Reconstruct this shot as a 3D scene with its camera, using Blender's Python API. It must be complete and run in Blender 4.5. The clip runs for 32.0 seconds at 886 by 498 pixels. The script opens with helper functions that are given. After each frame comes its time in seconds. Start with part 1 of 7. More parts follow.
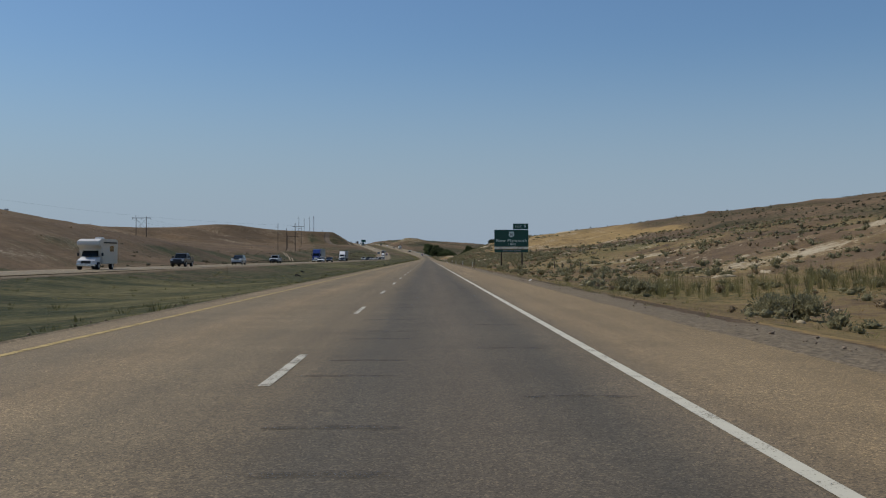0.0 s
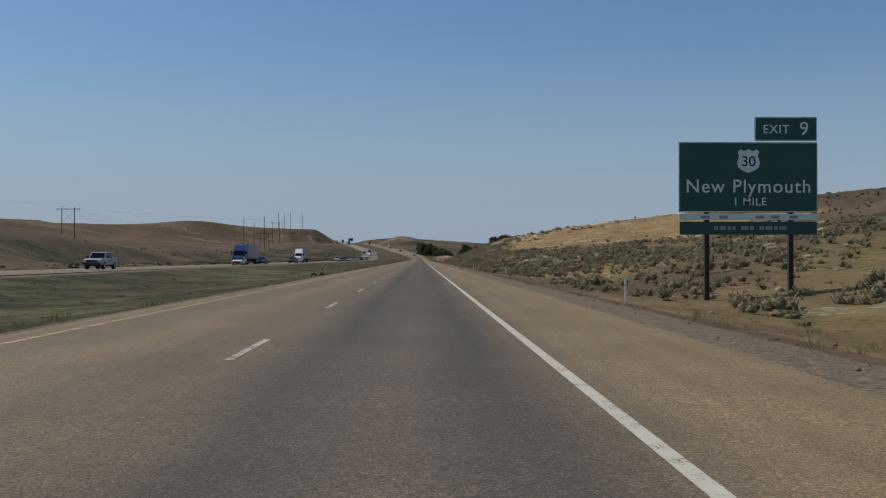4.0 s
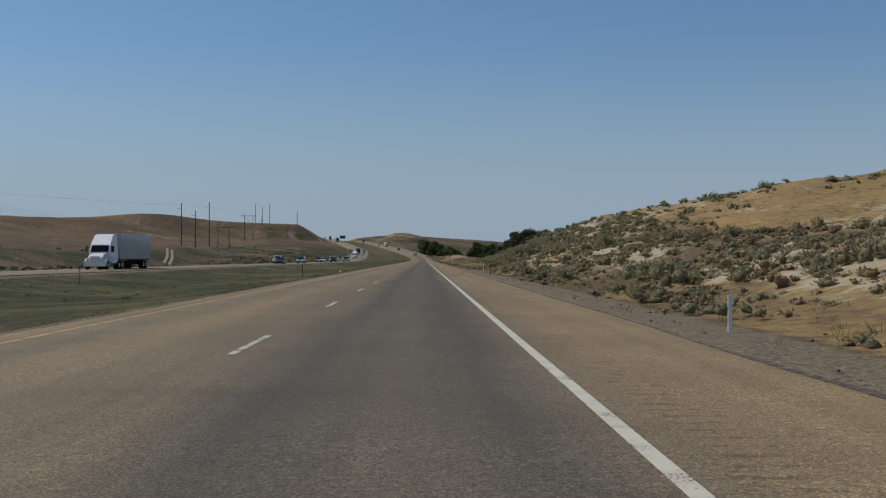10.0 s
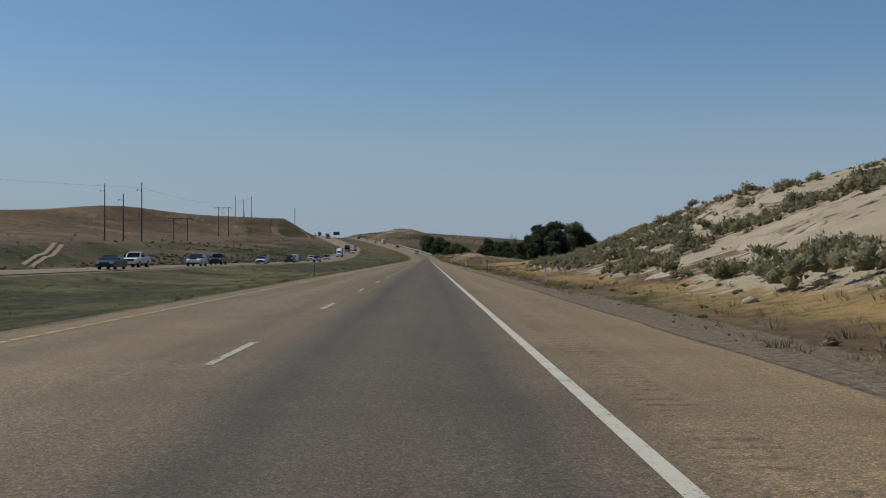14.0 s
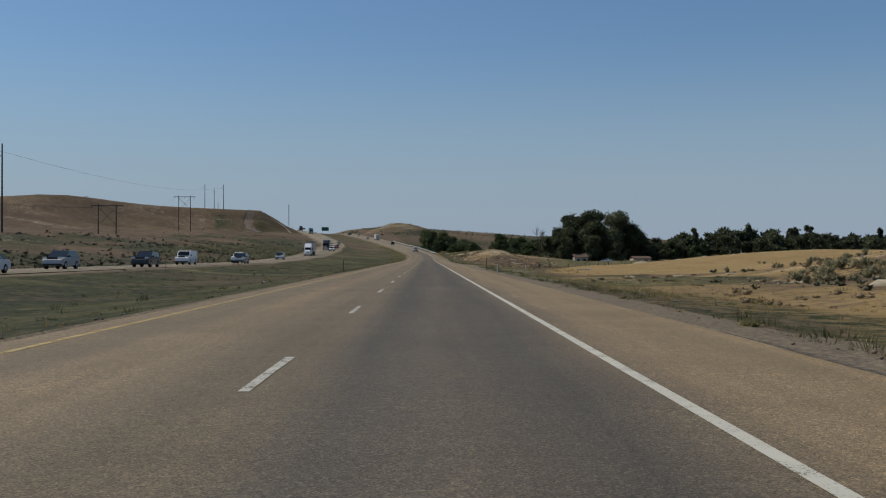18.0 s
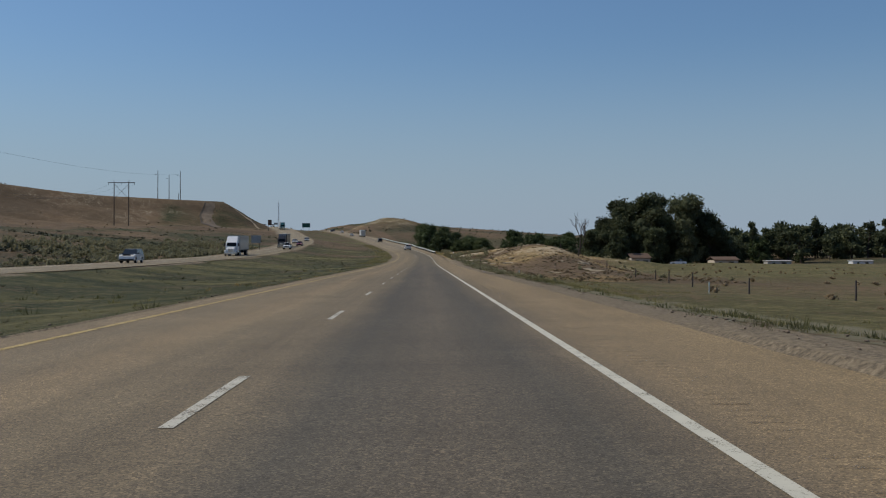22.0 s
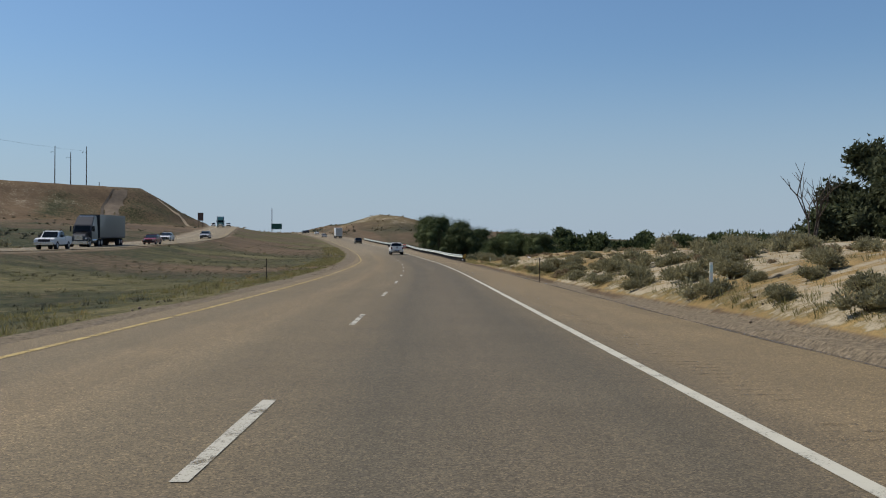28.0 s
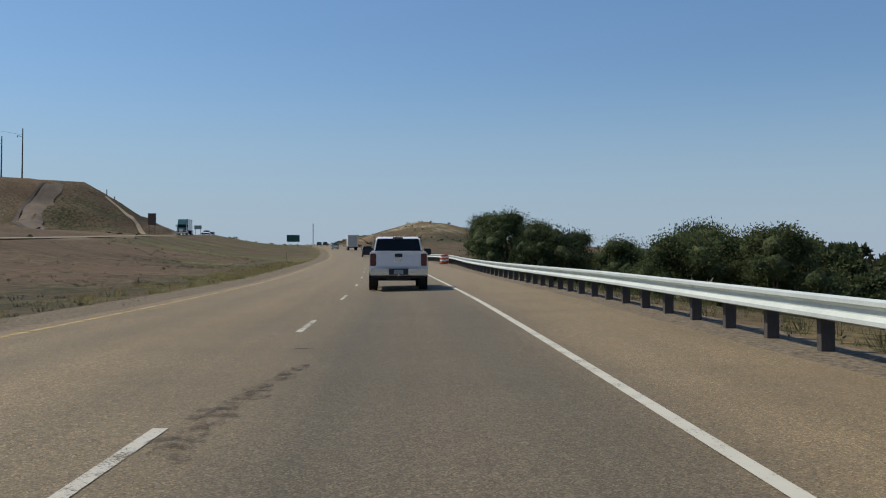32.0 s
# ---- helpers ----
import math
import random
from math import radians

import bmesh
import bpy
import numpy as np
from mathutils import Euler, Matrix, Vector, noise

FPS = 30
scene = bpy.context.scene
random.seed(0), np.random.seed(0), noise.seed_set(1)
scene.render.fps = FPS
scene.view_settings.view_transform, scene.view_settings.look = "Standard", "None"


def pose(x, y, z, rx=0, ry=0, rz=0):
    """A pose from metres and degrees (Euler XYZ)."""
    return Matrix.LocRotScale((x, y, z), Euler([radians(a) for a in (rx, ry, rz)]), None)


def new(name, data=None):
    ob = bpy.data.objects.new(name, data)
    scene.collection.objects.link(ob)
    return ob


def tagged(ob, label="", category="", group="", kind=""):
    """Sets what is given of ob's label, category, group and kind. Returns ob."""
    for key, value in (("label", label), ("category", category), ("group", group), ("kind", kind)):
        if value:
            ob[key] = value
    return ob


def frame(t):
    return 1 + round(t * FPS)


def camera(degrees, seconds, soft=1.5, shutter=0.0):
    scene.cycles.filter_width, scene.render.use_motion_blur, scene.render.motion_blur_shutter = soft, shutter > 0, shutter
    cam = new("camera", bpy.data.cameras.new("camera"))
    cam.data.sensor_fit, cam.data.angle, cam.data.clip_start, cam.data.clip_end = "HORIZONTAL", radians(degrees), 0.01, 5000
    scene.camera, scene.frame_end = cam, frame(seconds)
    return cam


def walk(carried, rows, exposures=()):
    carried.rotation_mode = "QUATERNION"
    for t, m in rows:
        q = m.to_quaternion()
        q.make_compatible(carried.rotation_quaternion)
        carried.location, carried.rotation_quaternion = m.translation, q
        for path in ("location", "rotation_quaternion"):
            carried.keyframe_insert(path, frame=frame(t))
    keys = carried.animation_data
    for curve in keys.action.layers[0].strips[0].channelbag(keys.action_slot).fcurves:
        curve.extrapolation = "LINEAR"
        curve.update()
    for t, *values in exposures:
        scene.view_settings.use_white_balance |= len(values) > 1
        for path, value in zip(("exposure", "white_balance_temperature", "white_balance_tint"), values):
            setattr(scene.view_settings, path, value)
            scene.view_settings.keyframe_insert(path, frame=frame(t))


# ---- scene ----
# ---- the roads' plan ----
# Our carriageway: s metres along the lane line, which is x = 0 on the straight; then it bends left and climbs.
SV = np.arange(-200.0, 5200.0, 1.0)
KAPPA = np.interp(SV, (873, 933, 1000, 1060, 1500, 1700), (0, 7.85e-4, 7.85e-4, 3.3e-4, 3.3e-4, 0))
GRADE = np.interp(SV, (782, 1022, 1180, 1400, 1480, 1560, 1800), (0, 0.0295, 0.046, 0.046, 0.0, -0.02, 0.0))
GRADE = GRADE + np.interp(SV, (1025, 1035, 1070, 1090, 1120, 1130), (0, 0.004, 0.004, -0.004, -0.004, 0))
HEAD = np.cumsum(KAPPA)
ROAD_X = -np.cumsum(np.sin(HEAD))
ROAD_Y = np.cumsum(np.cos(HEAD)) - 201
ROAD_Z = np.cumsum(GRADE)


def at_s(s):
    """x, y, z, heading and grade of our lane line at s."""
    return [float(np.interp(s, SV, a)) for a in (ROAD_X, ROAD_Y, ROAD_Z, HEAD, GRADE)]


def road_x(y):
    return np.interp(y, ROAD_Y, ROAD_X)


def road_z(y):
    return np.interp(y, ROAD_Y, ROAD_Z)


def tilt(l, y):
    """Height over the lane line where the bend is banked: its right side lies higher."""
    return np.clip(l, 0.0, 9.0) * np.interp(y, (987, 1006, 1025, 1055, 1200, 1300), (0, 0.021, 0.027, 0.032, 0.032, 0))


def smooth_knots(ys, vs, blur):
    v = np.interp(SV, ys, vs)
    k = np.hanning(blur)
    pad = np.pad(v, blur, mode="edge")
    return np.convolve(pad, k / k.sum(), mode="same")[blur:-blur]


# the other carriageway's middle, and its height
OPP_X = smooth_knots((-200, 740, 878, 980, 1054, 1250, 1350, 1450, 1700), (-31.5, -31.5, -35, -40, -43, -77, -100, -128, -190), 121)
OPP_Z = smooth_knots((-200, 760, 878, 982, 1054, 1250, 1350, 1420, 1500, 1600), (0, 0, 1.3, 3.8, 6.9, 17, 21.5, 23.5, 23, 21), 121)


def opp_x(y):
    return np.interp(y, SV, OPP_X)


def opp_z(y):
    return np.interp(y, SV, OPP_Z)


# ---- camera ----
EYE_HEIGHT = 1.19
# seconds, metres along the road, metres right of the lane line, yaw from the road's heading, pitch from its grade
DRIVE = [
    (0.0, 0.00, 1.58, -0.88, 0.52),
    (0.5, 14.67, 1.56, -1.13, 0.52),
    (1.0, 29.37, 1.54, -1.35, 0.61),
    (1.5, 44.41, 1.69, -1.45, 0.54),
    (2.0, 59.49, 1.84, -1.49, 0.55),
    (2.5, 74.43, 1.98, -1.40, 0.58),
    (3.0, 89.41, 2.12, -1.36, 0.62),
    (3.5, 104.41, 2.16, -1.29, 0.52),
    (4.5, 134.57, 2.21, -1.25, 0.56),
    (5.5, 164.87, 2.26, -1.20, 0.59),
    (6.0, 180.06, 2.28, -1.04, 0.53),
    (6.5, 195.08, 2.27, -0.87, 0.61),
    (7.0, 210.14, 2.26, -0.89, 0.49),
    (7.5, 225.32, 2.24, -1.09, 0.55),
    (8.0, 240.52, 2.22, -1.18, 0.57),
    (8.5, 255.72, 2.25, -1.12, 0.54),
    (9.0, 270.93, 2.29, -1.07, 0.55),
    (9.5, 286.27, 2.29, -1.10, 0.60),
    (10.0, 301.63, 2.30, -1.10, 0.55),
    (10.5, 316.84, 2.34, -1.04, 0.59),
    (11.0, 332.07, 2.38, -1.04, 0.65),
    (11.5, 347.47, 2.37, -1.00, 0.71),
    (12.0, 362.88, 2.36, -1.03, 0.69),
    (12.5, 378.26, 2.42, -0.95, 0.60),
    (13.0, 393.65, 2.48, -0.99, 0.57),
    (13.5, 409.29, 2.41, -0.93, 0.62),
    (14.0, 424.93, 2.35, -0.91, 0.49),
    (14.5, 440.27, 2.31, -0.87, 0.60),
    (15.0, 455.62, 2.26, -0.83, 0.55),
    (15.5, 471.20, 2.16, -0.65, 0.60),
    (16.5, 502.37, 1.95, -0.68, 0.55),
    (17.5, 533.56, 1.74, -0.71, 0.49),
    (18.0, 549.15, 1.60, -0.91, 0.42),
    (18.5, 564.46, 1.62, -1.14, 0.42),
    (19.0, 579.77, 1.61, -1.10, 0.44),
    (19.5, 595.37, 1.68, -1.14, 0.46),
    (20.0, 610.97, 1.75, -1.19, 0.35),
    (20.5, 626.47, 1.77, -1.17, 0.52),
    (21.0, 641.97, 1.785, -1.03, 0.55),
    (21.5, 657.45, 1.80, -1.09, 0.41),
    (22.0, 672.92, 1.80, -1.08, 0.45),
    (22.5, 688.41, 1.83, -1.17, 0.47),
    (23.0, 703.89, 1.85, -1.17, 0.42),
    (23.5, 719.49, 1.89, -1.26, 0.46),
    (24.0, 735.08, 1.92, -1.18, 0.49),
    (24.5, 750.09, 1.92, -0.86, 0.45),
    (25.0, 765.10, 1.93, -0.65, 0.44),
    (25.5, 780.52, 1.84, -0.44, 0.48),
    (26.5, 811.34, 1.67, -0.58, 0.49),
    (27.5, 842.11, 1.49, -0.72, 0.49),
    (28.0, 857.48, 1.40, -0.81, 0.48),
    (28.5, 872.82, 1.42, -0.95, 0.49),
    (29.0, 888.15, 1.41, -0.98, 0.49),
    (29.5, 903.68, 1.51, -1.19, 0.50),
    (30.0, 919.19, 1.57, -1.17, 0.50),
    (30.5, 934.82, 1.57, -1.12, 0.48),
    (31.0, 950.43, 1.58, -1.19, 0.48),
    (31.5, 965.59, 1.64, -1.32, 0.44),
    (32.0, 980.73, 1.69, -1.59, 0.60),
]
cam = camera(47.43, 32.0, soft=1.1)
rows = []
for t, s, u, yaw, pitch in DRIVE:
    x, y, z, head, grade = at_s(s)
    rows.append((t, pose(x + u * math.cos(head), y + u * math.sin(head), z + EYE_HEIGHT,
                         90 + pitch + math.degrees(grade), 0, yaw + math.degrees(head))))
walk(cam, rows, [(0, -0.2, 6500, 10), (3.5, -0.22, 6500, 10), (23.5, -0.25, 6500, 10), (25.5, 0.02, 6530, 10), (28, 0.07, 6640, 10), (32, 0.05, 6570, 10)])

# ---- world and sun ----
SUN_ELEVATION, SUN_AZIMUTH = radians(52), radians(-72)   # azimuth from straight ahead, to the right
world = bpy.data.worlds.new("sky")
scene.world = world
world.use_nodes = True
wn = world.node_tree.nodes
sky = wn.new("ShaderNodeTexSky")
sky.sky_type = "NISHITA"
sky.sun_disc = False
sky.sun_elevation, sky.sun_rotation = SUN_ELEVATION, SUN_AZIMUTH
sky.altitude, sky.air_density, sky.dust_density, sky.ozone_density = 300, 1.3, 0.8, 2.0
wn["Background"].inputs["Strength"].default_value = 0.085
wl = world.node_tree.links
direction = wn.new("ShaderNodeSeparateXYZ")
wl.new(wn.new("ShaderNodeTexCoord").outputs["Generated"], direction.inputs[0])
low = wn.new("ShaderNodeMapRange")
low.interpolation_type = "SMOOTHSTEP"
for k, val in enumerate((0.0, 0.22, 0.85, 0.0)):
    low.inputs[k + 1].default_value = val
wl.new(direction.outputs["Z"], low.inputs[0])
tint = wn.new("ShaderNodeMix")
tint.data_type, tint.blend_type = "RGBA", "MULTIPLY"
tint.inputs[0].default_value, tint.inputs[7].default_value = 1.0, (0.70, 0.89, 1.12, 1)
wl.new(sky.outputs[0], tint.inputs[6])
haze = wn.new("ShaderNodeMix")   # pale dusty air towards the horizon
haze.data_type = "RGBA"
haze.inputs[7].default_value = (4.05, 5.12, 6.62, 1)
wl.new(low.outputs[0], haze.inputs[0])
wl.new(tint.outputs[2], haze.inputs[6])
wl.new(haze.outputs[2], wn["Background"].inputs["Color"])
sun_data = bpy.data.lights.new("sun", "SUN")
sun_data.energy, sun_data.angle, sun_data.color = 3.85, radians(0.53), (1.0, 0.93, 0.81)
sun = new("sun", sun_data)
to_sun = Vector((math.sin(SUN_AZIMUTH) * math.cos(SUN_ELEVATION), math.cos(SUN_AZIMUTH) * math.cos(SUN_ELEVATION), math.sin(SUN_ELEVATION)))
sun.matrix_world = Matrix.Translation((0, 0, 200)) @ to_sun.to_track_quat("Z", "Y").to_matrix().to_4x4()

# ---- materials ----


def nodes_of(name):
    m = bpy.data.materials.new(name)
    m.use_nodes = True
    nt = m.node_tree
    return m, nt.nodes, nt.links, nt.nodes["Principled BSDF"]


def noise_node(n, l, scale, detail=4.0, rough=0.6, vec=None):
    k = n.new("ShaderNodeTexNoise")
    k.inputs["Scale"].default_value, k.inputs["Detail"].default_value, k.inputs["Roughness"].default_value = scale, detail, rough
    if vec is not None:
        l.new(vec, k.inputs["Vector"])
    return k.outputs["Fac"]


def ramp(n, l, fac, stops):
    r = n.new("ShaderNodeValToRGB")
    e = r.color_ramp.elements
    while len(e) < len(stops):
        e.new(0.5)
    for el, (p, c) in zip(e, stops):
        el.position, el.color = p, (*c, 1) if len(c) == 3 else c
    l.new(fac, r.inputs["Fac"])
    return r.outputs["Color"]


def mix(n, l, fac, a, b, kind="MIX"):
    m = n.new("ShaderNodeMix")
    m.data_type, m.blend_type = "RGBA", kind
    for sock, val in ((m.inputs[0], fac), (m.inputs[6], a), (m.inputs[7], b)):
        if isinstance(val, (int, float)):
            sock.default_value = val
        elif isinstance(val, tuple):
            sock.default_value = (*val, 1)
        else:
            l.new(val, sock)
    return m.outputs[2]


def bump(n, l, b, height, strength=0.3, distance=0.02):
    k = n.new("ShaderNodeBump")
    k.inputs["Strength"].default_value, k.inputs["Distance"].default_value = strength, distance
    l.new(height, k.inputs["Height"])
    l.new(k.outputs["Normal"], b.inputs["Normal"])


def maths(n, l, op, a, b=None):
    k = n.new("ShaderNodeMath")
    k.operation = op
    for i, v in enumerate((a, b)):
        if v is None:
            continue
        if isinstance(v, (int, float)):
            k.inputs[i].default_value = v
        else:
            l.new(v, k.inputs[i])
    return k.outputs[0]


def plain(name, c, rough=0.6, metal=0.0, vary=0.12, scale=3.0, coat=0.0, bumpy=0.0):
    """A surface of one colour with soft blotches and fine grain."""
    m, n, l, b = nodes_of(name)
    tc = n.new("ShaderNodeTexCoord").outputs["Object"]
    big = noise_node(n, l, scale, 3, 0.55, tc)
    fine = noise_node(n, l, scale * 14, 2, 0.5, tc)
    lo, hi = tuple(x * (1 - vary) for x in c), tuple(min(1, x * (1 + vary)) for x in c)
    col = mix(n, l, 0.35, ramp(n, l, big, ((0.3, lo), (0.7, hi))), ramp(n, l, fine, ((0.3, lo), (0.7, hi))))
    l.new(col, b.inputs["Base Color"])
    b.inputs["Roughness"].default_value, b.inputs["Metallic"].default_value = rough, metal
    b.inputs["Coat Weight"].default_value = coat
    if bumpy:
        bump(n, l, b, fine, bumpy, 0.01)
    return m


def asphalt(name, stops):
    """Chip-seal road. UV u: metres right of the lane line, v: metres along. stops: colours across the road."""
    m, n, l, b = nodes_of(name)
    uv = n.new("ShaderNodeUVMap").outputs["UV"]
    sep = n.new("ShaderNodeSeparateXYZ")
    l.new(uv, sep.inputs[0])
    wob = maths(n, l, "MULTIPLY", maths(n, l, "SUBTRACT", noise_node(n, l, 0.12, 3, 0.6, uv), 0.5), 0.9)
    across = maths(n, l, "ADD", sep.outputs[0], wob)
    fac = maths(n, l, "DIVIDE", maths(n, l, "ADD", across, 8.0), 16.0)
    base = ramp(n, l, fac, [((p + 8) / 16, c) for p, c in stops])
    # stretched streaks along the lanes, and cross bands of old sealing
    mp = n.new("ShaderNodeMapping")
    mp.inputs["Scale"].default_value = (1.6, 0.035, 1)
    l.new(uv, mp.inputs["Vector"])
    streak = noise_node(n, l, 1.0, 4, 0.6, mp.outputs[0])
    mp2 = n.new("ShaderNodeMapping")
    mp2.inputs["Scale"].default_value = (0.25, 0.9, 1)
    l.new(uv, mp2.inputs["Vector"])
    band = noise_node(n, l, 1.0, 3, 0.6, mp2.outputs[0])
    blotch = noise_node(n, l, 0.35, 5, 0.65, uv)
    c = mix(n, l, 1.0, base, ramp(n, l, streak, ((0.25, (0.8, 0.8, 0.8)), (0.75, (1.16, 1.16, 1.16)))), "MULTIPLY")
    c = mix(n, l, 1.0, c, ramp(n, l, blotch, ((0.3, (0.86, 0.85, 0.84)), (0.7, (1.12, 1.12, 1.12)))), "MULTIPLY")
    c = mix(n, l, 1.0, c, ramp(n, l, band, ((0.28, (0.9, 0.9, 0.9)), (0.5, (1, 1, 1)), (0.8, (1.04, 1.04, 1.04)))), "MULTIPLY")
    chips = n.new("ShaderNodeTexVoronoi")
    chips.inputs["Scale"].default_value = 80
    l.new(uv, chips.inputs["Vector"])
    grey = n.new("ShaderNodeRGBToBW")
    l.new(chips.outputs["Color"], grey.inputs[0])
    coarse = noise_node(n, l, 9, 3, 0.7, uv)
    speck = ramp(n, l, grey.outputs[0], ((0.15, (0.48, 0.48, 0.48)), (0.5, (0.96, 0.96, 0.96)), (0.72, (1.22, 1.21, 1.19)), (0.88, (2.0, 1.95, 1.85))))
    c = mix(n, l, 0.85, c, mix(n, l, 1.0, c, speck, "MULTIPLY"))
    stones = n.new("ShaderNodeTexVoronoi")   # larger chips, and pits where chips are lost
    stones.inputs["Scale"].default_value = 27
    l.new(uv, stones.inputs["Vector"])
    lot = n.new("ShaderNodeRGBToBW")
    l.new(stones.outputs["Color"], lot.inputs[0])
    pits = ramp(n, l, lot.outputs[0], ((0.12, (0.52, 0.51, 0.50)), (0.30, (0.95, 0.95, 0.95)), (0.70, (1.0, 1.0, 1.0)), (0.84, (1.45, 1.42, 1.36))))
    torn = n.new("ShaderNodeMapRange")   # in patches
    torn.inputs[1].default_value, torn.inputs[2].default_value, torn.inputs[3].default_value, torn.inputs[4].default_value = 0.42, 0.66, 0.12, 0.85
    l.new(blotch, torn.inputs[0])
    c = mix(n, l, torn.outputs[0], c, mix(n, l, 1.0, c, pits, "MULTIPLY"))
    c = mix(n, l, 1.0, c, ramp(n, l, coarse, ((0.3, (0.94, 0.94, 0.94)), (0.7, (1.05, 1.05, 1.05)))), "MULTIPLY")
    newer = n.new("ShaderNodeMapRange")   # a lighter, browner seal from the climb onward
    newer.inputs[1].default_value, newer.inputs[2].default_value = 770, 850
    l.new(sep.outputs[1], newer.inputs[0])
    c = mix(n, l, newer.outputs[0], c, mix(n, l, 0.3, c, mix(n, l, 1.0, (0.160, 0.125, 0.066), mix(n, l, 0.85, (1.0, 1.0, 1.0), speck), "MULTIPLY")))
    paler = n.new("ShaderNodeMapRange")   # dusty and bleached past the start of the guardrail
    paler.inputs[1].default_value, paler.inputs[2].default_value, paler.inputs[4].default_value = 998, 1040, 0.5
    l.new(sep.outputs[1], paler.inputs[0])
    c = mix(n, l, paler.outputs[0], c, mix(n, l, 1.0, (0.235, 0.19, 0.122), speck, "MULTIPLY"))
    l.new(c, b.inputs["Base Color"])
    b.inputs["Roughness"].default_value = 0.82
    b.inputs["Specular IOR Level"].default_value = 0.35
    bump(n, l, b, maths(n, l, "ADD", maths(n, l, "ADD", grey.outputs[0], coarse), lot.outputs[0]), 0.45, 0.012)
    return m


TAN, BROWN, DARK = (0.214, 0.157, 0.086), (0.164, 0.126, 0.073), (0.082, 0.069, 0.048)
M_ROAD = asphalt("chip_seal", [(-6.5, (0.156, 0.101, 0.066)), (-4.4, TAN), (-2.9, BROWN), (-1.9, TAN), (-0.9, BROWN), (0.2, (0.147, 0.113, 0.067)),
                               (0.95, DARK), (1.95, (0.109, 0.087, 0.058)), (2.95, DARK), (3.55, (0.134, 0.104, 0.065)), (4.2, TAN), (7.5, (0.236, 0.168, 0.08))])
M_ROAD_FAR = asphalt("chip_seal_other", [(-7, (0.211, 0.164, 0.098)), (-3.4, (0.215, 0.173, 0.108)), (-1.8, (0.176, 0.144, 0.091)), (0, (0.211, 0.171, 0.107)), (2, (0.176, 0.144, 0.091)), (4, (0.211, 0.169, 0.104)), (7, (0.195, 0.14, 0.094))])


def road_paint(name, c, lost):
    """Road paint, chipped through to the stones in specks and patches."""
    m, n, l, b = nodes_of(name)
    pos = n.new("ShaderNodeNewGeometry").outputs["Position"]
    chips, patch = noise_node(n, l, 42, 3, 0.7, pos), noise_node(n, l, 2.2, 4, 0.65, pos)
    l.new(mix(n, l, patch, tuple(x * 0.82 for x in c), tuple(min(1, x * 1.15) for x in c)), b.inputs["Base Color"])
    k = n.new("ShaderNodeMapRange")
    k.inputs[1].default_value, k.inputs[2].default_value = lost - 0.05, lost + 0.07
    l.new(mix(n, l, 0.45, chips, patch), k.inputs[0])
    l.new(k.outputs[0], b.inputs["Alpha"])
    b.inputs["Roughness"].default_value = 0.75
    bump(n, l, b, chips, 0.4, 0.01)
    return m


def stain(name, c, cover, most=0.75):
    """A stain that lets the road show through in patches."""
    m, n, l, b = nodes_of(name)
    pos = n.new("ShaderNodeNewGeometry").outputs["Position"]
    k = n.new("ShaderNodeMapRange")
    k.inputs[1].default_value, k.inputs[2].default_value, k.inputs[4].default_value = 0.62 - cover * 0.3, 0.72 - cover * 0.2, most
    l.new(noise_node(n, l, 4.5, 5, 0.75, pos), k.inputs[0])
    l.new(k.outputs[0], b.inputs["Alpha"])
    l.new(mix(n, l, noise_node(n, l, 11, 3, 0.6, pos), tuple(x * 0.6 for x in c), tuple(x * 1.3 for x in c)), b.inputs["Base Color"])
    b.inputs["Roughness"].default_value = 0.75
    return m


M_DARK_EDGE = stain("dark_pavement_edge", (0.047, 0.039, 0.03), 0.95, 0.6)
M_WHITE_LINE = road_paint("white_road_paint", (0.484, 0.46, 0.367), 0.385)
M_DASH = road_paint("worn_white_road_paint", (0.437, 0.413, 0.335), 0.43)
M_YELLOW_LINE = road_paint("yellow_road_paint", (0.42, 0.305, 0.105), 0.44)


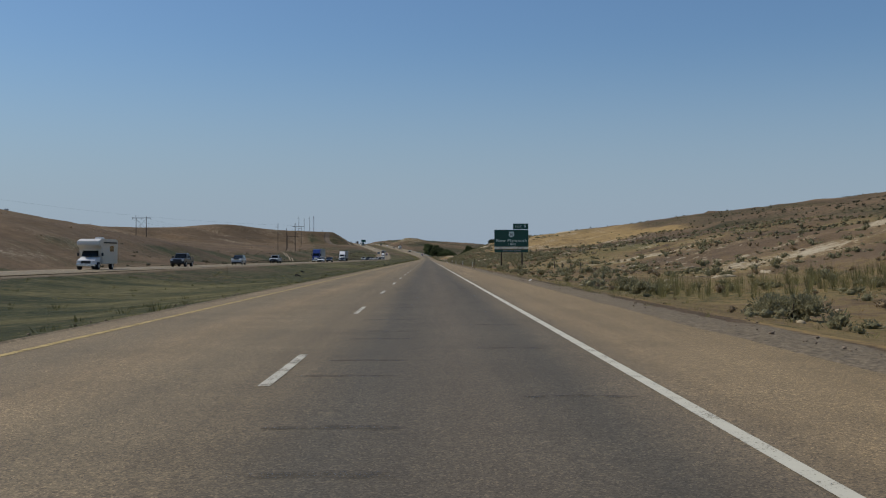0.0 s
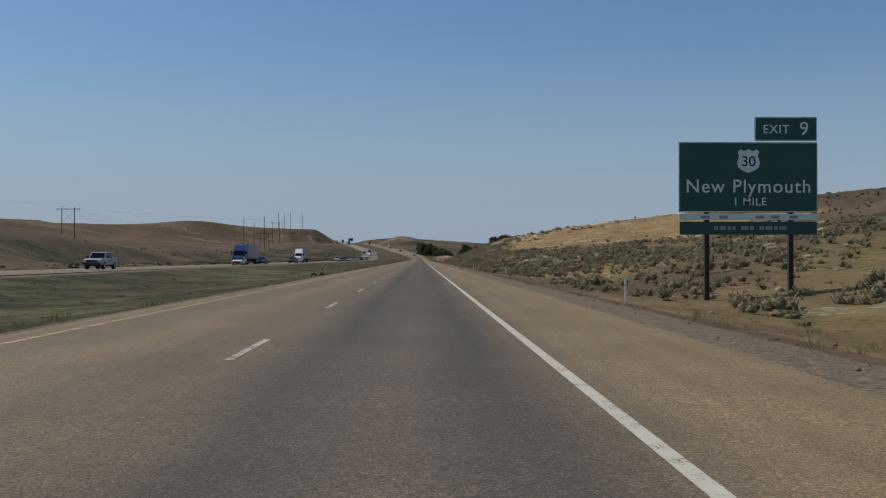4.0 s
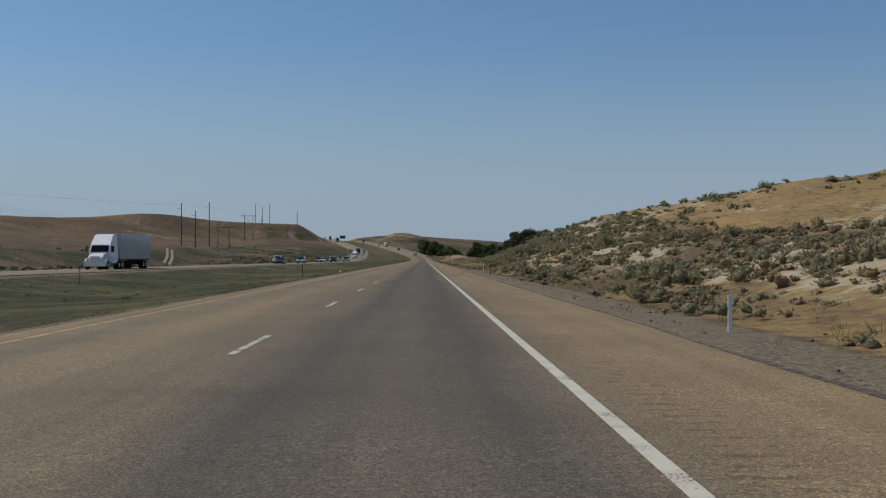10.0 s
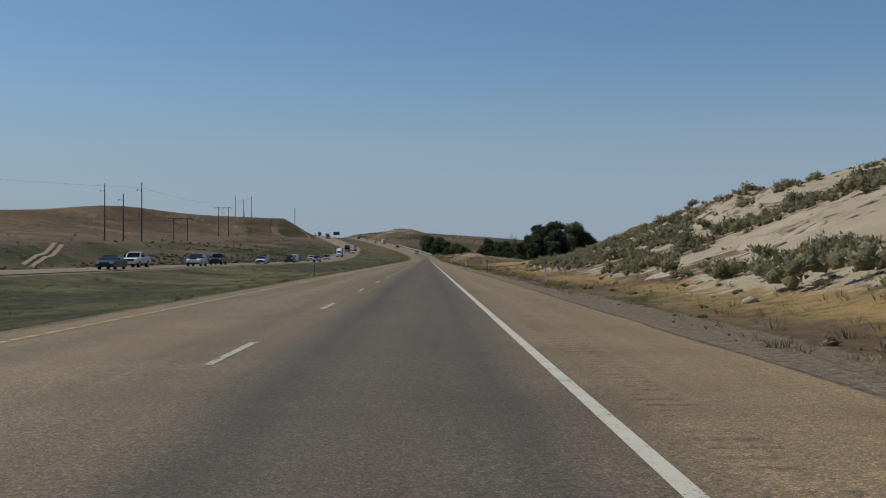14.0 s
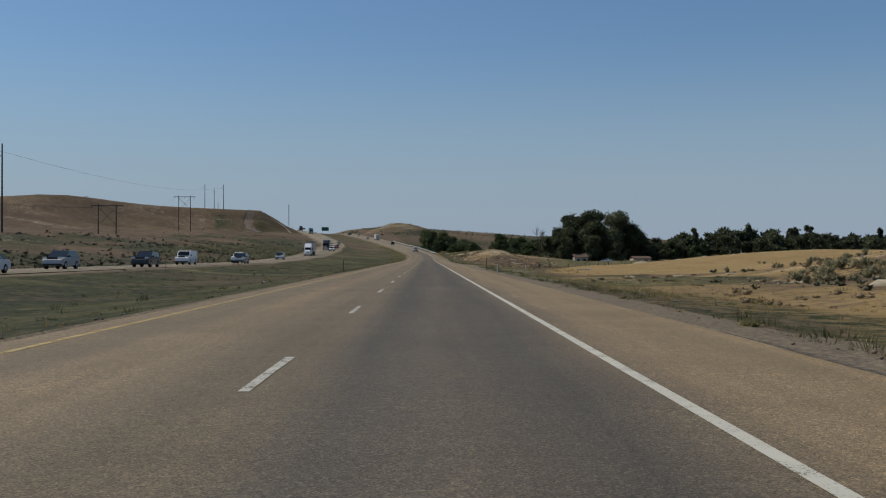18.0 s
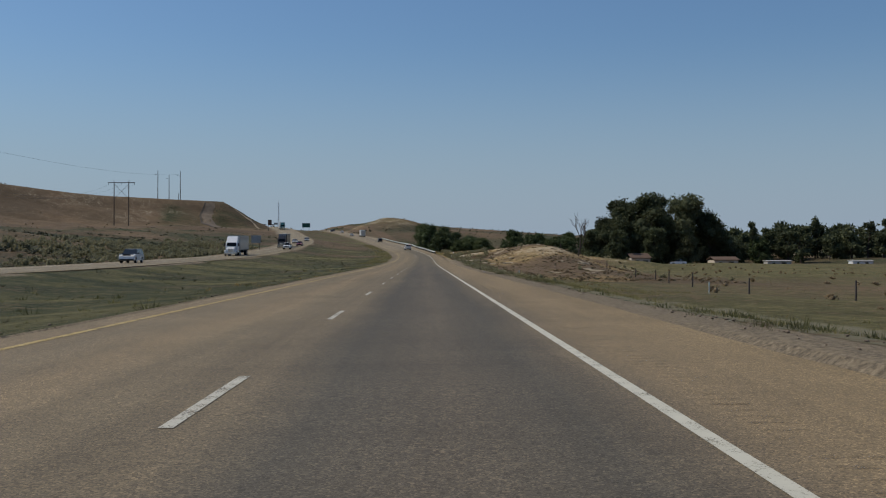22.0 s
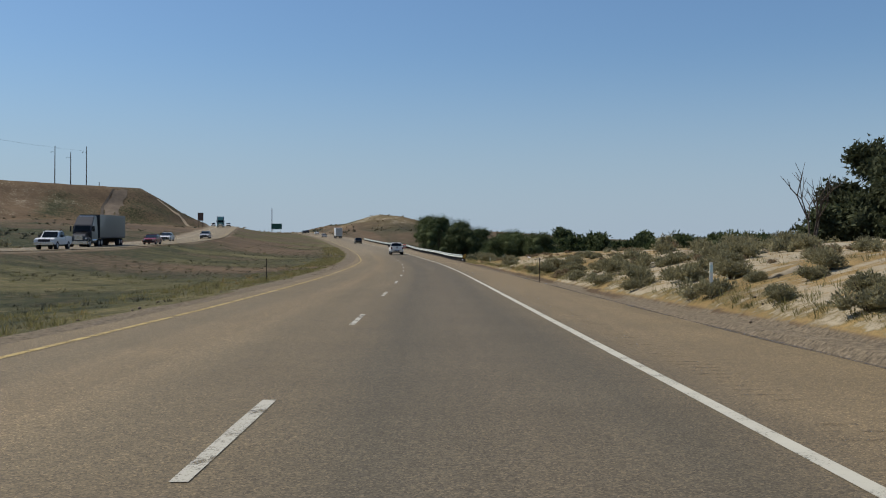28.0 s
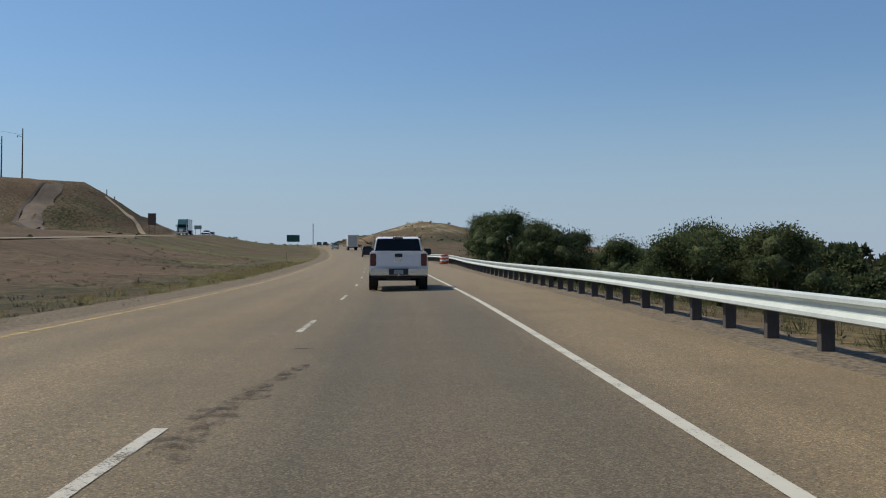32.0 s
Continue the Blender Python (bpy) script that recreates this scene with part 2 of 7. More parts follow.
def earth():
    """Dry ground: brown soil and stubble, with golden grass, green grass, pale eroded sand and gravel by the mesh's own layers."""
    m, n, l, b = nodes_of("dry_ground")
    pos = n.new("ShaderNodeNewGeometry").outputs["Position"]
    fine = noise_node(n, l, 2.6, 6, 0.7, pos)
    mid = noise_node(n, l, 0.22, 5, 0.65, pos)
    big = noise_node(n, l, 0.03, 5, 0.6, pos)
    tuft = ramp(n, l, noise_node(n, l, 1.3, 7, 0.75, pos), ((0.36, (0, 0, 0)), (0.64, (1, 1, 1))))
    soil = mix(n, l, fine, ramp(n, l, mid, ((0.3, (0.082, 0.061, 0.037)), (0.5, (0.136, 0.101, 0.063)), (0.72, (0.203, 0.153, 0.097)))),
               ramp(n, l, big, ((0.3, (0.09, 0.065, 0.039)), (0.7, (0.173, 0.114, 0.069)))))
    wide = noise_node(n, l, 0.011, 6, 0.65, pos)
    soil = mix(n, l, 1.0, soil, ramp(n, l, wide, ((0.32, (0.72, 0.70, 0.70)), (0.5, (1.0, 0.98, 0.96)), (0.68, (1.32, 1.27, 1.2)))), "MULTIPLY")
    gold = mix(n, l, tuft, ramp(n, l, mid, ((0.3, (0.222, 0.15, 0.063)), (0.7, (0.375, 0.262, 0.113)))), (0.278, 0.19, 0.079))
    clump = noise_node(n, l, 1.5, 5, 0.7, pos)
    both = mix(n, l, 0.45, clump, mid)
    green = mix(n, l, tuft, ramp(n, l, both, ((0.40, (0.02, 0.028, 0.011)), (0.48, (0.047, 0.053, 0.021)), (0.55, (0.098, 0.092, 0.041)), (0.63, (0.187, 0.156, 0.076)))), (0.02, 0.027, 0.01))
    olive = mix(n, l, tuft, ramp(n, l, both, ((0.40, (0.066, 0.062, 0.025)), (0.5, (0.148, 0.129, 0.055)), (0.60, (0.242, 0.195, 0.09)))), (0.07, 0.065, 0.027))
    pale = mix(n, l, tuft, ramp(n, l, clump, ((0.3, (0.14, 0.129, 0.078)), (0.7, (0.234, 0.211, 0.136)))), (0.156, 0.14, 0.09))
    sand = mix(n, l, fine, ramp(n, l, mid, ((0.3, (0.296, 0.238, 0.156)), (0.5, (0.406, 0.343, 0.238)), (0.7, (0.515, 0.46, 0.343)))), (0.351, 0.292, 0.199))
    gravel = mix(n, l, ramp(n, l, noise_node(n, l, 11, 4, 0.75, pos), ((0.35, (0, 0, 0)), (0.65, (1, 1, 1)))), (0.09, 0.072, 0.05), (0.275, 0.22, 0.148))
    col = mix(n, l, tuft, soil, mix(n, l, 1.0, soil, (0.72, 0.72, 0.72), "MULTIPLY"))
    for name, tint, soft in (("gold", gold, 0.16), ("green", green, 0.2), ("olive", olive, 0.2), ("pale", pale, 0.16), ("sand", sand, 0.1), ("gravel", gravel, 0.12)):
        a = n.new("ShaderNodeAttribute")
        a.attribute_name = name
        edge = maths(n, l, "ADD", a.outputs["Fac"], maths(n, l, "MULTIPLY", maths(n, l, "SUBTRACT", mix(n, l, 0.6, mid, tuft), 0.5), 1.0))
        k = n.new("ShaderNodeMapRange")
        k.inputs[1].default_value, k.inputs[2].default_value = 0.5 - soft, 0.5 + soft
        l.new(edge, k.inputs[0])
        col = mix(n, l, k.outputs[0], col, tint)
    l.new(col, b.inputs["Base Color"])
    b.inputs["Roughness"].default_value = 0.95
    b.inputs["Specular IOR Level"].default_value = 0.15
    bump(n, l, b, maths(n, l, "ADD", fine, mid), 0.8, 0.25)
    return m


M_EARTH = earth()

# ---- lie of the land ----
# right of our road: metres from the lane line and height over the road, station by station
STATIONS = (
    (-80, ((9.2, -0.1), (14, -0.7), (30, 0.2), (46, 2.6), (70, 6.5), (120, 15.5), (200, 20), (400, 24))),
    (120, ((9.2, -0.1), (14, -0.7), (28, 0.2), (40, 3.0), (70, 7), (120, 16.5), (200, 21), (400, 26))),
    (240, ((9.0, -0.1), (13, -0.2), (22, 2.0), (36, 3.0), (60, 5.8), (120, 17), (200, 22), (400, 27))),
    (350, ((9.0, -0.1), (11, 0.1), (16, 1.7), (30, 3.0), (52, 5.4), (120, 18), (250, 27), (400, 34))),
    (430, ((9.2, -0.1), (11, 0.0), (16, 1.9), (30, 6.6), (45, 10.3), (120, 19.5), (250, 38), (400, 50))),
    (500, ((9.5, -0.1), (12, 0.0), (17, 1.4), (30, 6.9), (45, 10.5), (90, 15.5), (150, 24), (400, 52))),
    (560, ((9.5, -0.1), (14, -0.3), (20, 0.7), (30, 4.4), (45, 8.8), (80, 12), (150, 22), (400, 55))),
    (610, ((9.5, -0.1), (14, -0.6), (24, -0.3), (34, 1.8), (45, 4.6), (70, 7.5), (110, 11), (400, 55))),
    (650, ((9.5, -0.1), (14, -0.8), (30, -0.4), (45, 0.8), (60, 1.6), (90, 2.0), (150, 5), (400, 40))),
    (700, ((9.5, -0.1), (14, -1.0), (30, -1.3), (60, -1.2), (120, -1), (200, -1), (300, 2), (400, 12))),
    (770, ((9.5, -0.1), (14, -1.0), (30, -1.6), (60, -2.0), (120, -2.0), (250, -2), (330, -1), (400, 3))),
    (858, ((9.0, -0.1), (14, -1.0), (30, -1.8), (60, -2.1), (120, -2.1), (250, -2.1), (330, -1), (400, 6))),
    (874, ((7.5, -0.05), (9, 0.35), (12, 1.0), (17, 1.4), (28, 1.3), (45, 0.0), (60, -2.1), (120, -2.1), (250, -2.1), (330, 0), (400, 8))),
    (915, ((7.5, -0.05), (9, 0.3), (12, 1.0), (17, 1.35), (28, 1.2), (45, -0.4), (60, -2.2), (120, -2.2), (250, -2.2), (330, 0), (400, 8))),
    (948, ((7.6, -0.05), (9, 0.25), (12, 0.8), (17, 1.1), (28, 0.8), (45, -0.9), (60, -2.4), (120, -2.4), (250, -2.2), (330, 0), (400, 10))),
    (962, ((8.5, -0.1), (14, -1.4), (30, -2.8), (60, -3.2), (120, -3.2), (250, -3), (330, 0), (400, 6))),
    (985, ((8.5, -0.1), (13, -0.5), (20, -1.8), (30, -4.5), (60, -5.0), (120, -5.0), (250, -5), (330, -3), (400, 0))),
    (1050, ((8.5, -0.15), (13, -1.3), (20, -4.0), (30, -7.0), (60, -8.0), (120, -8.0), (250, -8), (330, -6), (400, -4))),
    (1150, ((8.5, -0.15), (20, -6.5), (36, -11), (60, -12), (120, -12), (250, -12), (330, -10), (400, -8))),
    (1300, ((8.5, -0.15), (20, 2.0), (40, 2.0), (60, -6), (120, -10), (250, -13), (330, -15), (400, -16))),
    (1420, ((8.5, -0.15), (20, 3.0), (40, 4.0), (60, 3), (120, -3), (250, -8), (330, -12), (400, -12))),
    (1700, ((8.5, -0.15), (20, 1.0), (40, 2.0), (60, 3), (120, 2), (250, 0), (330, -4), (400, -6))),
)
LGRID = np.array([7.4, 8.3, 9.2, 10, 11, 12, 14, 16, 18, 20, 24, 28, 32, 36, 40, 46, 52, 60, 70, 80, 95, 110, 130, 150, 200, 250, 300, 350, 400, 3500.0])
SY = np.array([s[0] for s in STATIONS], float)
STABLE = np.array([np.interp(LGRID, [7.2] + [p[0] for p in s[1]], [-0.05] + [p[1] for p in s[1]]) for s in STATIONS])


def value_noise(x, y, cell, seed):
    """Smooth noise in -1 to 1 for arrays."""
    r = np.random.RandomState(seed)
    tab = r.rand(256, 256) * 2 - 1
    fx, fy = x / cell, y / cell
    ix, iy = np.floor(fx).astype(int), np.floor(fy).astype(int)
    tx, ty = fx - ix, fy - iy
    tx, ty = tx * tx * (3 - 2 * tx), ty * ty * (3 - 2 * ty)
    g = lambda a, b: tab[a % 256, b % 256]
    return (g(ix, iy) * (1 - tx) + g(ix + 1, iy) * tx) * (1 - ty) + (g(ix, iy + 1) * (1 - tx) + g(ix + 1, iy + 1) * tx) * ty


def foot_shift(l, y):
    """By how much the foot of the bank stands nearer to the road than the stations name it."""
    return 1.15 * np.clip((22 - l) / 12, 0, 1) * np.clip((l - 6.6) / 0.8, 0, 1) * np.clip((985 - y) / 30, 0, 1)


def right_height(l, y):
    """Height over the road, bilinear between the stations."""
    l = l + foot_shift(l, y)
    yy = np.clip(y, SY[0], SY[-1] - 1e-3)
    i = np.clip(np.searchsorted(SY, yy, side="right") - 1, 0, len(SY) - 2)
    t = (yy - SY[i]) / (SY[i + 1] - SY[i])
    t = t * t * (3 - 2 * t)
    ll = np.clip(l, LGRID[0], LGRID[-1] - 1e-3)
    j = np.clip(np.searchsorted(LGRID, ll, side="right") - 1, 0, len(LGRID) - 2)
    w = (ll - LGRID[j]) / (LGRID[j + 1] - LGRID[j])
    return (STABLE[i, j] * (1 - w) + STABLE[i, j + 1] * w) * (1 - t) + (STABLE[i + 1, j] * (1 - w) + STABLE[i + 1, j + 1] * w) * t


def left_edge(y):
    """Metres from the lane line to the median's grass."""
    return np.interp(y, (850, 960), (4.5, 6.2))
# rim of the plateau on the other side, and its inside to the left
RIM = ((-450, -400), (-420, 300), (-350, 800), (-335, 1080), (-232, 1197), (-121, 1279), (-165, 1400), (-290, 1640), (-700, 2100))


def rim_distance(x, y):
    """Metres outside the plateau's rim; negative within."""
    best = np.full(np.shape(x), 1e9)
    side = np.zeros(np.shape(x))
    for (ax, ay), (bx, by) in zip(RIM, RIM[1:]):
        dx, dy = bx - ax, by - ay
        t = np.clip(((x - ax) * dx + (y - ay) * dy) / (dx * dx + dy * dy), 0, 1)
        d = np.hypot(x - ax - t * dx, y - ay - t * dy)
        s = np.sign((x - ax) * dy - (y - ay) * dx)
        near = d < best
        best, side = np.where(near, d, best), np.where(near, s, side)
    return best * side


def hump(x, y, cx, cy, rx, ry, h):
    return h * np.exp(-((x - cx) / rx) ** 2 - ((y - cy) / ry) ** 2)


def ground_height(x, y):
    x, y = np.asarray(x, float), np.asarray(y, float)
    rx, oz = road_x(y), opp_z(y)
    l, o = x - rx, x - opp_x(y)
    rz = road_z(y) + tilt(l, y)
    far = np.clip((y - 1500) / 500, 0, 1)
    n1, n2, n3 = value_noise(x, y, 60, 1), value_noise(x, y, 17, 2), value_noise(x, y, 4.3, 3)
    # right
    zr = rz + right_height(l, y)
    rough = np.clip((l - np.where((y > 862) & (y < 958), 7.2, 9.5)) / 12, 0, 1)
    bank = np.clip((right_height(l, y) - 0.5) / 4, 0, 1)
    zr = zr + rough * (0.25 * n2 + 0.1 * n3) + bank * rough * (0.7 * n2 + 0.35 * n3) + np.clip((l - 60) / 200, 0, 1) * 2.0 * n1
    ribs = np.abs(value_noise(x * 0.28, y, 5.5, 83)) + 0.5 * np.abs(value_noise(x * 0.4, y, 2.7, 84))
    zr = zr - bank * rough * np.interp(y, (150, 200, 430, 470, 560, 620, 860, 875, 950, 965), (0.3, 0.7, 0.7, 1.3, 1.3, 0.3, 0.2, 0.8, 0.8, 0)) * (ribs - 0.3)
    ridge = 19.5 + 33 * (y - 443) / 640 - 0.6 * np.clip(120 + 185 * (y - 443) / 640 - x, 0, 999)
    zr = np.maximum(zr, np.where((y > 443) & (y < 1200) & (l > 60), ridge - np.clip(y - 1000, 0, 400) * 0.3, -99))
    zr = zr + hump(x, y, 21, 843, 9, 29, 4.4) + hump(x, y, 42, 674, 23, 17, 2.0)
    zr = zr + hump(x, y, -17, 1386, 22, 40, 6.2) + hump(x, y, 160, 1600, 190, 110, 6) + hump(x, y, 0, 1560, 70, 90, 6)
    # left
    d = -o - 7.0
    near = np.interp(d, (0, 4, 12, 30, 65, 150, 400), (-0.05, -0.4, 1.4, 4.2, 7.5, 11.5, 16))
    low = np.interp(d, (0, 4, 45, 60, 76, 150, 400), (-0.05, -0.9, -0.8, 3.9, 6.4, 10.5, 16))
    w = np.clip((y - 690) / 130, 0, 1)
    rise = low * (1 - w) + near * w * np.interp(y, (850, 958, 1180), (1.0, 0.78, 0.34))
    zl = oz + rise + np.clip((d - 8) / 30, 0, 1) * (0.9 * n2 + 0.25 * n3) + np.clip(d / 100, 0, 1) * 1.5 * n1
    zl = zl + hump(x, y, -150, 330, 45, 110, 9) + hump(x, y, -240, 420, 60, 150, 8)
    rim = rim_distance(x, y) + 4 * n1 + 1.5 * n2
    steep = np.interp(y, (700, 1150, 1280), (0.16, 0.24, 0.52))
    gully = np.abs(value_noise(x, y, 16, 81)) + 0.6 * np.abs(value_noise(x, y, 7, 82))
    flank = np.clip(rim / 10, 0, 1) * np.clip((90 - rim) / 40, 0, 1)
    top = 35 + hump(x, y, -245, 1225, 45, 45, 6) + 1.2 * n1 + 0.03 * np.clip(-rim, 0, 700)
    zl = np.maximum(zl, np.where(rim > 0, top - steep * rim - flank * 3.2 * gully, top))
    # median
    a, b = rx - left_edge(y), opp_x(y) + 4.7
    t = np.clip((a - x) / np.maximum(a - b, 1), 0, 1)
    zm = rz * (1 - t) + oz * t - 0.9 * np.sin(np.pi * t) ** 0.8 + 0.06 * n3 * np.sin(np.pi * t) + 0.1 * n2 * np.sin(np.pi * t)
    z = np.where(l > 6.4, zr, np.where(l > -left_edge(y), rz - 0.06, np.where(o > 4.7, zm, np.where(o > -7.0, oz - 0.06, zl))))
    off = np.clip((np.abs(l) - 150) / 600, 0, 1)
    dist = 14 + 14 * n1 * off + 6 * value_noise(x, y, 400, 5)
    return z * (1 - far) + far * dist


def grid_mesh(name, xs, ys, zs, mat, smooth=True):
    """A sheet from 2-D arrays."""
    r, c = xs.shape
    v = np.stack([xs, ys, zs], -1).reshape(-1, 3)
    i = np.arange(r * c).reshape(r, c)
    f = np.stack([i[:-1, :-1], i[:-1, 1:], i[1:, 1:], i[1:, :-1]], -1).reshape(-1, 4)
    return raw_mesh(name, v, f, mat, smooth)


def raw_mesh(name, v, f, mat, smooth=False):
    me = bpy.data.meshes.new(name)
    v, f = np.asarray(v, np.float32), np.asarray(f, np.int32)
    k = f.shape[1]
    me.vertices.add(len(v))
    me.vertices.foreach_set("co", v.ravel())
    me.loops.add(f.size)
    me.loops.foreach_set("vertex_index", f.ravel())
    me.polygons.add(len(f))
    me.polygons.foreach_set("loop_start", np.arange(0, f.size, k, dtype=np.int32))
    me.polygons.foreach_set("loop_total", np.full(len(f), k, np.int32))
    me.update(calc_edges=True)
    if smooth:
        me.polygons.foreach_set("use_smooth", np.ones(len(f), bool))
    if mat:
        me.materials.append(mat)
    return me


# ground sheet
side = np.concatenate([np.arange(0, 60, 1.5), 60 * 1.085 ** np.arange(0, 52)])
LAT = np.concatenate([-side[::-1], side[1:]])
LAT = np.sort(np.concatenate([LAT, [-6.9, -6.4, -5.7, -5.4, -5.0, -4.6, -4.4, 6.3, 6.5, 6.9, 7.2, 7.8, 8.4]]))
YS = np.concatenate([np.arange(-90, 1600, 3.0), 1600 + np.cumsum(3 * 1.065 ** np.arange(0, 71))])
gy, gl = np.meshgrid(YS, LAT, indexing="ij")
gx = road_x(gy) + gl
gz = ground_height(gx, gy)
me = grid_mesh("ground", gx, gy, gz, M_EARTH)


def surface_height(x, y):
    """Height of the ground sheet as it is built, between its grid points."""
    x, y = np.asarray(x, float), np.asarray(y, float)
    i = np.clip(np.searchsorted(YS, y, side="right") - 1, 0, len(YS) - 2)
    ty = np.clip((y - YS[i]) / (YS[i + 1] - YS[i]), 0, 1)
    l = x - road_x(y)
    j = np.clip(np.searchsorted(LAT, l, side="right") - 1, 0, len(LAT) - 2)
    tx = np.clip((l - LAT[j]) / (LAT[j + 1] - LAT[j]), 0, 1)
    return (gz[i, j] * (1 - tx) + gz[i, j + 1] * tx) * (1 - ty) + (gz[i + 1, j] * (1 - tx) + gz[i + 1, j + 1] * tx) * ty



n2, n1, n4 = value_noise(gx, gy, 13, 11), value_noise(gx, gy, 45, 12), value_noise(gx, gy, 5, 14)
slope = np.hypot(np.gradient(gz, axis=1) / np.maximum(np.gradient(gl, axis=1), 0.1), np.gradient(gz, axis=0) / np.gradient(gy, axis=0))
go = gx - opp_x(gy)
gr, gl = gl, gl + foot_shift(gl, gy)   # gl: by the stations; gr: as it lies
hr = gz - road_z(gy) - tilt(gl, gy)
gold = np.where(gl > 20, np.clip((hr - 2.2) / 1.4, 0, 1) * np.clip((gl - np.interp(gy, (320, 350, 390, 420, 450), (27, 22, 21.5, 24, 27)) - 2.5 * n4) / 6, 0, 1) * np.clip((500 - gy) / 40, 0, 1) * np.clip((gy - 290) / 50, 0, 1) * np.clip((95 - gl) / 14, 0, 1) * (0.85 + 0.3 * n1), 0)
gold = np.maximum(gold, np.where((gl > 10.5) & (gl < np.interp(gy, (390, 440, 480, 520, 600), (14.5, 12.8, 12.2, 13.2, 18.5))) & (gy > 380) & (gy < 640), 0.84 + 0.3 * n2 + 0.2 * n4, 0))
gold = np.maximum(gold, np.where((gl > 15.5) & (gy > 640) & (gy < np.where(gl > 44, 900, 795)) & (gl < 130), np.where(gl > 40, 0.36, 0.24) + 0.35 * n1 + 0.25 * n2 + 0.5 * 1.3 * np.clip((gy - 640 + 5 * n2 + 4 * n1) / 8, 0, 1) * np.clip((705 - gy + 12 * n1 + 5 * n2) / 14, 0, 1) * np.clip((gl - 13 - 0.1 * (gy - 645) + 2 * n2) / 4, 0, 1), 0))
gold = np.maximum(gold, np.where((gr > 11) & (gr < 40) & (gy > 770) & (gy < 880), 0.30 + 0.35 * n2 + 0.3 * n4, 0))
gold = np.maximum(gold, np.where((gl > 7.6) & (gl < 46) & (gy > 868) & (gy < 1060), 0.84 + 0.35 * n2 - np.clip((gy - 1000) / 200, 0, 0.3), 0))
gold = np.maximum(gold, np.where((gl > 9) & (gl < 130) & (gy > -80) & (gy < 200), np.where(gl < 16, 0.62, 0.58) + 0.3 * n1 + 0.3 * n2 + 0.2 * n4, 0))
terrace = (go < -8) & (go > -70) & (gy < 1320)
green_hill = 0.3 + 0.45 * value_noise(gx, gy, 30, 19) + 0.2 * n2
gold = np.maximum(gold, np.where((gl > 9.5) & (gl < 34) & (gy > 190) & (gy < 640), np.where(gl < 15, 0.5, 0.42) + 0.3 * n2 + 0.45 * n4, 0))
gold = np.maximum(gold, np.where((gl > 11) & (gl < 20) & (gy > 585) & (gy < 640), 0.6 + 0.3 * n2 + 0.3 * n4, 0))
gold = np.maximum(gold, hump(gx, gy, -14, 1386, 38, 60, 0.55) + 0.15 * n2)
median = (gr < -left_edge(gy)) & (go > 4.7)
green = np.where(median, np.interp(gy, (0, 870, 1000, 1100), (0.84, 0.82, 0.72, 0.5)) + 0.28 * n1 + 0.3 * n2 + 0.2 * n4, 0)
green = np.maximum(green, np.where(terrace, np.interp(gy, (500, 640, 1000, 1150), (0.4, 0.62, 0.6, 0.34)) + 0.35 * n1 + 0.35 * n2 + 0.2 * n4, 0))
green = np.maximum(green, np.where((gl > 40) & (gl < 260) & (gy < 420), green_hill, 0))
green = np.maximum(green, np.where((gl > 8.8) & (gl < 14), 0.24 + 0.5 * n1 + 0.2 * n2 + np.where((gy > 540) & (gy < 800), 0.03, 0), 0))
green = np.maximum(green, np.where((gl > 14) & (gy > 650) & (gy < 1000) & (hr < 0), 0.38 + np.where(gy < 800, 0.12, 0) + np.where((gy < 800) & (gl < 22), 0.12, 0) + 0.5 * n1 + 0.2 * n2 - np.where((gy > 760) & (gl > 30), 0.1, 0) - np.where((gy > 640) & (gy < 702) & (gl > 14), 0.6, 0), 0))
green = np.maximum(green, np.where((gl > 9) & (gl < 17.5 + 3 * n2) & (gy > 590) & (gy < 800), 0.28 + 0.3 * n2 + 0.3 * n4, 0))
green = np.maximum(green, np.where((gl > 7.6) & (gl < 22) & (gy > 990) & (gy < 1200), 0.72 + 0.3 * n2, 0))
green = np.maximum(green, np.where((gl > 20) & (gy > 1000) & (gy < 1700), 0.45 + 0.4 * n1, 0))
sand = np.where((gl > 11) & (gl < 75) & (gy < 660), np.clip((slope - 0.15) * 1.9, 0, np.where(gy > 385, 0.27, 0.5)) + np.where((gy > 425) & (gl > np.interp(gy, (400, 440, 480, 520, 600), (15, 13, 12.3, 13.2, 19))), np.interp(gy, (425, 440, 470, 560, 600, 630), (0.12, 0.38, 0.55, 0.48, 0.1, -0.2)), 0) + np.where((gy > 230) & (gy < 430), np.where(gy > 285, 0.15, 0.09), 0) + np.where(gy < 180, 0.06, 0) + np.where((gy > 230) & (gy < 430), 0.16, 0.26) * n2 + 0.42 * n4, 0)
sand = np.maximum(sand, np.where((gl > 7.6) & (gl < 45) & (gy > 790) & (gy < 965), np.clip(hr / 8, 0, 0.25) + np.clip((gy - 850) / 40, 0, 0.24) + 0.26 * n2 + 0.36 * n4 - np.where(gy < 868, 0.12, 0), 0))
sand = np.maximum(sand, np.where((gl < -90) & (gy > 100) & (gy < 1400), 0.02 + np.clip((slope - 0.2) * 0.8, 0, 0.2) + 0.3 * value_noise(gx, gy, 70, 91) + 0.22 * n2, 0))
sand = np.maximum(sand, hump(gx, gy, -22, 1386, 24, 40, 0.42) + 0.2 * n2 + 0.15 * n4)
sand = np.where((gl > 23) & (gy > 280) & (gy < 500), sand * (1 - 0.6 * np.clip(gold * 1.3 - 0.3, 0, 1)), sand)
field = (gr > 13) & (gr < 150) & (gy > 640) & (gy < 960) & ((gy < 770) | (gr > 37))
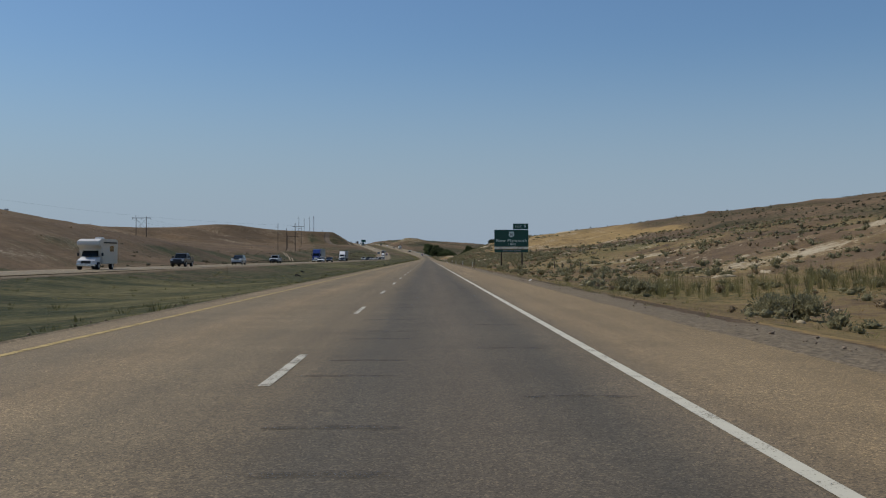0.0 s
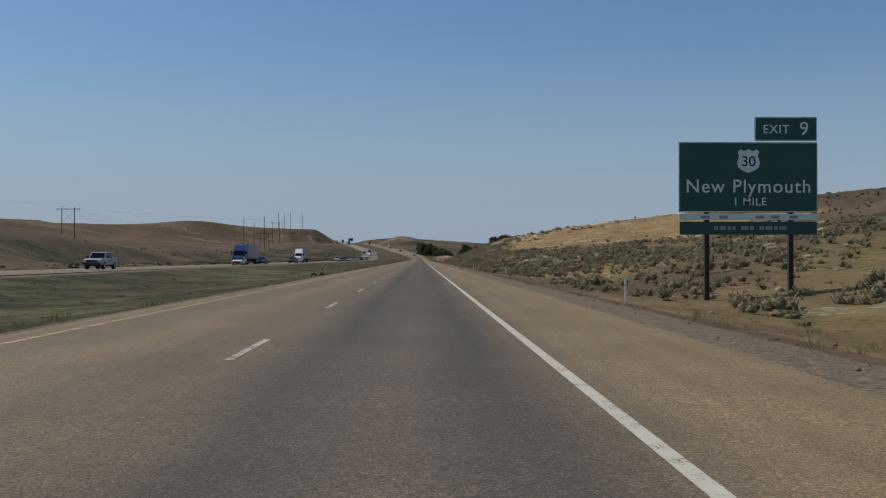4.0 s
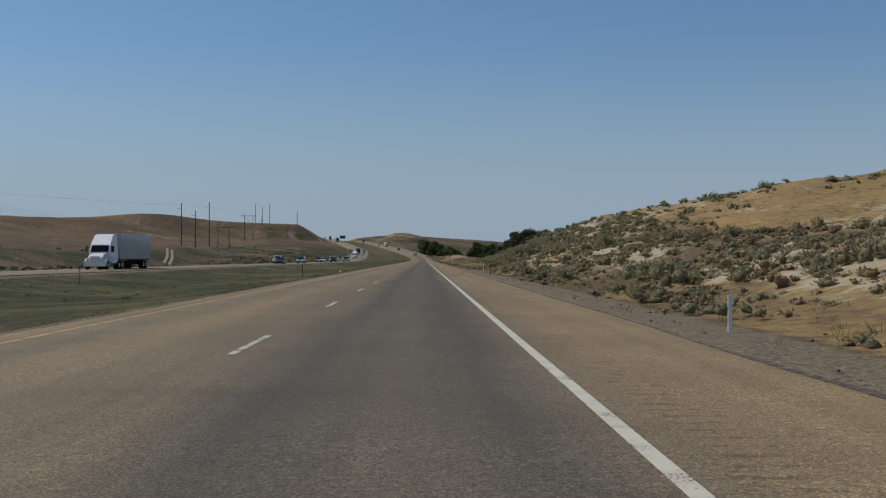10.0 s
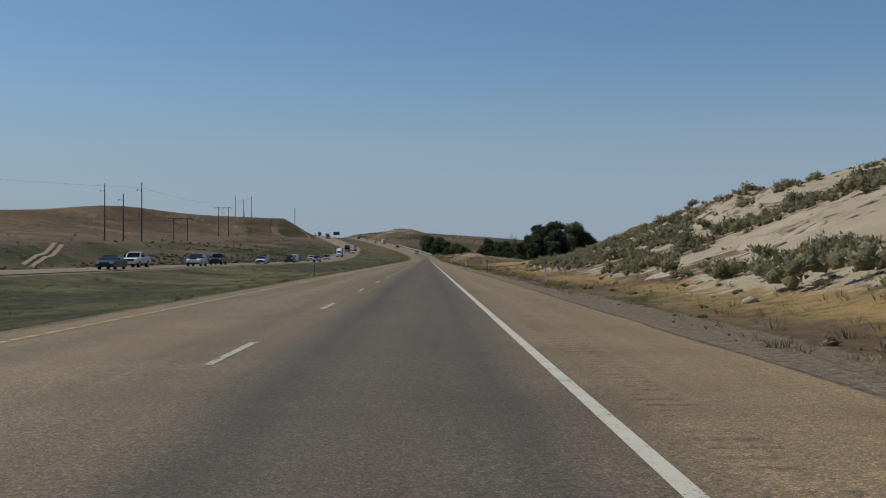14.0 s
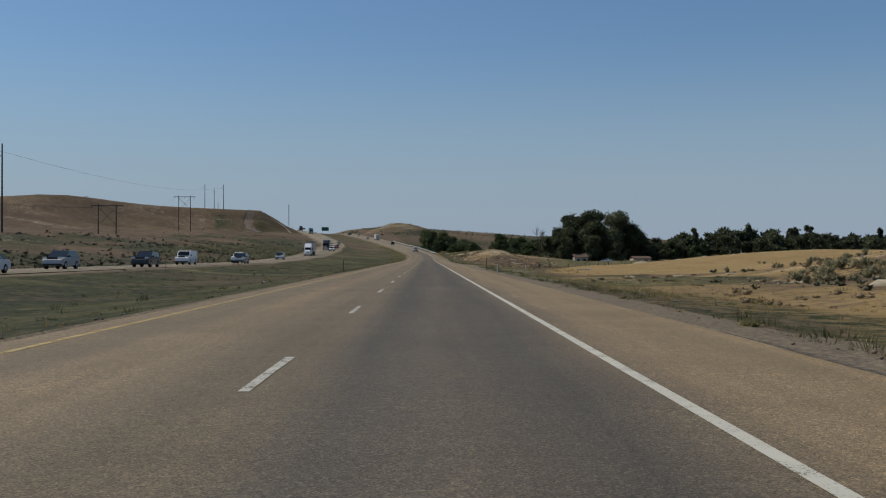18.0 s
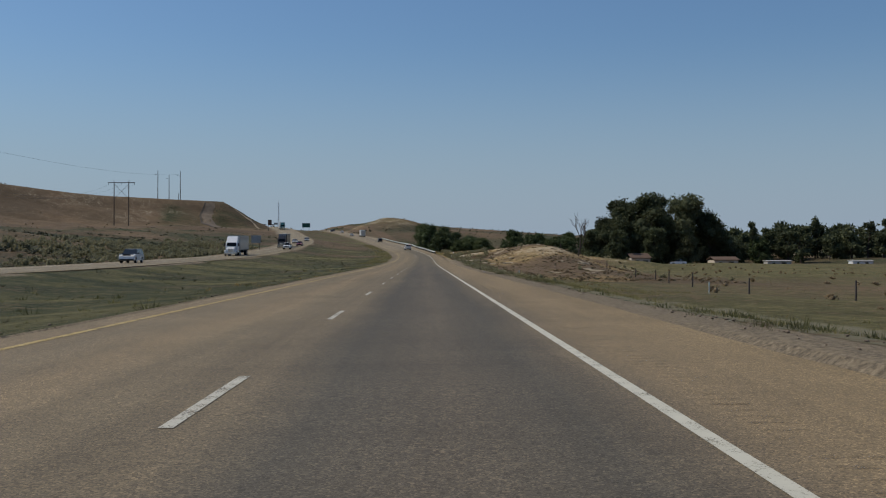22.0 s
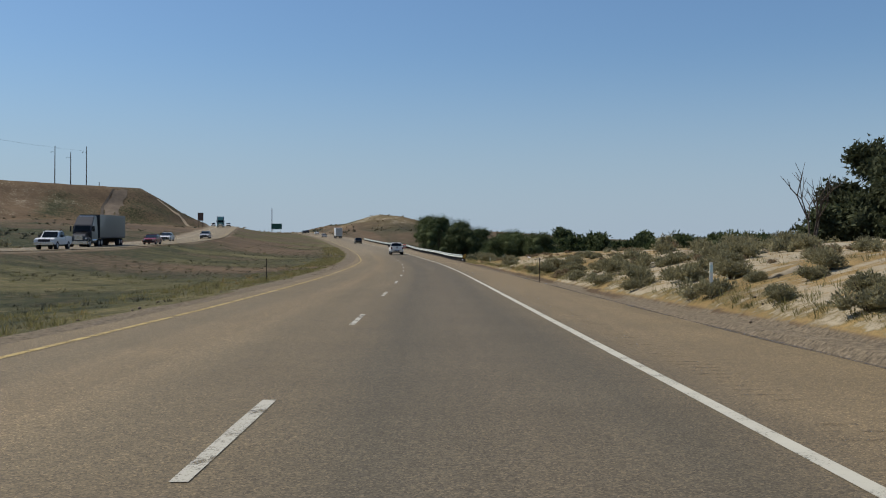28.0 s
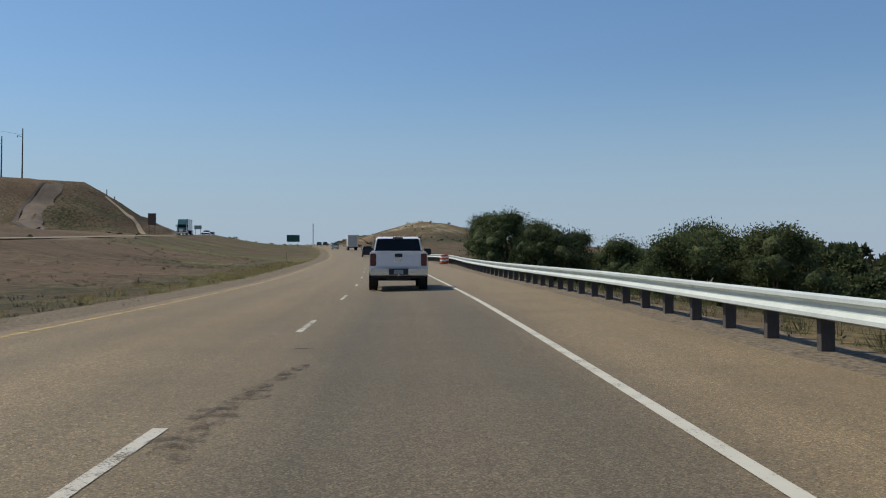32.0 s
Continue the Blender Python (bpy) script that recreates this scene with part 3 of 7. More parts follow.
olive = np.where(field, np.clip((gy - 672 + 20 * n1) / 30, 0, 0.6) + np.where(gr > 45, 0.12, 0) + 0.35 * n1 + 0.2 * n2, 0)
olive = np.maximum(olive, np.where((gr > 6.9) & (gr < 8.0) & (gy > 860) & (gy < 985), 0.55 + 0.3 * n4, 0))
olive = np.maximum(olive, np.where((gr > 7.4) & (gr < 34) & (gy > 180) & (gy < np.where(gr < 14, 398, 430)), np.where(gy < 285, 0.48, 0.36) + 0.3 * n1 + 0.25 * n2, 0))
olive = np.maximum(olive, np.where((gr > 7.4) & (gr < 11) & (gy > 430) & (gy < 570), 0.3 + 0.35 * n2 + 0.2 * n4, 0))
olive = np.maximum(olive, np.where((gr > 8) & (gr < 21 + 3 * n2) & (gy > 590) & (gy < 775) & ~((gy > 645) & (gr > 13.5)), 0.5 + 0.3 * n2 + 0.3 * n4, 0))
olive = np.maximum(olive, np.where((gr > 8.5) & (gr < 130) & (gy < 200), 0.44 + 0.35 * n1 + 0.3 * n2 + 0.2 * n4, 0))
olive = np.maximum(olive, np.where(median, 0.36 + 0.3 * n1 + 0.35 * n2 + 0.35 * n4 + np.where((gr > -left_edge(gy) - 2.2) & (gy > 860), 0.35, 0), 0))
pale = np.where((gr > 7.5) & (gr < np.interp(gy, (600, 640, 690, 760, 820), (8.5, 11.5, 15, 13, 9)) + 1.2 * n2) & (gy > 590) & (gy < 790), 0.62 + 0.3 * n2 + 0.15 * n4, 0)
green = np.maximum(green, np.where((gr > 8) & (gr < 22 + 3 * n2) & (gy > 600) & (gy < 660) & ~((gy > 646) & (gr > 14)), 0.62 + 0.3 * n2 + 0.35 * n4, 0))
green = np.where((gl > 27) & (gl < 95) & (gy > 300) & (gy < 500), green * (1 - 0.7 * np.clip(gold, 0, 1)), green)
weeds = (gr > 7.2) & (gr < 8.6 + 0.9 * n4) & (gy > 440) & (gy < 860)
green = np.maximum(green, np.where(weeds, 0.62 + 0.4 * n2 + 0.2 * n4, 0))
green = np.where((gr > 11.5) & (gr < 37) & (gy > 775) & (gy < 880), 0.1 + 0.3 * n2, green)   # the bare mound
green = np.maximum(green, np.where((gr > 7.4) & (gr < np.interp(gy, (560, 590, 640, 660), (8.5, 11, 12, 9)) + n4) & (gy > 565) & (gy < 655), 0.66 + 0.35 * n2, 0))
verge_end = np.interp(gy, (180, 300, 500, 600, 860, 870, 960, 985), (7.7, 8.2, 8.0, 7.6, 7.5, 7.0, 6.5, 7.7)) + 0.25 * n4
gravel = np.where((gr > 6.0) & (gr < verge_end) | (gr < -3.9) & (gr > -left_edge(gy) - 0.25) | (go < 4.8) & (go > -7.8) & (gr < -15), 0.9, 0)
for key, val in (("gold", gold), ("green", green), ("olive", olive), ("pale", pale), ("sand", sand), ("gravel", gravel)):
    at = me.attributes.new(key, "FLOAT", "POINT")
    at.data.foreach_set("value", np.clip(val, 0, 1).astype(np.float32).ravel())
ground = tagged(new("ground", me), "dry brown and golden rangeland with sandy cut banks and a grassy median", "ground", kind="structure")


# the lane line strays a little from its true course
SWAY_Y = (10, 95, 195, 280, 375, 463, 595, 682, 780, 864, 925, 990, 1100)
SWAY_L = (0.06, -0.05, -0.08, -0.07, -0.11, -0.06, 0.01, 0.01, -0.03, 0.08, 0.02, -0.07, 0.0)


def strip(name, l0, l1, y0, y1, lift, mat, step=4.0, cols=2, base="ours", uv=False, widen=0.0, sway=False, ragged=0.0, spread=0.0):
    """A road strip between two offsets, following a carriageway."""
    ys = np.linspace(y0, y1, max(2, int((y1 - y0) / step) + 1))
    ls = np.linspace(l0, l1, cols)
    yy, ll = np.meshgrid(ys, ls, indexing="ij")
    ll = ll + widen * (np.clip((yy - 880) / 50, 0, 1) + 0.45 * np.clip((yy - 972) / 22, 0, 1))
    ll[:, 0] -= spread * np.clip((yy[:, 0] - 880) / 70, 0, 1)
    if sway:
        ll = ll + np.interp(yy, SWAY_Y, SWAY_L)
    if ragged:   # crumbled edges
        ll[:, 0] += ragged * (value_noise(yy[:, 0], yy[:, 0] * 0, 2.3, 61) + 0.6 * value_noise(yy[:, 0], yy[:, 0] * 0, 9, 62))
        ll[:, -1] += ragged * (value_noise(yy[:, 0], yy[:, 0] * 0, 1.7, 63) + 0.8 * value_noise(yy[:, 0], yy[:, 0] * 0, 11, 64))
    xx = (road_x(yy) if base == "ours" else opp_x(yy)) + ll
    zz = (road_z(yy) + tilt(ll, yy) if base == "ours" else opp_z(yy)) + lift
    m = grid_mesh(name, xx, yy, zz, mat, False)
    if uv:
        lay = m.uv_layers.new(name="UVMap")
        idx = np.empty(len(m.loops), np.int32)
        m.loops.foreach_get("vertex_index", idx)
        co = np.stack([ll, yy], -1).reshape(-1, 2)[idx]
        lay.data.foreach_set("uv", co.astype(np.float32).ravel())
    return m


road = tagged(new("road", strip("road", -4.3, 6.22, -90, 1640, 0.0, M_ROAD, 1, 14, uv=True, ragged=0.05, spread=0.65)),
              "worn tan and grey chip-seal highway lanes with dark wheel tracks", "road", kind="structure")
tagged(new("road_opposite", strip("road_opposite", -6.4, 4.4, -90, 1640, 0.0, M_ROAD_FAR, 3, 10, "other", uv=True)),
                  "pale tan chip-seal lanes of the opposite carriageway", "road", kind="structure")


def mark(name, m, parent, label="", cat="road marking"):
    ob = new(name, m)
    if parent is not None:
        ob.parent = parent
    else:
        tagged(ob, label, cat, kind="structure")
    return ob


for y0, y1 in ((285, 565), (845, 968)):
    mark("pavement_edge", strip("pavement_edge", 6.18, 6.28, y0, y1, 0.004, M_DARK_EDGE, 1.0, 3, ragged=0.05), None, "thin dark line along the pavement's edge", "road edge")
mark("edge_line", strip("edge_line", 3.62, 3.75, -90, 1640, 0.005, M_WHITE_LINE, 3, widen=-0.04), None, "solid white right edge line, slightly worn")
mark("edge_line_yellow", strip("edge_line_yellow", -3.68, -3.56, -90, 1640, 0.005, M_YELLOW_LINE, 3, widen=-0.6), None, "faded solid yellow left edge line")
mark("edge_line_opposite", strip("edge_line_opposite", -3.75, -3.62, -90, 1640, 0.005, M_WHITE_LINE, 3, 2, "other"), None, "white edge line of the opposite lanes")
mark("edge_line_opposite_yellow", strip("edge_line_opposite_yellow", 3.62, 3.75, -90, 1640, 0.005, M_YELLOW_LINE, 3, 2, "other"), None, "yellow edge line of the opposite lanes")
lane_line = tagged(new("lane_line"), "broken white line between the two lanes", "road marking", kind="structure")
DASH_0 = 9.39
for k in range(-3, 130):
    y0 = DASH_0 + 12.192 * k
    mark("dash", strip("dash", -0.053, 0.053, y0, y0 + 3.05, 0.006, M_DASH, 0.5, sway=True, ragged=0.008), lane_line)
lane_line_2 = tagged(new("lane_line_opposite"), "broken white line between the opposite lanes", "road marking", kind="structure")
for k in range(0, 120):
    y0 = 4 + 12.192 * k
    mark("dash", strip("dash", -0.053, 0.053, y0, y0 + 3.05, 0.006, M_WHITE_LINE, 1.5, 2, "other"), lane_line_2)

# ---- more materials ----
M_STEEL = plain("galvanised_steel", (0.55, 0.56, 0.56), 0.42, 0.75, 0.12, 2.5)
M_RAIL = plain("bleached_guardrail_steel", (0.50, 0.54, 0.50), 0.6, 0.05, 0.14, 1.2)
M_WOOD_POST = plain("creosoted_wood", (0.075, 0.062, 0.052), 0.85, 0, 0.35, 5, bumpy=0.5)
M_POLE = plain("weathered_pole_wood", (0.075, 0.055, 0.042), 0.85, 0, 0.25, 1.5, bumpy=0.4)
M_WHITE_POST = plain("white_plastic_post", (0.84, 0.82, 0.70), 0.5, 0, 0.08, 3)
M_DARK_POST = plain("rusty_dark_steel", (0.045, 0.034, 0.028), 0.75, 0.3, 0.3, 8)
M_SIGN_GREEN = plain("green_sign_sheeting", (0.003, 0.07, 0.048), 0.38, 0, 0.15, 0.8)
M_SIGN_WHITE = plain("white_sign_sheeting", (0.66, 0.78, 0.70), 0.4, 0, 0.06, 2)
M_SIGN_GREY = plain("dull_sign_back", (0.30, 0.31, 0.31), 0.55, 0.4, 0.12, 1.5)
M_SIGN_BROWN = plain("brown_sign", (0.10, 0.055, 0.035), 0.5, 0, 0.1, 2)
M_BLACK = plain("black_paint", (0.012, 0.012, 0.013), 0.5, 0, 0.2, 4)
M_YELLOW = plain("yellow_sheeting", (0.72, 0.40, 0.02), 0.45, 0, 0.08, 3)
M_ORANGE = plain("orange_plastic", (0.62, 0.06, 0.02), 0.5, 0, 0.1, 3)
M_TYRE = plain("tyre_rubber", (0.014, 0.014, 0.015), 0.85, 0, 0.25, 8)
M_RUBBER = plain("shredded_rubber", (0.018, 0.016, 0.015), 0.9, 0, 0.4, 12, bumpy=0.8)
M_RIM = plain("alloy_rim", (0.42, 0.43, 0.44), 0.35, 0.85, 0.1, 5)
M_CHROME = plain("chrome", (0.62, 0.63, 0.64), 0.22, 1.0, 0.05, 4)
M_TRIM = plain("black_plastic_trim", (0.02, 0.02, 0.021), 0.6, 0, 0.15, 6)
M_LAMP_RED = plain("red_lamp_lens", (0.10, 0.004, 0.006), 0.3, 0, 0.1, 6, coat=0.6)
M_LAMP_CLEAR = plain("clear_headlamp", (0.75, 0.77, 0.78), 0.12, 0.3, 0.05, 6, coat=0.8)
M_PAPER = plain("white_litter", (0.80, 0.79, 0.75), 0.7, 0, 0.06, 6)
M_BARK = plain("grey_brown_bark", (0.066, 0.051, 0.039), 0.9, 0, 0.35, 2.5, bumpy=0.8)
M_ROCK = plain("pale_sandstone", (0.328, 0.269, 0.179), 0.92, 0, 0.28, 0.9, bumpy=0.8)
M_CHALK = plain("pale_chalky_rock", (0.36, 0.305, 0.215), 0.92, 0, 0.25, 0.9, bumpy=0.8)
M_TRACK = plain("pale_dirt", (0.281, 0.218, 0.14), 0.95, 0, 0.3, 1.2, bumpy=0.6)
M_GRADED = plain("graded_dirt", (0.115, 0.086, 0.058), 0.95, 0, 0.3, 0.35, bumpy=0.6)
M_TRACK_EDGE = plain("dark_edge_dirt", (0.052, 0.04, 0.029), 0.95, 0, 0.3, 0.6, bumpy=0.6)
M_STONE = plain("brown_field_stone", (0.172, 0.129, 0.09), 0.92, 0, 0.3, 1.4, bumpy=0.8)
M_HOUSE = plain("cream_siding", (0.52, 0.44, 0.34), 0.8, 0, 0.12, 1.2)
M_HOUSE_2 = plain("pale_metal_siding", (0.48, 0.46, 0.42), 0.6, 0.1, 0.1, 0.8)
M_ROOF = plain("brown_shingle_roof", (0.12, 0.075, 0.05), 0.9, 0, 0.25, 2.5, bumpy=0.5)
M_WIRE = plain("cable", (0.03, 0.03, 0.03), 0.7, 0, 0.1, 3)


# dark see-through tone for the shade inside the rumble strip's grooves
M_GROOVE_SHADE = stain("groove_shade_chip_seal", (0.117, 0.087, 0.05), 0.6, 0.34)
M_BAND = stain("faded_tyre_band", (0.047, 0.039, 0.028), 0.7, 0.38)
M_TAR = stain("dark_oil_stain", (0.039, 0.033, 0.027), 0.8)
M_RUST_WATER = stain("stained_chip_seal", (0.074, 0.053, 0.033), 0.6, 0.5)
M_SKID = stain("black_skid_rubber", (0.026, 0.023, 0.021), 0.95, 0.92)


def glass(name):
    m, n, l, b = nodes_of(name)
    b.inputs["Base Color"].default_value = (0.012, 0.016, 0.018, 1)
    b.inputs["Roughness"].default_value = 0.06
    b.inputs["Specular IOR Level"].default_value = 0.45
    b.inputs["Coat Weight"].default_value = 0.1
    return m


M_GLASS = glass("tinted_car_glass")


def paint(name, c):
    m = plain(name, c, 0.32, 0.0, 0.05, 1.5, coat=0.35)
    return m


PAINTS = {k: paint("car_paint_" + k, c) for k, c in dict(
    white=(0.74, 0.74, 0.73), silver=(0.38, 0.39, 0.40), dark=(0.03, 0.033, 0.038), black=(0.016, 0.016, 0.018), blue=(0.003, 0.018, 0.14),
    navy=(0.012, 0.02, 0.05), red=(0.22, 0.018, 0.015), teal=(0.02, 0.085, 0.085), cream=(0.62, 0.57, 0.48), green=(0.05, 0.08, 0.06)).items()}


def leafy(name, stops, rough=0.75, each=0.0, through_light=0.0):
    """Leaves whose colour varies from clump to clump, and from plant to plant by each."""
    m, n, l, b = nodes_of(name)
    g = n.new("ShaderNodeNewGeometry")
    patch = noise_node(n, l, 0.35, 3, 0.6, g.outputs["Position"])
    grain = noise_node(n, l, 7.0, 4, 0.7, g.outputs["Position"])
    fac = maths(n, l, "ADD", maths(n, l, "MULTIPLY", g.outputs["Random Per Island"], 0.35), maths(n, l, "MULTIPLY", patch, 0.4))
    fac = maths(n, l, "ADD", fac, maths(n, l, "MULTIPLY", maths(n, l, "SUBTRACT", grain, 0.32), 0.9))
    bump(n, l, b, grain, 1.0, 0.12)
    col = ramp(n, l, fac, stops)
    if each:
        own = n.new("ShaderNodeObjectInfo").outputs["Random"]
        col = mix(n, l, 1.0, col, ramp(n, l, own, ((0.0, (1 - each, 1 - each, 1 - each)), (0.6, (1, 1, 1)), (0.85, (1 + each, 1 + each, 1 + each)), (1.0, (1 + 2.2 * each, 1 + 1.7 * each, 1 + 2 * each)))), "MULTIPLY")
    l.new(col, b.inputs["Base Color"])
    b.inputs["Roughness"].default_value = rough
    b.inputs["Specular IOR Level"].default_value = 0.2
    if through_light:
        thin, both = n.new("ShaderNodeBsdfTranslucent"), n.new("ShaderNodeMixShader")
        l.new(col, thin.inputs["Color"])
        both.inputs[0].default_value = through_light
        l.new(b.outputs[0], both.inputs[1])
        l.new(thin.outputs[0], both.inputs[2])
        l.new(both.outputs[0], n["Material Output"].inputs["Surface"])
    return m


M_SAGE = leafy("sagebrush_leaves", ((0.2, (0.148, 0.134, 0.07)), (0.42, (0.226, 0.209, 0.113)), (0.62, (0.289, 0.264, 0.15)), (0.85, (0.359, 0.32, 0.191))), through_light=0.35)
# sage colours darkened to stand for the bushes' shaded sides, away from the sun
M_SAGE_SHADED = leafy("shaded_sagebrush", ((0.2, (0.058, 0.055, 0.031)), (0.45, (0.098, 0.092, 0.053)), (0.7, (0.14, 0.131, 0.078)), (0.9, (0.195, 0.176, 0.105))))
M_REDBRUSH = leafy("reddish_dead_brush", ((0.2, (0.129, 0.09, 0.051)), (0.5, (0.207, 0.151, 0.087)), (0.9, (0.296, 0.228, 0.139))), through_light=0.15)
M_DRYBRUSH = leafy("dry_brush_stems", ((0.15, (0.156, 0.111, 0.062)), (0.5, (0.25, 0.181, 0.103)), (0.9, (0.359, 0.273, 0.164))), through_light=0.2)
M_GRASS_DRY = leafy("dry_grass_blades", ((0.2, (0.156, 0.113, 0.048)), (0.5, (0.242, 0.183, 0.09)), (0.9, (0.335, 0.269, 0.148))), through_light=0.5)
M_GRASS_GREEN = leafy("green_weeds", ((0.2, (0.047, 0.055, 0.021)), (0.5, (0.082, 0.089, 0.037)), (0.72, (0.121, 0.119, 0.053)), (0.9, (0.203, 0.172, 0.086))), through_light=0.5)
M_OLIVE_GRASS = leafy("olive_field_weeds", ((0.2, (0.121, 0.117, 0.045)), (0.5, (0.203, 0.186, 0.076)), (0.9, (0.312, 0.261, 0.121))), through_light=0.5)
M_GOLD_GRASS = leafy("golden_grass_blades", ((0.2, (0.211, 0.133, 0.037)), (0.5, (0.296, 0.195, 0.066)), (0.9, (0.359, 0.257, 0.109))), through_light=0.5)
M_LEAF = leafy("elm_leaves", ((0.15, (0.031, 0.044, 0.016)), (0.45, (0.058, 0.078, 0.029)), (0.7, (0.087, 0.109, 0.043)), (0.95, (0.125, 0.136, 0.061))), each=0.18, through_light=0.3)
M_LEAF_FAR = leafy("grove_leaves", ((0.15, (0.037, 0.047, 0.023)), (0.45, (0.067, 0.08, 0.039)), (0.75, (0.101, 0.113, 0.056)), (0.95, (0.148, 0.144, 0.078))), each=0.3, through_light=0.3)

# ---- building helpers ----


def thing(name, label, category, m=None, group="", kind=""):
    ob = tagged(new(name), label, category, group, kind)
    if m is not None:
        ob.matrix_world = m
    return ob


def part(name, bm, material, parent, label=""):
    """Links a bmesh, or a ready mesh, as one mesh object under a thing or a part."""
    if isinstance(bm, bmesh.types.BMesh):
        me = bpy.data.meshes.new(name)
        bm.normal_update()
        bm.to_mesh(me)
        bm.free()
    else:
        me = bm
    if material is not None and not me.materials:
        me.materials.append(material)
    ob = new(name, me)
    ob.parent = parent
    if label:
        ob["label"] = label
    return ob


def box(x0, x1, y0, y1, z0, z1, bevel=0.0, bm=None):
    bm = bm or bmesh.new()
    m = Matrix.Translation(((x0 + x1) / 2, (y0 + y1) / 2, (z0 + z1) / 2)) @ Matrix.Diagonal((x1 - x0, y1 - y0, z1 - z0, 1))
    r = bmesh.ops.create_cube(bm, size=1, matrix=m)
    if bevel:
        es = list({e for v in r["verts"] for e in v.link_edges})
        bmesh.ops.bevel(bm, geom=es, offset=bevel, segments=2, affect="EDGES", clamp_overlap=True)
    return bm


def tube(a, b, r0, r1=None, seg=8, bm=None):
    bm = bm or bmesh.new()
    a, b = Vector(a), Vector(b)
    d = b - a
    m = Matrix.Translation((a + b) / 2) @ d.to_track_quat("Z", "Y").to_matrix().to_4x4()
    bmesh.ops.create_cone(bm, cap_ends=True, segments=seg, radius1=r0, radius2=r0 if r1 is None else r1, depth=d.length, matrix=m)
    return bm


def profile(points, half, taper=None, bevel=0.04):
    """A closed side outline of (y, z) drawn out to both sides; taper(z) scales the half width."""
    bm = bmesh.new()
    tp = taper or (lambda z: 1.0)
    sides = []
    for sx in (-1, 1):
        sides.append([bm.verts.new((sx * half * tp(z), y, z)) for y, z in points])
    bm.faces.new(sides[0])
    bm.faces.new(sides[1][::-1])
    k = len(points)
    for i in range(k):
        j = (i + 1) % k
        bm.faces.new((sides[0][j], sides[0][i], sides[1][i], sides[1][j]))
    bmesh.ops.recalc_face_normals(bm, faces=bm.faces)
    if bevel:
        bmesh.ops.bevel(bm, geom=list(bm.edges), offset=bevel, segments=2, affect="EDGES", clamp_overlap=True)
    return bm


def wheel(parent, x, y, r, w, name="wheel"):
    t = part(name, tube((x - w / 2, y, r), (x + w / 2, y, r), r, seg=20), M_TYRE, parent)
    out = 1 if x > 0 else -1
    part("rim", tube((x + out * w * 0.35, y, r), (x + out * w * 0.54, y, r), r * 0.62, r * 0.5, 14), M_RIM, t)
    return t


def on_road(s, l, turn=0.0, lift=0.0):
    """The pose of a thing standing on our carriageway."""
    x, y, z, head, grade = at_s(s)
    z += float(tilt(l, y))
    return pose(x + l * math.cos(head), y + l * math.sin(head), z + lift, math.degrees(grade) * (1 if turn == 0 else -1), 0, math.degrees(head) + turn)


def on_other(y, o, lift=0.0):
    """The pose of a vehicle coming the other way; o metres right of that carriageway's middle, as we see it."""
    dx, dz = float(opp_x(y + 3) - opp_x(y - 3)) / 6, float(opp_z(y + 3) - opp_z(y - 3)) / 6
    return pose(float(opp_x(y)) + o, y, float(opp_z(y)) + lift, -math.degrees(math.atan(dz)), 0, 180 - math.degrees(math.atan(dx)))


def ground_at(x, y):
    return float(surface_height(np.array([float(x)]), np.array([float(y)]))[0])


def text_mesh(body, size, depth=0.004, spacing=1.0):
    cu = bpy.data.curves.new("lettering", "FONT")
    cu.body, cu.size, cu.extrude, cu.align_x, cu.align_y = body, size, depth, "CENTER", "CENTER"
    cu.offset = size * 0.006
    cu.space_character = spacing
    ob = bpy.data.objects.new("lettering", cu)
    scene.collection.objects.link(ob)
    me = bpy.data.meshes.new_from_object(ob.evaluated_get(bpy.context.evaluated_depsgraph_get()))
    bpy.data.objects.remove(ob)
    return me


# ---- vehicles (front towards +y) ----


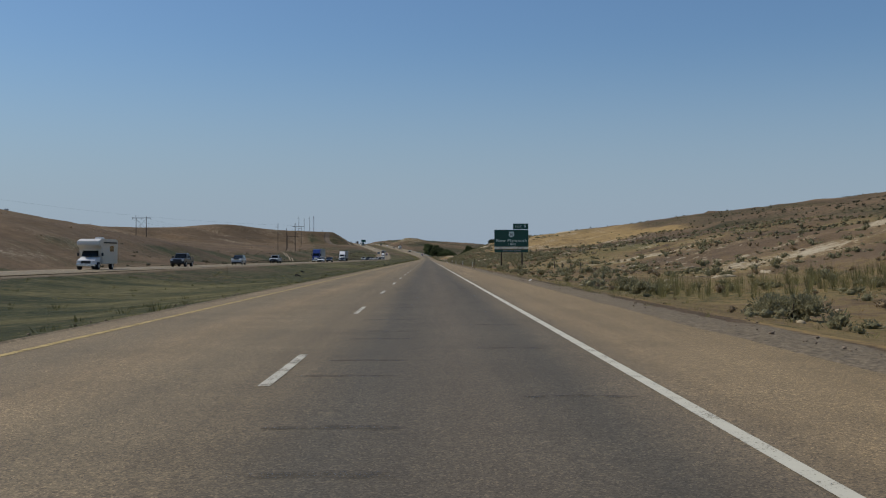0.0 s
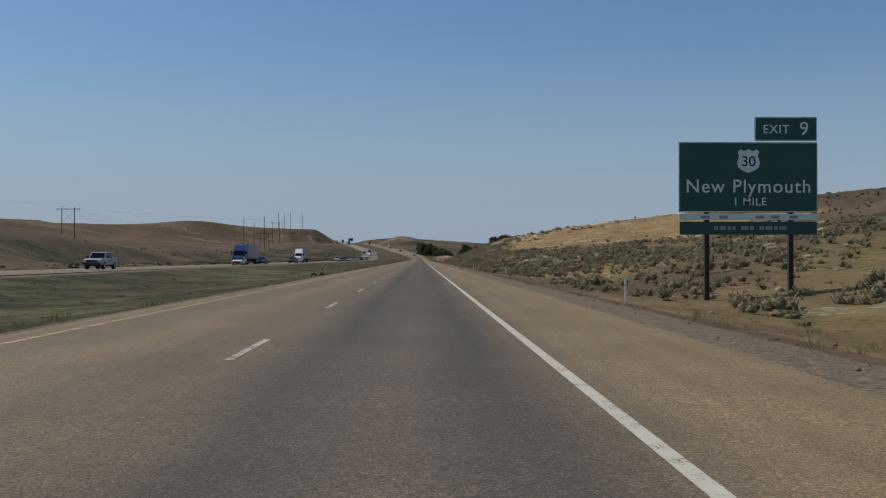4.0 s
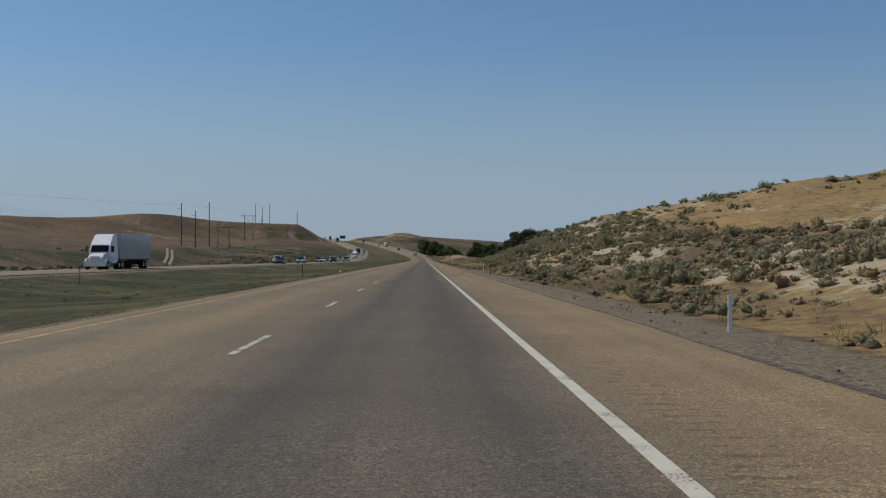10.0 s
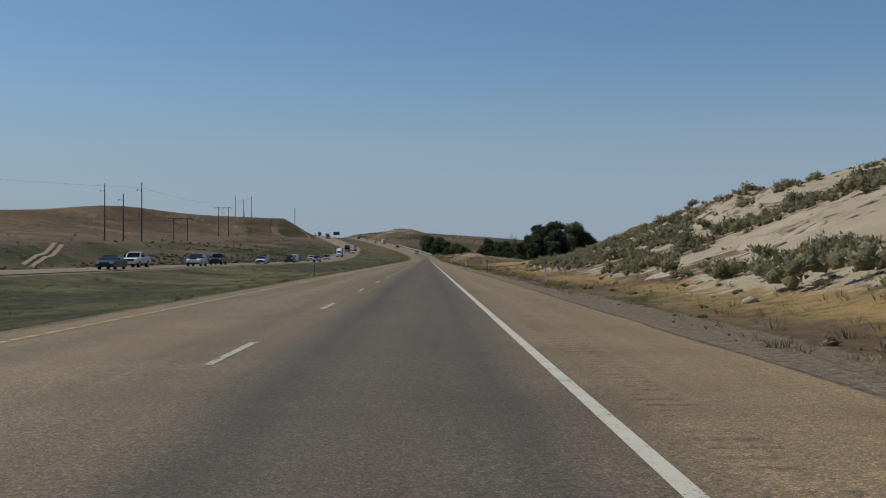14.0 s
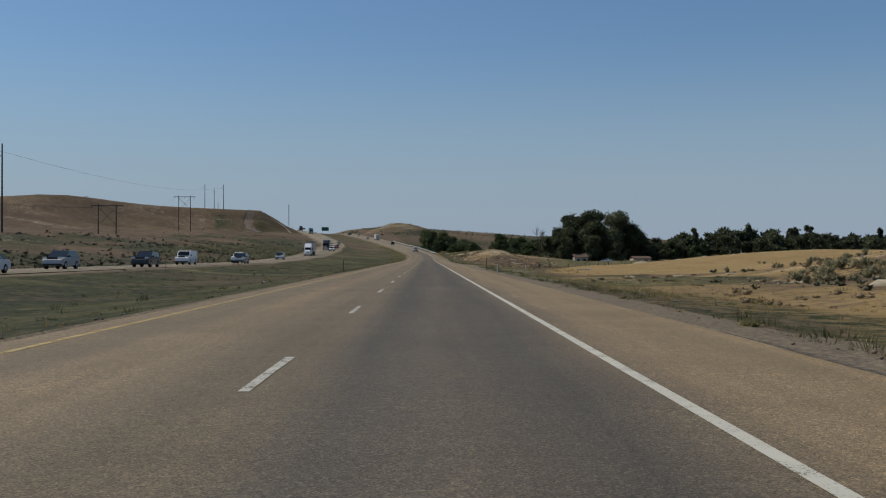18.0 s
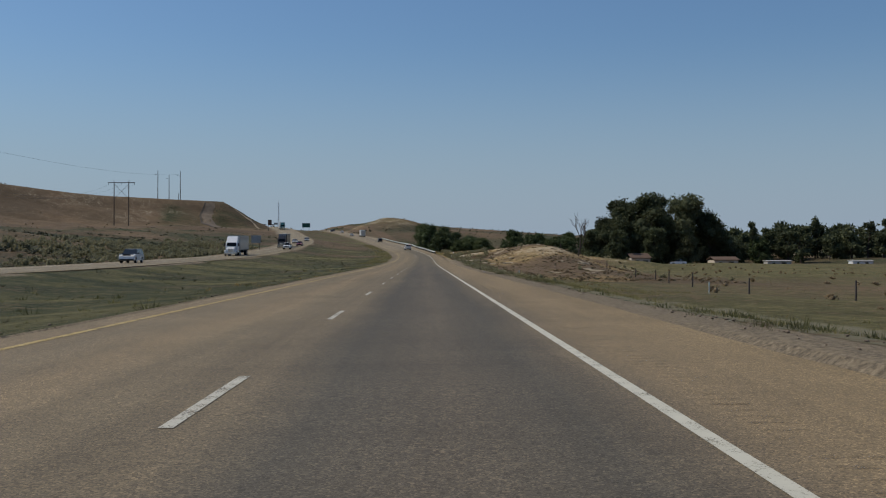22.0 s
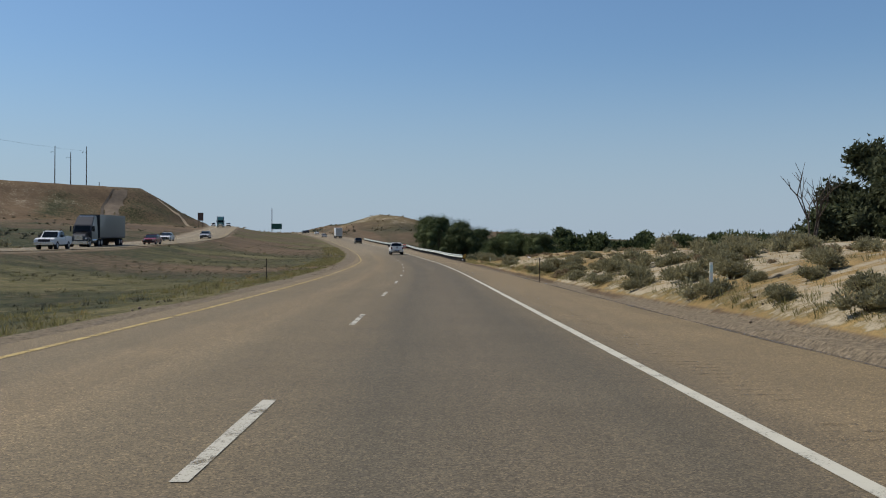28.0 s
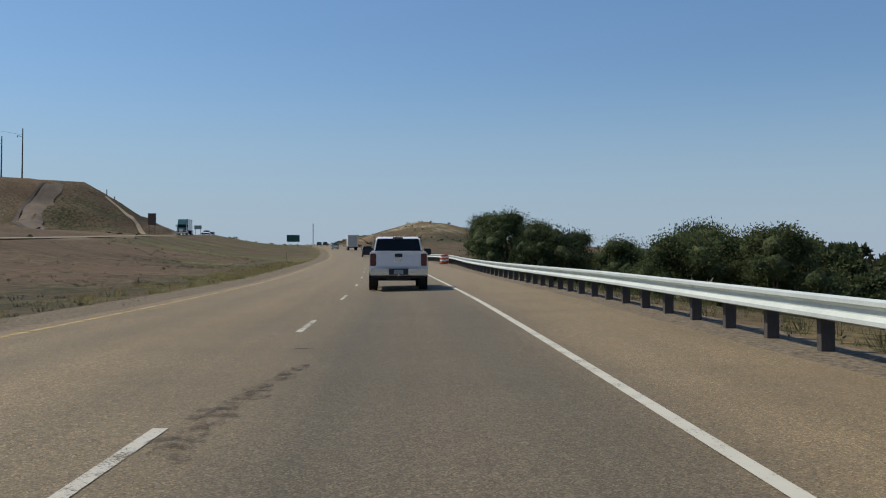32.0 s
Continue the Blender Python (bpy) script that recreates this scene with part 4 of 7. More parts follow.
def pickup(colour, label, m, group="traffic"):
    p = PAINTS[colour]
    v = thing("pickup_truck", label, "pickup truck", m, group)
    narrow = lambda z: 1.0 if z < 1.0 else 1.0 - 0.05 * (z - 1.0)
    part("body", profile([(-2.92, 0.62), (-2.95, 1.36), (-0.9, 1.38), (-0.9, 0.95), (1.0, 0.95), (1.05, 1.2), (2.55, 1.14), (2.92, 1.02), (2.95, 0.55), (2.35, 0.5), (-2.5, 0.5)], 1.0, narrow, 0.05), p, v)
    part("bed_floor", box(-0.82, 0.82, -2.86, -1.0, 1.30, 1.385), M_TRIM, v, "dark open load bed")
    cab = lambda z: 1.0 - 0.24 * max(0.0, z - 1.15)
    part("cab", profile([(-0.98, 0.98), (-0.92, 1.34), (-0.74, 1.82), (-0.4, 1.9), (0.35, 1.9), (0.62, 1.84), (1.22, 1.2), (1.2, 0.98)], 0.95, cab, 0.05), p, v)
    rw = bmesh.new()
    rw.faces.new([rw.verts.new(q) for q in ((-0.82, -0.995, 1.385), (0.82, -0.995, 1.385), (0.745, -0.835, 1.815), (-0.745, -0.835, 1.815))])
    bmesh.ops.solidify(rw, geom=rw.faces[:], thickness=0.02)
    part("rear_window", rw, M_GLASS, v)
    ws = bmesh.new()
    ws.faces.new([ws.verts.new(q) for q in ((0.78, 1.245, 1.24), (-0.78, 1.245, 1.24), (-0.70, 0.70, 1.82), (0.70, 0.70, 1.82))])
    bmesh.ops.solidify(ws, geom=ws.faces[:], thickness=0.02)
    part("windscreen", ws, M_GLASS, v)
    for sx in (-1, 1):
        sw = bmesh.new()
        q = [(sx * 0.965, -0.70, 1.30), (sx * 0.965, 0.92, 1.28), (sx * 0.86, 0.42, 1.80), (sx * 0.86, -0.60, 1.80)]
        sw.faces.new([sw.verts.new(c) for c in (q if sx > 0 else q[::-1])])
        bmesh.ops.solidify(sw, geom=sw.faces[:], thickness=0.02)
        part("side_window", sw, M_GLASS, v)
        part("tail_lamp", box(sx * 0.86 - 0.1, sx * 0.86 + 0.1, -2.98, -2.86, 0.86, 1.28, 0.02), M_LAMP_RED, v, "dark red tail lamp")
        part("headlamp", box(sx * 0.78 - 0.16, sx * 0.78 + 0.16, 2.84, 2.95, 0.82, 1.02, 0.02), M_LAMP_CLEAR, v)
        arm = part("mirror", box(sx * 1.13 - 0.14, sx * 1.13 + 0.14, 0.74, 0.86, 1.24, 1.48, 0.03), M_TRIM, v, "black wing mirror")
        part("mirror_arm", tube((sx * 0.92, 0.8, 1.27), (sx * 1.06, 0.8, 1.32), 0.03), M_TRIM, arm)
        for y in (-1.78, 1.86):
            wheel(v, sx * 0.87, y, 0.42, 0.29)
    gate = part("tailgate", box(-0.76, 0.76, -2.99, -2.93, 0.82, 1.37, 0.02), p, v)
    part("tailgate_handle", box(-0.13, 0.13, -3.01, -2.985, 1.16, 1.28, 0.01), M_BLACK, gate, "black handle recess")
    part("badge", box(-0.13, 0.13, -3.0, -2.985, 1.02, 1.08, 0.01), M_CHROME, gate)
    bumper = part("rear_bumper", box(-0.98, 0.98, -3.09, -2.9, 0.54, 0.76, 0.04), M_CHROME, v, "chrome step bumper")
    part("number_plate", box(-0.16, 0.16, -3.10, -3.085, 0.58, 0.73), M_SIGN_GREY, bumper)
    part("bumper_step", box(-0.33, 0.33, -3.095, -3.05, 0.56, 0.77), M_TRIM, bumper)
    part("front_bumper", box(-0.98, 0.98, 2.86, 3.06, 0.46, 0.74, 0.05), M_CHROME if colour == "white" else M_TRIM, v)
    part("grille", box(-0.6, 0.6, 2.9, 2.97, 0.78, 1.04, 0.02), M_TRIM, v)
    part("brake_lamp", box(-0.18, 0.18, -0.80, -0.72, 1.82, 1.88, 0.01), M_BLACK, v, "dark third brake lamp")
    part("chassis", box(-0.42, 0.42, -2.8, 2.6, 0.36, 0.56), M_TRIM, v)
    # black slab added to keep light out and deepen the shadow below
    part("underside_blocker", box(-0.9, 0.9, -2.85, 2.5, 0.44, 0.52), M_BLACK, v)
    part("axle", tube((-0.85, -1.78, 0.42), (0.85, -1.78, 0.42), 0.09), M_TRIM, v)
    hitch = part("tow_hitch", box(-0.05, 0.05, -3.22, -2.9, 0.42, 0.52), M_TRIM, v)
    part("hitch_ball", tube((0, -3.17, 0.5), (0, -3.17, 0.62), 0.035), M_CHROME, hitch)
    return v


CARS = dict(
    sedan=dict(cat="car", half=0.9, body=[(-2.38, 0.35), (-2.4, 0.82), (-2.2, 0.98), (-1.5, 1.0), (1.0, 0.98), (2.1, 0.78), (2.38, 0.62), (2.4, 0.32), (2.0, 0.24), (-2.0, 0.24)],
               cabin=[(-1.75, 0.96), (-1.05, 1.38), (-0.3, 1.46), (0.35, 1.42), (1.2, 0.95)], roof=(-1.0, 0.3, 1.40, 1.475), wheels=(-1.42, 1.42), r=0.33),
    suv=dict(cat="car", half=0.96, body=[(-2.35, 0.42), (-2.42, 0.9), (-2.36, 1.12), (1.0, 1.12), (2.15, 1.0), (2.38, 0.82), (2.42, 0.42), (2.0, 0.32), (-2.0, 0.32)],
             cabin=[(-2.32, 1.1), (-2.1, 1.62), (-1.8, 1.72), (0.25, 1.72), (1.15, 1.1)], roof=(-2.0, 0.2, 1.66, 1.76), wheels=(-1.45, 1.5), r=0.38),
    van=dict(cat="van", half=0.99, body=[(-2.75, 0.4), (-2.8, 1.0), (-2.76, 1.3), (1.5, 1.3), (2.55, 1.12), (2.78, 0.9), (2.8, 0.42), (2.3, 0.32), (-2.3, 0.32)],
             cabin=[(-2.72, 1.26), (-2.66, 1.9), (-2.5, 2.02), (1.0, 2.02), (1.85, 1.26)], roof=(-2.6, 0.95, 1.93, 2.07), wheels=(-1.75, 1.8), r=0.38))


def car(kind, colour, label, m, group="traffic"):
    k, p = CARS[kind], PAINTS[colour]
    v = thing(kind, label, k["cat"], m, group)
    belt = k["cabin"][0][1]
    part("body", profile(k["body"], k["half"], lambda z: 1.0 - 0.06 * max(0, z - 0.7), 0.05), p, v)
    tp = lambda z: 0.94 - 0.22 * max(0, z - belt)
    if kind == "van":
        part("upper_body", profile(k["cabin"], k["half"], lambda z: 0.97 - 0.1 * max(0, z - belt), 0.05), p, v)
    else:
        part("window_band", profile(k["cabin"], k["half"], tp, 0.03), M_GLASS, v, "dark tinted windows")
        y0, y1, z0, z1 = k["roof"]
        part("roof", box(-k["half"] * 0.76, k["half"] * 0.76, y0, y1, z0, z1, 0.03), p, v)
        for sx in (-1, 1):
            for yy in (k["cabin"][0][0] * 0.42, ):
                part("pillar", tube((sx * k["half"] * 0.93, yy - 0.1, belt), (sx * k["half"] * 0.78, yy, k["roof"][2] + 0.03), 0.04), p, v)
    fy = max(q[0] for q in k["body"])
    by = min(q[0] for q in k["body"])
    h0 = k["body"][-4][1] if kind == "sedan" else k["body"][-5][1]
    if kind == "van":
        ws = bmesh.new()
        ws.faces.new([ws.verts.new(q) for q in ((0.82, 1.83, 1.34), (-0.82, 1.83, 1.34), (-0.76, 1.18, 1.92), (0.76, 1.18, 1.92))])
        bmesh.ops.solidify(ws, geom=ws.faces[:], thickness=-0.03)
        part("windscreen", ws, M_GLASS, v)
    for sx in (-1, 1):
        part("headlamp", box(sx * k["half"] * 0.76 - 0.16, sx * k["half"] * 0.76 + 0.16, fy - 0.16, fy + 0.015, h0 - 0.02, h0 + 0.15, 0.02), M_LAMP_CLEAR, v)
        part("tail_lamp", box(sx * k["half"] * 0.82 - 0.1, sx * k["half"] * 0.82 + 0.1, by - 0.015, by + 0.12, 0.75, 0.95, 0.02), M_LAMP_RED, v)
        part("mirror", box(sx * (k["half"] + 0.05) - 0.1, sx * (k["half"] + 0.05) + 0.1, k["cabin"][-1][0] - 0.5, k["cabin"][-1][0] - 0.4, belt + 0.02, belt + 0.2, 0.02), M_TRIM, v)
        for y in k["wheels"]:
            wheel(v, sx * (k["half"] - 0.1), y, k["r"], 0.22)
    part("grille", box(-0.5, 0.5, fy - 0.1, fy + 0.02, h0 - 0.08, h0 + 0.12, 0.02), M_TRIM, v)
    part("bumper", box(-k["half"] * 0.92, k["half"] * 0.92, fy - 0.12, fy + 0.06, 0.34, 0.52, 0.03), M_TRIM, v)
    return v


def semi(cab_colour, label, m, trailer="silver", group="traffic"):
    p = PAINTS[cab_colour]
    v = thing("semi_truck", label, "lorry", m, group)
    part("hood", profile([(0.2, 0.75), (0.2, 1.9), (1.7, 1.62), (2.05, 1.3), (2.1, 0.6), (1.3, 0.55)], 0.86, lambda z: 1.0 - 0.12 * max(0, z - 1.0), 0.06), p, v)
    part("cab", profile([(-2.3, 0.9), (-2.3, 3.75), (-1.9, 3.95), (-1.1, 3.85), (0.15, 2.75), (0.6, 1.95), (0.6, 0.75), (-1.6, 0.7)], 1.2, lambda z: 1.0 - 0.05 * max(0, z - 1.5), 0.07), p, v)
    ws = bmesh.new()
    ws.faces.new([ws.verts.new(q) for q in ((0.98, 0.63, 1.95), (-0.98, 0.63, 1.95), (-0.92, 0.22, 2.68), (0.92, 0.22, 2.68))])
    bmesh.ops.solidify(ws, geom=ws.faces[:], thickness=-0.03)
    part("windscreen", ws, M_GLASS, v)
    part("grille", box(-0.5, 0.5, 2.02, 2.14, 0.85, 1.45, 0.03), M_CHROME, v)
    part("bumper", box(-1.2, 1.2, 1.9, 2.25, 0.35, 0.72, 0.06), M_CHROME, v)
    for sx in (-1, 1):
        part("headlamp", box(sx * 0.84 - 0.17, sx * 0.84 + 0.17, 1.85, 2.06, 0.95, 1.15, 0.03), M_LAMP_CLEAR, v)
        part("fender", profile([(0.75, 0.5), (0.8, 1.0), (1.1, 1.2), (1.7, 1.2), (2.05, 0.95), (2.1, 0.5)], 0.17, None, 0.04), p, v).location.x = sx * 1.02
        part("mirror", box(sx * 1.42 - 0.09, sx * 1.42 + 0.09, 0.45, 0.56, 1.9, 2.6, 0.03), M_TRIM, v)
        part("fuel_tank", tube((sx * 0.95, -1.5, 0.75), (sx * 0.95, 0.3, 0.75), 0.3, seg=14), M_CHROME, v)
        for y in (1.35, -2.6, -3.8, -12.6, -13.8):
            wheel(v, sx * (1.05 if y > 0 else 0.95), y, 0.5, 0.3 if y > 0 else 0.52)
        part("side_window", box(sx * 1.2 - 0.012, sx * 1.2 + 0.012, -0.75, 0.25, 1.95, 2.6, 0.005), M_GLASS, v)
    part("frame", box(-0.45, 0.45, -4.6, 1.4, 0.75, 1.02), M_TRIM, v)
    t = part("trailer", box(-1.29, 1.29, -15.4, -2.75, 1.2, 4.1, 0.04), PAINTS[trailer], v, "long plain box trailer")
    part("trailer_floor", box(-1.28, 1.28, -15.38, -2.8, 1.05, 1.2), M_TRIM, t)
    part("side_skirt", box(1.22, 1.25, -11.4, -5.2, 0.45, 1.1), PAINTS[trailer], t)
    part("side_panel_mark", box(1.288, 1.297, -13.6, -11.0, 2.2, 3.4), M_SIGN_GREY, t, "grey square mark")
    part("trailer_bogie", box(-0.6, 0.6, -14.5, -12.0, 0.5, 1.06), M_TRIM, t)
    part("rear_guard", box(-1.1, 1.1, -15.4, -15.32, 0.5, 0.62), M_STEEL, t)
    return v


def motorhome(label, m):
    v = thing("motorhome", label, "motorhome", m, "traffic")
    part("hood", profile([(1.3, 0.6), (1.3, 1.45), (2.6, 1.15), (3.2, 0.95), (3.25, 0.5), (1.5, 0.45)], 0.95, None, 0.06), PAINTS["white"], v)
    part("house_body", profile([(-3.6, 0.6), (-3.6, 3.1), (-3.4, 3.2), (1.6, 3.2), (2.5, 2.95), (2.55, 2.55), (1.7, 2.15), (1.5, 0.6)], 1.18, None, 0.07), PAINTS["cream"], v)
    ws = bmesh.new()
    ws.faces.new([ws.verts.new(q) for q in ((0.86, 1.95, 1.4), (-0.86, 1.95, 1.4), (-0.8, 1.62, 2.1), (0.8, 1.62, 2.1))])
    bmesh.ops.solidify(ws, geom=ws.faces[:], thickness=-0.25)
    part("windscreen", ws, M_GLASS, v)
    part("grille", box(-0.5, 0.5, 3.18, 3.28, 0.65, 0.92, 0.02), M_TRIM, v)
    part("bumper", box(-1.0, 1.0, 3.1, 3.35, 0.38, 0.6, 0.04), M_CHROME, v)
    part("awning", box(-1.26, -1.16, -3.2, 1.2, 2.75, 2.9, 0.03), M_TRIM, v)
    part("roof_unit", box(-0.4, 0.4, -1.6, -0.8, 3.18, 3.42, 0.06), PAINTS["white"], v)
    for sx in (-1, 1):
        part("headlamp", box(sx * 0.75 - 0.15, sx * 0.75 + 0.15, 3.12, 3.27, 0.72, 0.9, 0.02), M_LAMP_CLEAR, v)
        part("mirror", box(sx * 1.25 - 0.1, sx * 1.25 + 0.1, 1.75, 1.85, 1.4, 1.75, 0.02), M_TRIM, v)
        part("side_window", box(sx * 1.18 - 0.01, sx * 1.18 + 0.01, -2.2, -0.9, 1.9, 2.5, 0.004), M_GLASS, v)
        for y in (-2.1, 2.35):
            wheel(v, sx * 0.92, y, 0.4, 0.32)
    return v


def box_truck(label, m):
    """Seen from behind, in our lanes far ahead."""
    v = thing("box_truck", label, "lorry", m, "traffic")
    part("cargo_box", box(-1.25, 1.25, -5.0, 2.6, 1.0, 3.9, 0.05), PAINTS["white"], v)
    part("rear_door", box(-1.12, 1.12, -5.03, -4.99, 1.15, 3.75), M_HOUSE_2, v)
    part("cab", profile([(2.7, 0.6), (2.7, 2.6), (3.6, 2.6), (4.2, 1.7), (5.2, 1.4), (5.3, 0.6)], 1.1, None, 0.08), PAINTS["white"], v)
    part("rear_frame", box(-1.2, 1.2, -4.9, 2.6, 0.7, 1.0), M_TRIM, v)
    for sx in (-1, 1):
        part("tail_lamp", box(sx * 1.0 - 0.1, sx * 1.0 + 0.1, -5.02, -4.9, 0.75, 0.9), M_LAMP_RED, v)
        for y in (-3.2, 3.9):
            wheel(v, sx * 0.98, y, 0.48, 0.42)
    return v


# our lane, ahead
pickup("white", "white crew-cab pickup truck with chrome rear bumper, seen from behind", on_road(1018.0, 1.6), "traffic ahead")
car("suv", "black", "black sport-utility car climbing the hill", on_road(1147, 1.6), "traffic ahead")
box_truck("white box truck climbing the hill", on_road(1238, 1.7))
for s, l, c in ((1262, -1.8, "silver"), (1345, 1.8, "white"), (1372, -1.9, "dark"), (1392, 1.7, "black")):
    car("sedan", c, c + " car near the top of the hill", on_road(s, l), "traffic ahead")
# the other way: metres along, metres off the middle
motorhome("white and cream motorhome on the far lanes", on_other(107, -1.9))
pickup("dark", "dark pickup truck on the opposite lanes", on_other(144, -1.8))
car("suv", "silver", "silver sport-utility car on the opposite lanes", on_other(187, -1.8))
pickup("silver", "silver pickup truck on the opposite lanes", on_other(232, -1.8))
car("sedan", "white", "white saloon car on the opposite lanes", on_other(297, 1.8))
semi("blue", "blue semi-trailer truck with a grey box trailer", on_other(318, -1.9), "silver")
car("sedan", "navy", "dark blue car in the inner opposite lane", on_other(323, 1.8))
car("sedan", "black", "black car behind the blue truck", on_other(372, 1.8))
semi("white", "white semi-trailer truck with a grey box trailer", on_other(414, -1.9), "silver")
for y, o, kd, c in ((528, 1.8, "sedan", "dark"), (549, -1.8, "pickup", "white"), (566, 1.8, "suv", "white"), (598, -1.8, "pickup", "dark"), (621, 1.8, "sedan", "white"),
                    (646, -1.8, "suv", "silver"), (662, 1.8, "suv", "black"), (696, -1.8, "van", "white"), (720, 1.8, "suv", "silver"), (738, -1.8, "pickup", "white"),
                    (800, -1.8, "suv", "white"), (1006, 1.9, "sedan", "red"), (1034, -1.8, "sedan", "white"), (1058, 1.8, "sedan", "silver"),
                    (1288, 1.8, "sedan", "white"), (1262, -1.8, "sedan", "white"), (1360, 1.8, "suv", "white"), (1376, -1.8, "pickup", "white")):
    lb = "%s %s on the opposite lanes" % (c, {"sedan": "saloon car", "suv": "sport-utility car", "van": "panel van", "pickup": "pickup truck"}[kd])
    if kd == "pickup":
        pickup(c, lb, on_other(y, o))
    else:
        car(kd, c, lb, on_other(y, o))
semi("white", "white semi-trailer truck rounding the bend", on_other(878, -1.9), "silver")
semi("black", "dark semi-trailer truck on the uphill bend", on_other(985, -1.9), "dark")
pickup("white", "white pickup truck below the bluff", on_other(962, 1.8))
semi("teal", "dark teal semi-trailer truck below the bluff", on_other(1240, -1.9), "silver")

# ---- roadside furniture ----


def guide_sign():
    m = pose(0, 158, 0)
    v = thing("guide_sign", "large green highway exit sign on two steel posts", "road sign", m)
    g = lambda x: ground_at(x, 158)
    x0, x1 = 12.05, 17.4
    for x in (13.15, 16.4):
        part("post", box(x - 0.09, x + 0.09, -0.12, 0.06, g(x) - 0.3, 5.3, 0.01), M_WOOD_POST if x < 0 else M_DARK_POST, v, "brown steel post")
    main = part("main_panel", box(x0, x1, -0.19, -0.13, 2.95, 5.65, 0.02), M_SIGN_GREEN, v)
    part("stripe_panel", box(x0, x1, -0.19, -0.14, 2.66, 2.89, 0.01), M_SIGN_WHITE, v, "white strip with a row of faint dark marks")
    low = part("lower_panel", box(x0 + 0.03, x1 - 0.03, -0.19, -0.13, 2.10, 2.60, 0.01), M_SIGN_GREEN, v)
    tab = part("exit_tab", box(x1 - 2.42, x1 - 0.02, -0.19, -0.13, 5.69, 6.62, 0.02), M_SIGN_GREEN, v)
    for pn, a, b, c, d in ((main, x0, x1, 2.95, 5.65), (tab, x1 - 2.42, x1 - 0.02, 5.69, 6.62)):
        for q in ((a, b, d - 0.045, d - 0.015), (a, b, c + 0.015, c + 0.045), (a + 0.015, a + 0.045, c, d), (b - 0.045, b - 0.015, c, d)):
            part("border", box(q[0] + 0.01, q[1] - 0.01, -0.196, -0.188, q[2], q[3]), M_SIGN_WHITE, pn)

    def letters(body, x, z, size, parent, mat=M_SIGN_WHITE, yy=-0.195):
        ob = part("lettering", text_mesh(body, size, 0.004, 1.12), mat, parent)
        ob.matrix_local = pose(x, yy, z, 90, 0, 0)
        return ob
    letters("New Plymouth", (x0 + x1) / 2, 3.93, 0.72, main)
    letters("1 MILE", (x0 + x1) / 2 + 0.05, 3.35, 0.42, main)
    letters("EXIT", x1 - 1.60, 6.13, 0.46, tab)
    letters("9", x1 - 0.52, 6.15, 0.72, tab)
    sh = bmesh.new()
    pts = [(-0.42, 0.34), (-0.30, 0.44), (-0.15, 0.37), (0, 0.45), (0.15, 0.37), (0.30, 0.44), (0.42, 0.34), (0.36, 0.18), (0.44, -0.06), (0.40, -0.26),
           (0.22, -0.38), (0, -0.47), (-0.22, -0.38), (-0.40, -0.26), (-0.44, -0.06), (-0.36, 0.18)]
    f = sh.faces.new([sh.verts.new((x, 0, z)) for x, z in pts])
    ex = bmesh.ops.extrude_face_region(sh, geom=[f])
    bmesh.ops.translate(sh, vec=(0, 0.008, 0), verts=[q for q in ex["geom"] if isinstance(q, bmesh.types.BMVert)])
    bmesh.ops.recalc_face_normals(sh, faces=sh.faces)
    shield = part("route_shield", sh, M_SIGN_WHITE, main, "white route shield")
    shield.location = (14.73, -0.20, 4.93)
    num = part("lettering", text_mesh("30", 0.56, 0.003), M_BLACK, shield)
    num.matrix_local = pose(0, -0.006, -0.04, 90, 0, 0)
    rr = random.Random(4)
    x = x0 + 1.35
    while x < x1 - 1.3:
        w = rr.uniform(0.1, 0.3)
        part("marking_bar", box(x, x + w, -0.196, -0.188, 2.28, 2.42), M_SIGN_GREY, low)
        x += w + rr.choice((0.06, 0.07, 0.22))
    for x in (12.9, 13.6, 15.0, 15.6, 16.3):
        part("marking_bar", box(x, x + 0.32, -0.196, -0.188, 2.71, 2.83), M_SIGN_GREY, main)


guide_sign()


def white_post(l, s, h=0.86):
    x, y, z, head, grade = at_s(s)
    xx = x + l
    v = thing("delineator_post", "white flexible delineator post in the gravel verge", "delineator", pose(xx, y, ground_at(xx, y) - 0.02), "white delineators")
    part("blade", profile([(-0.015, 0), (0.015, 0), (0.012, h), (-0.012, h)], 0.036, None, 0.008), M_WHITE_POST, v)
    part("reflector", box(-0.034, 0.034, -0.026, -0.014, h - 0.22, h - 0.06), M_SIGN_WHITE, v, "pale reflective patch")
    return v


for s, l in ((149, 8.2), (192, 8.3), (235, 8.2), (273, 8.3), (319, 7.6), (404, 8.4), (478, 8.6), (530, 8.8), (562, 7.6), (633, 7.45), (737, 20.0), (765, 10.5), (879, 7.45), (977, 11.0)):
    white_post(l, s, {765: 0.5, 319: 0.68, 633: 0.62}.get(s, 0.76))


def steel_post(l, s, h=1.12):
    x, y, z, head, grade = at_s(s)
    xx = x + l
    v = thing("marker_post", "thin dark rusty steel marker post beside the road", "post", pose(xx, y, ground_at(xx, y) - 0.02), "steel marker posts")
    bm = box(-0.019, 0.019, -0.006, 0.006, 0, h)
    box(-0.006, 0.006, -0.022, 0.006, 0, h, 0, bm)
    part("channel", bm, M_DARK_POST, v)
    part("marker_head", box(-0.03, 0.03, -0.03, -0.012, h - 0.08, h - 0.01, 0.006), M_DARK_POST, v)


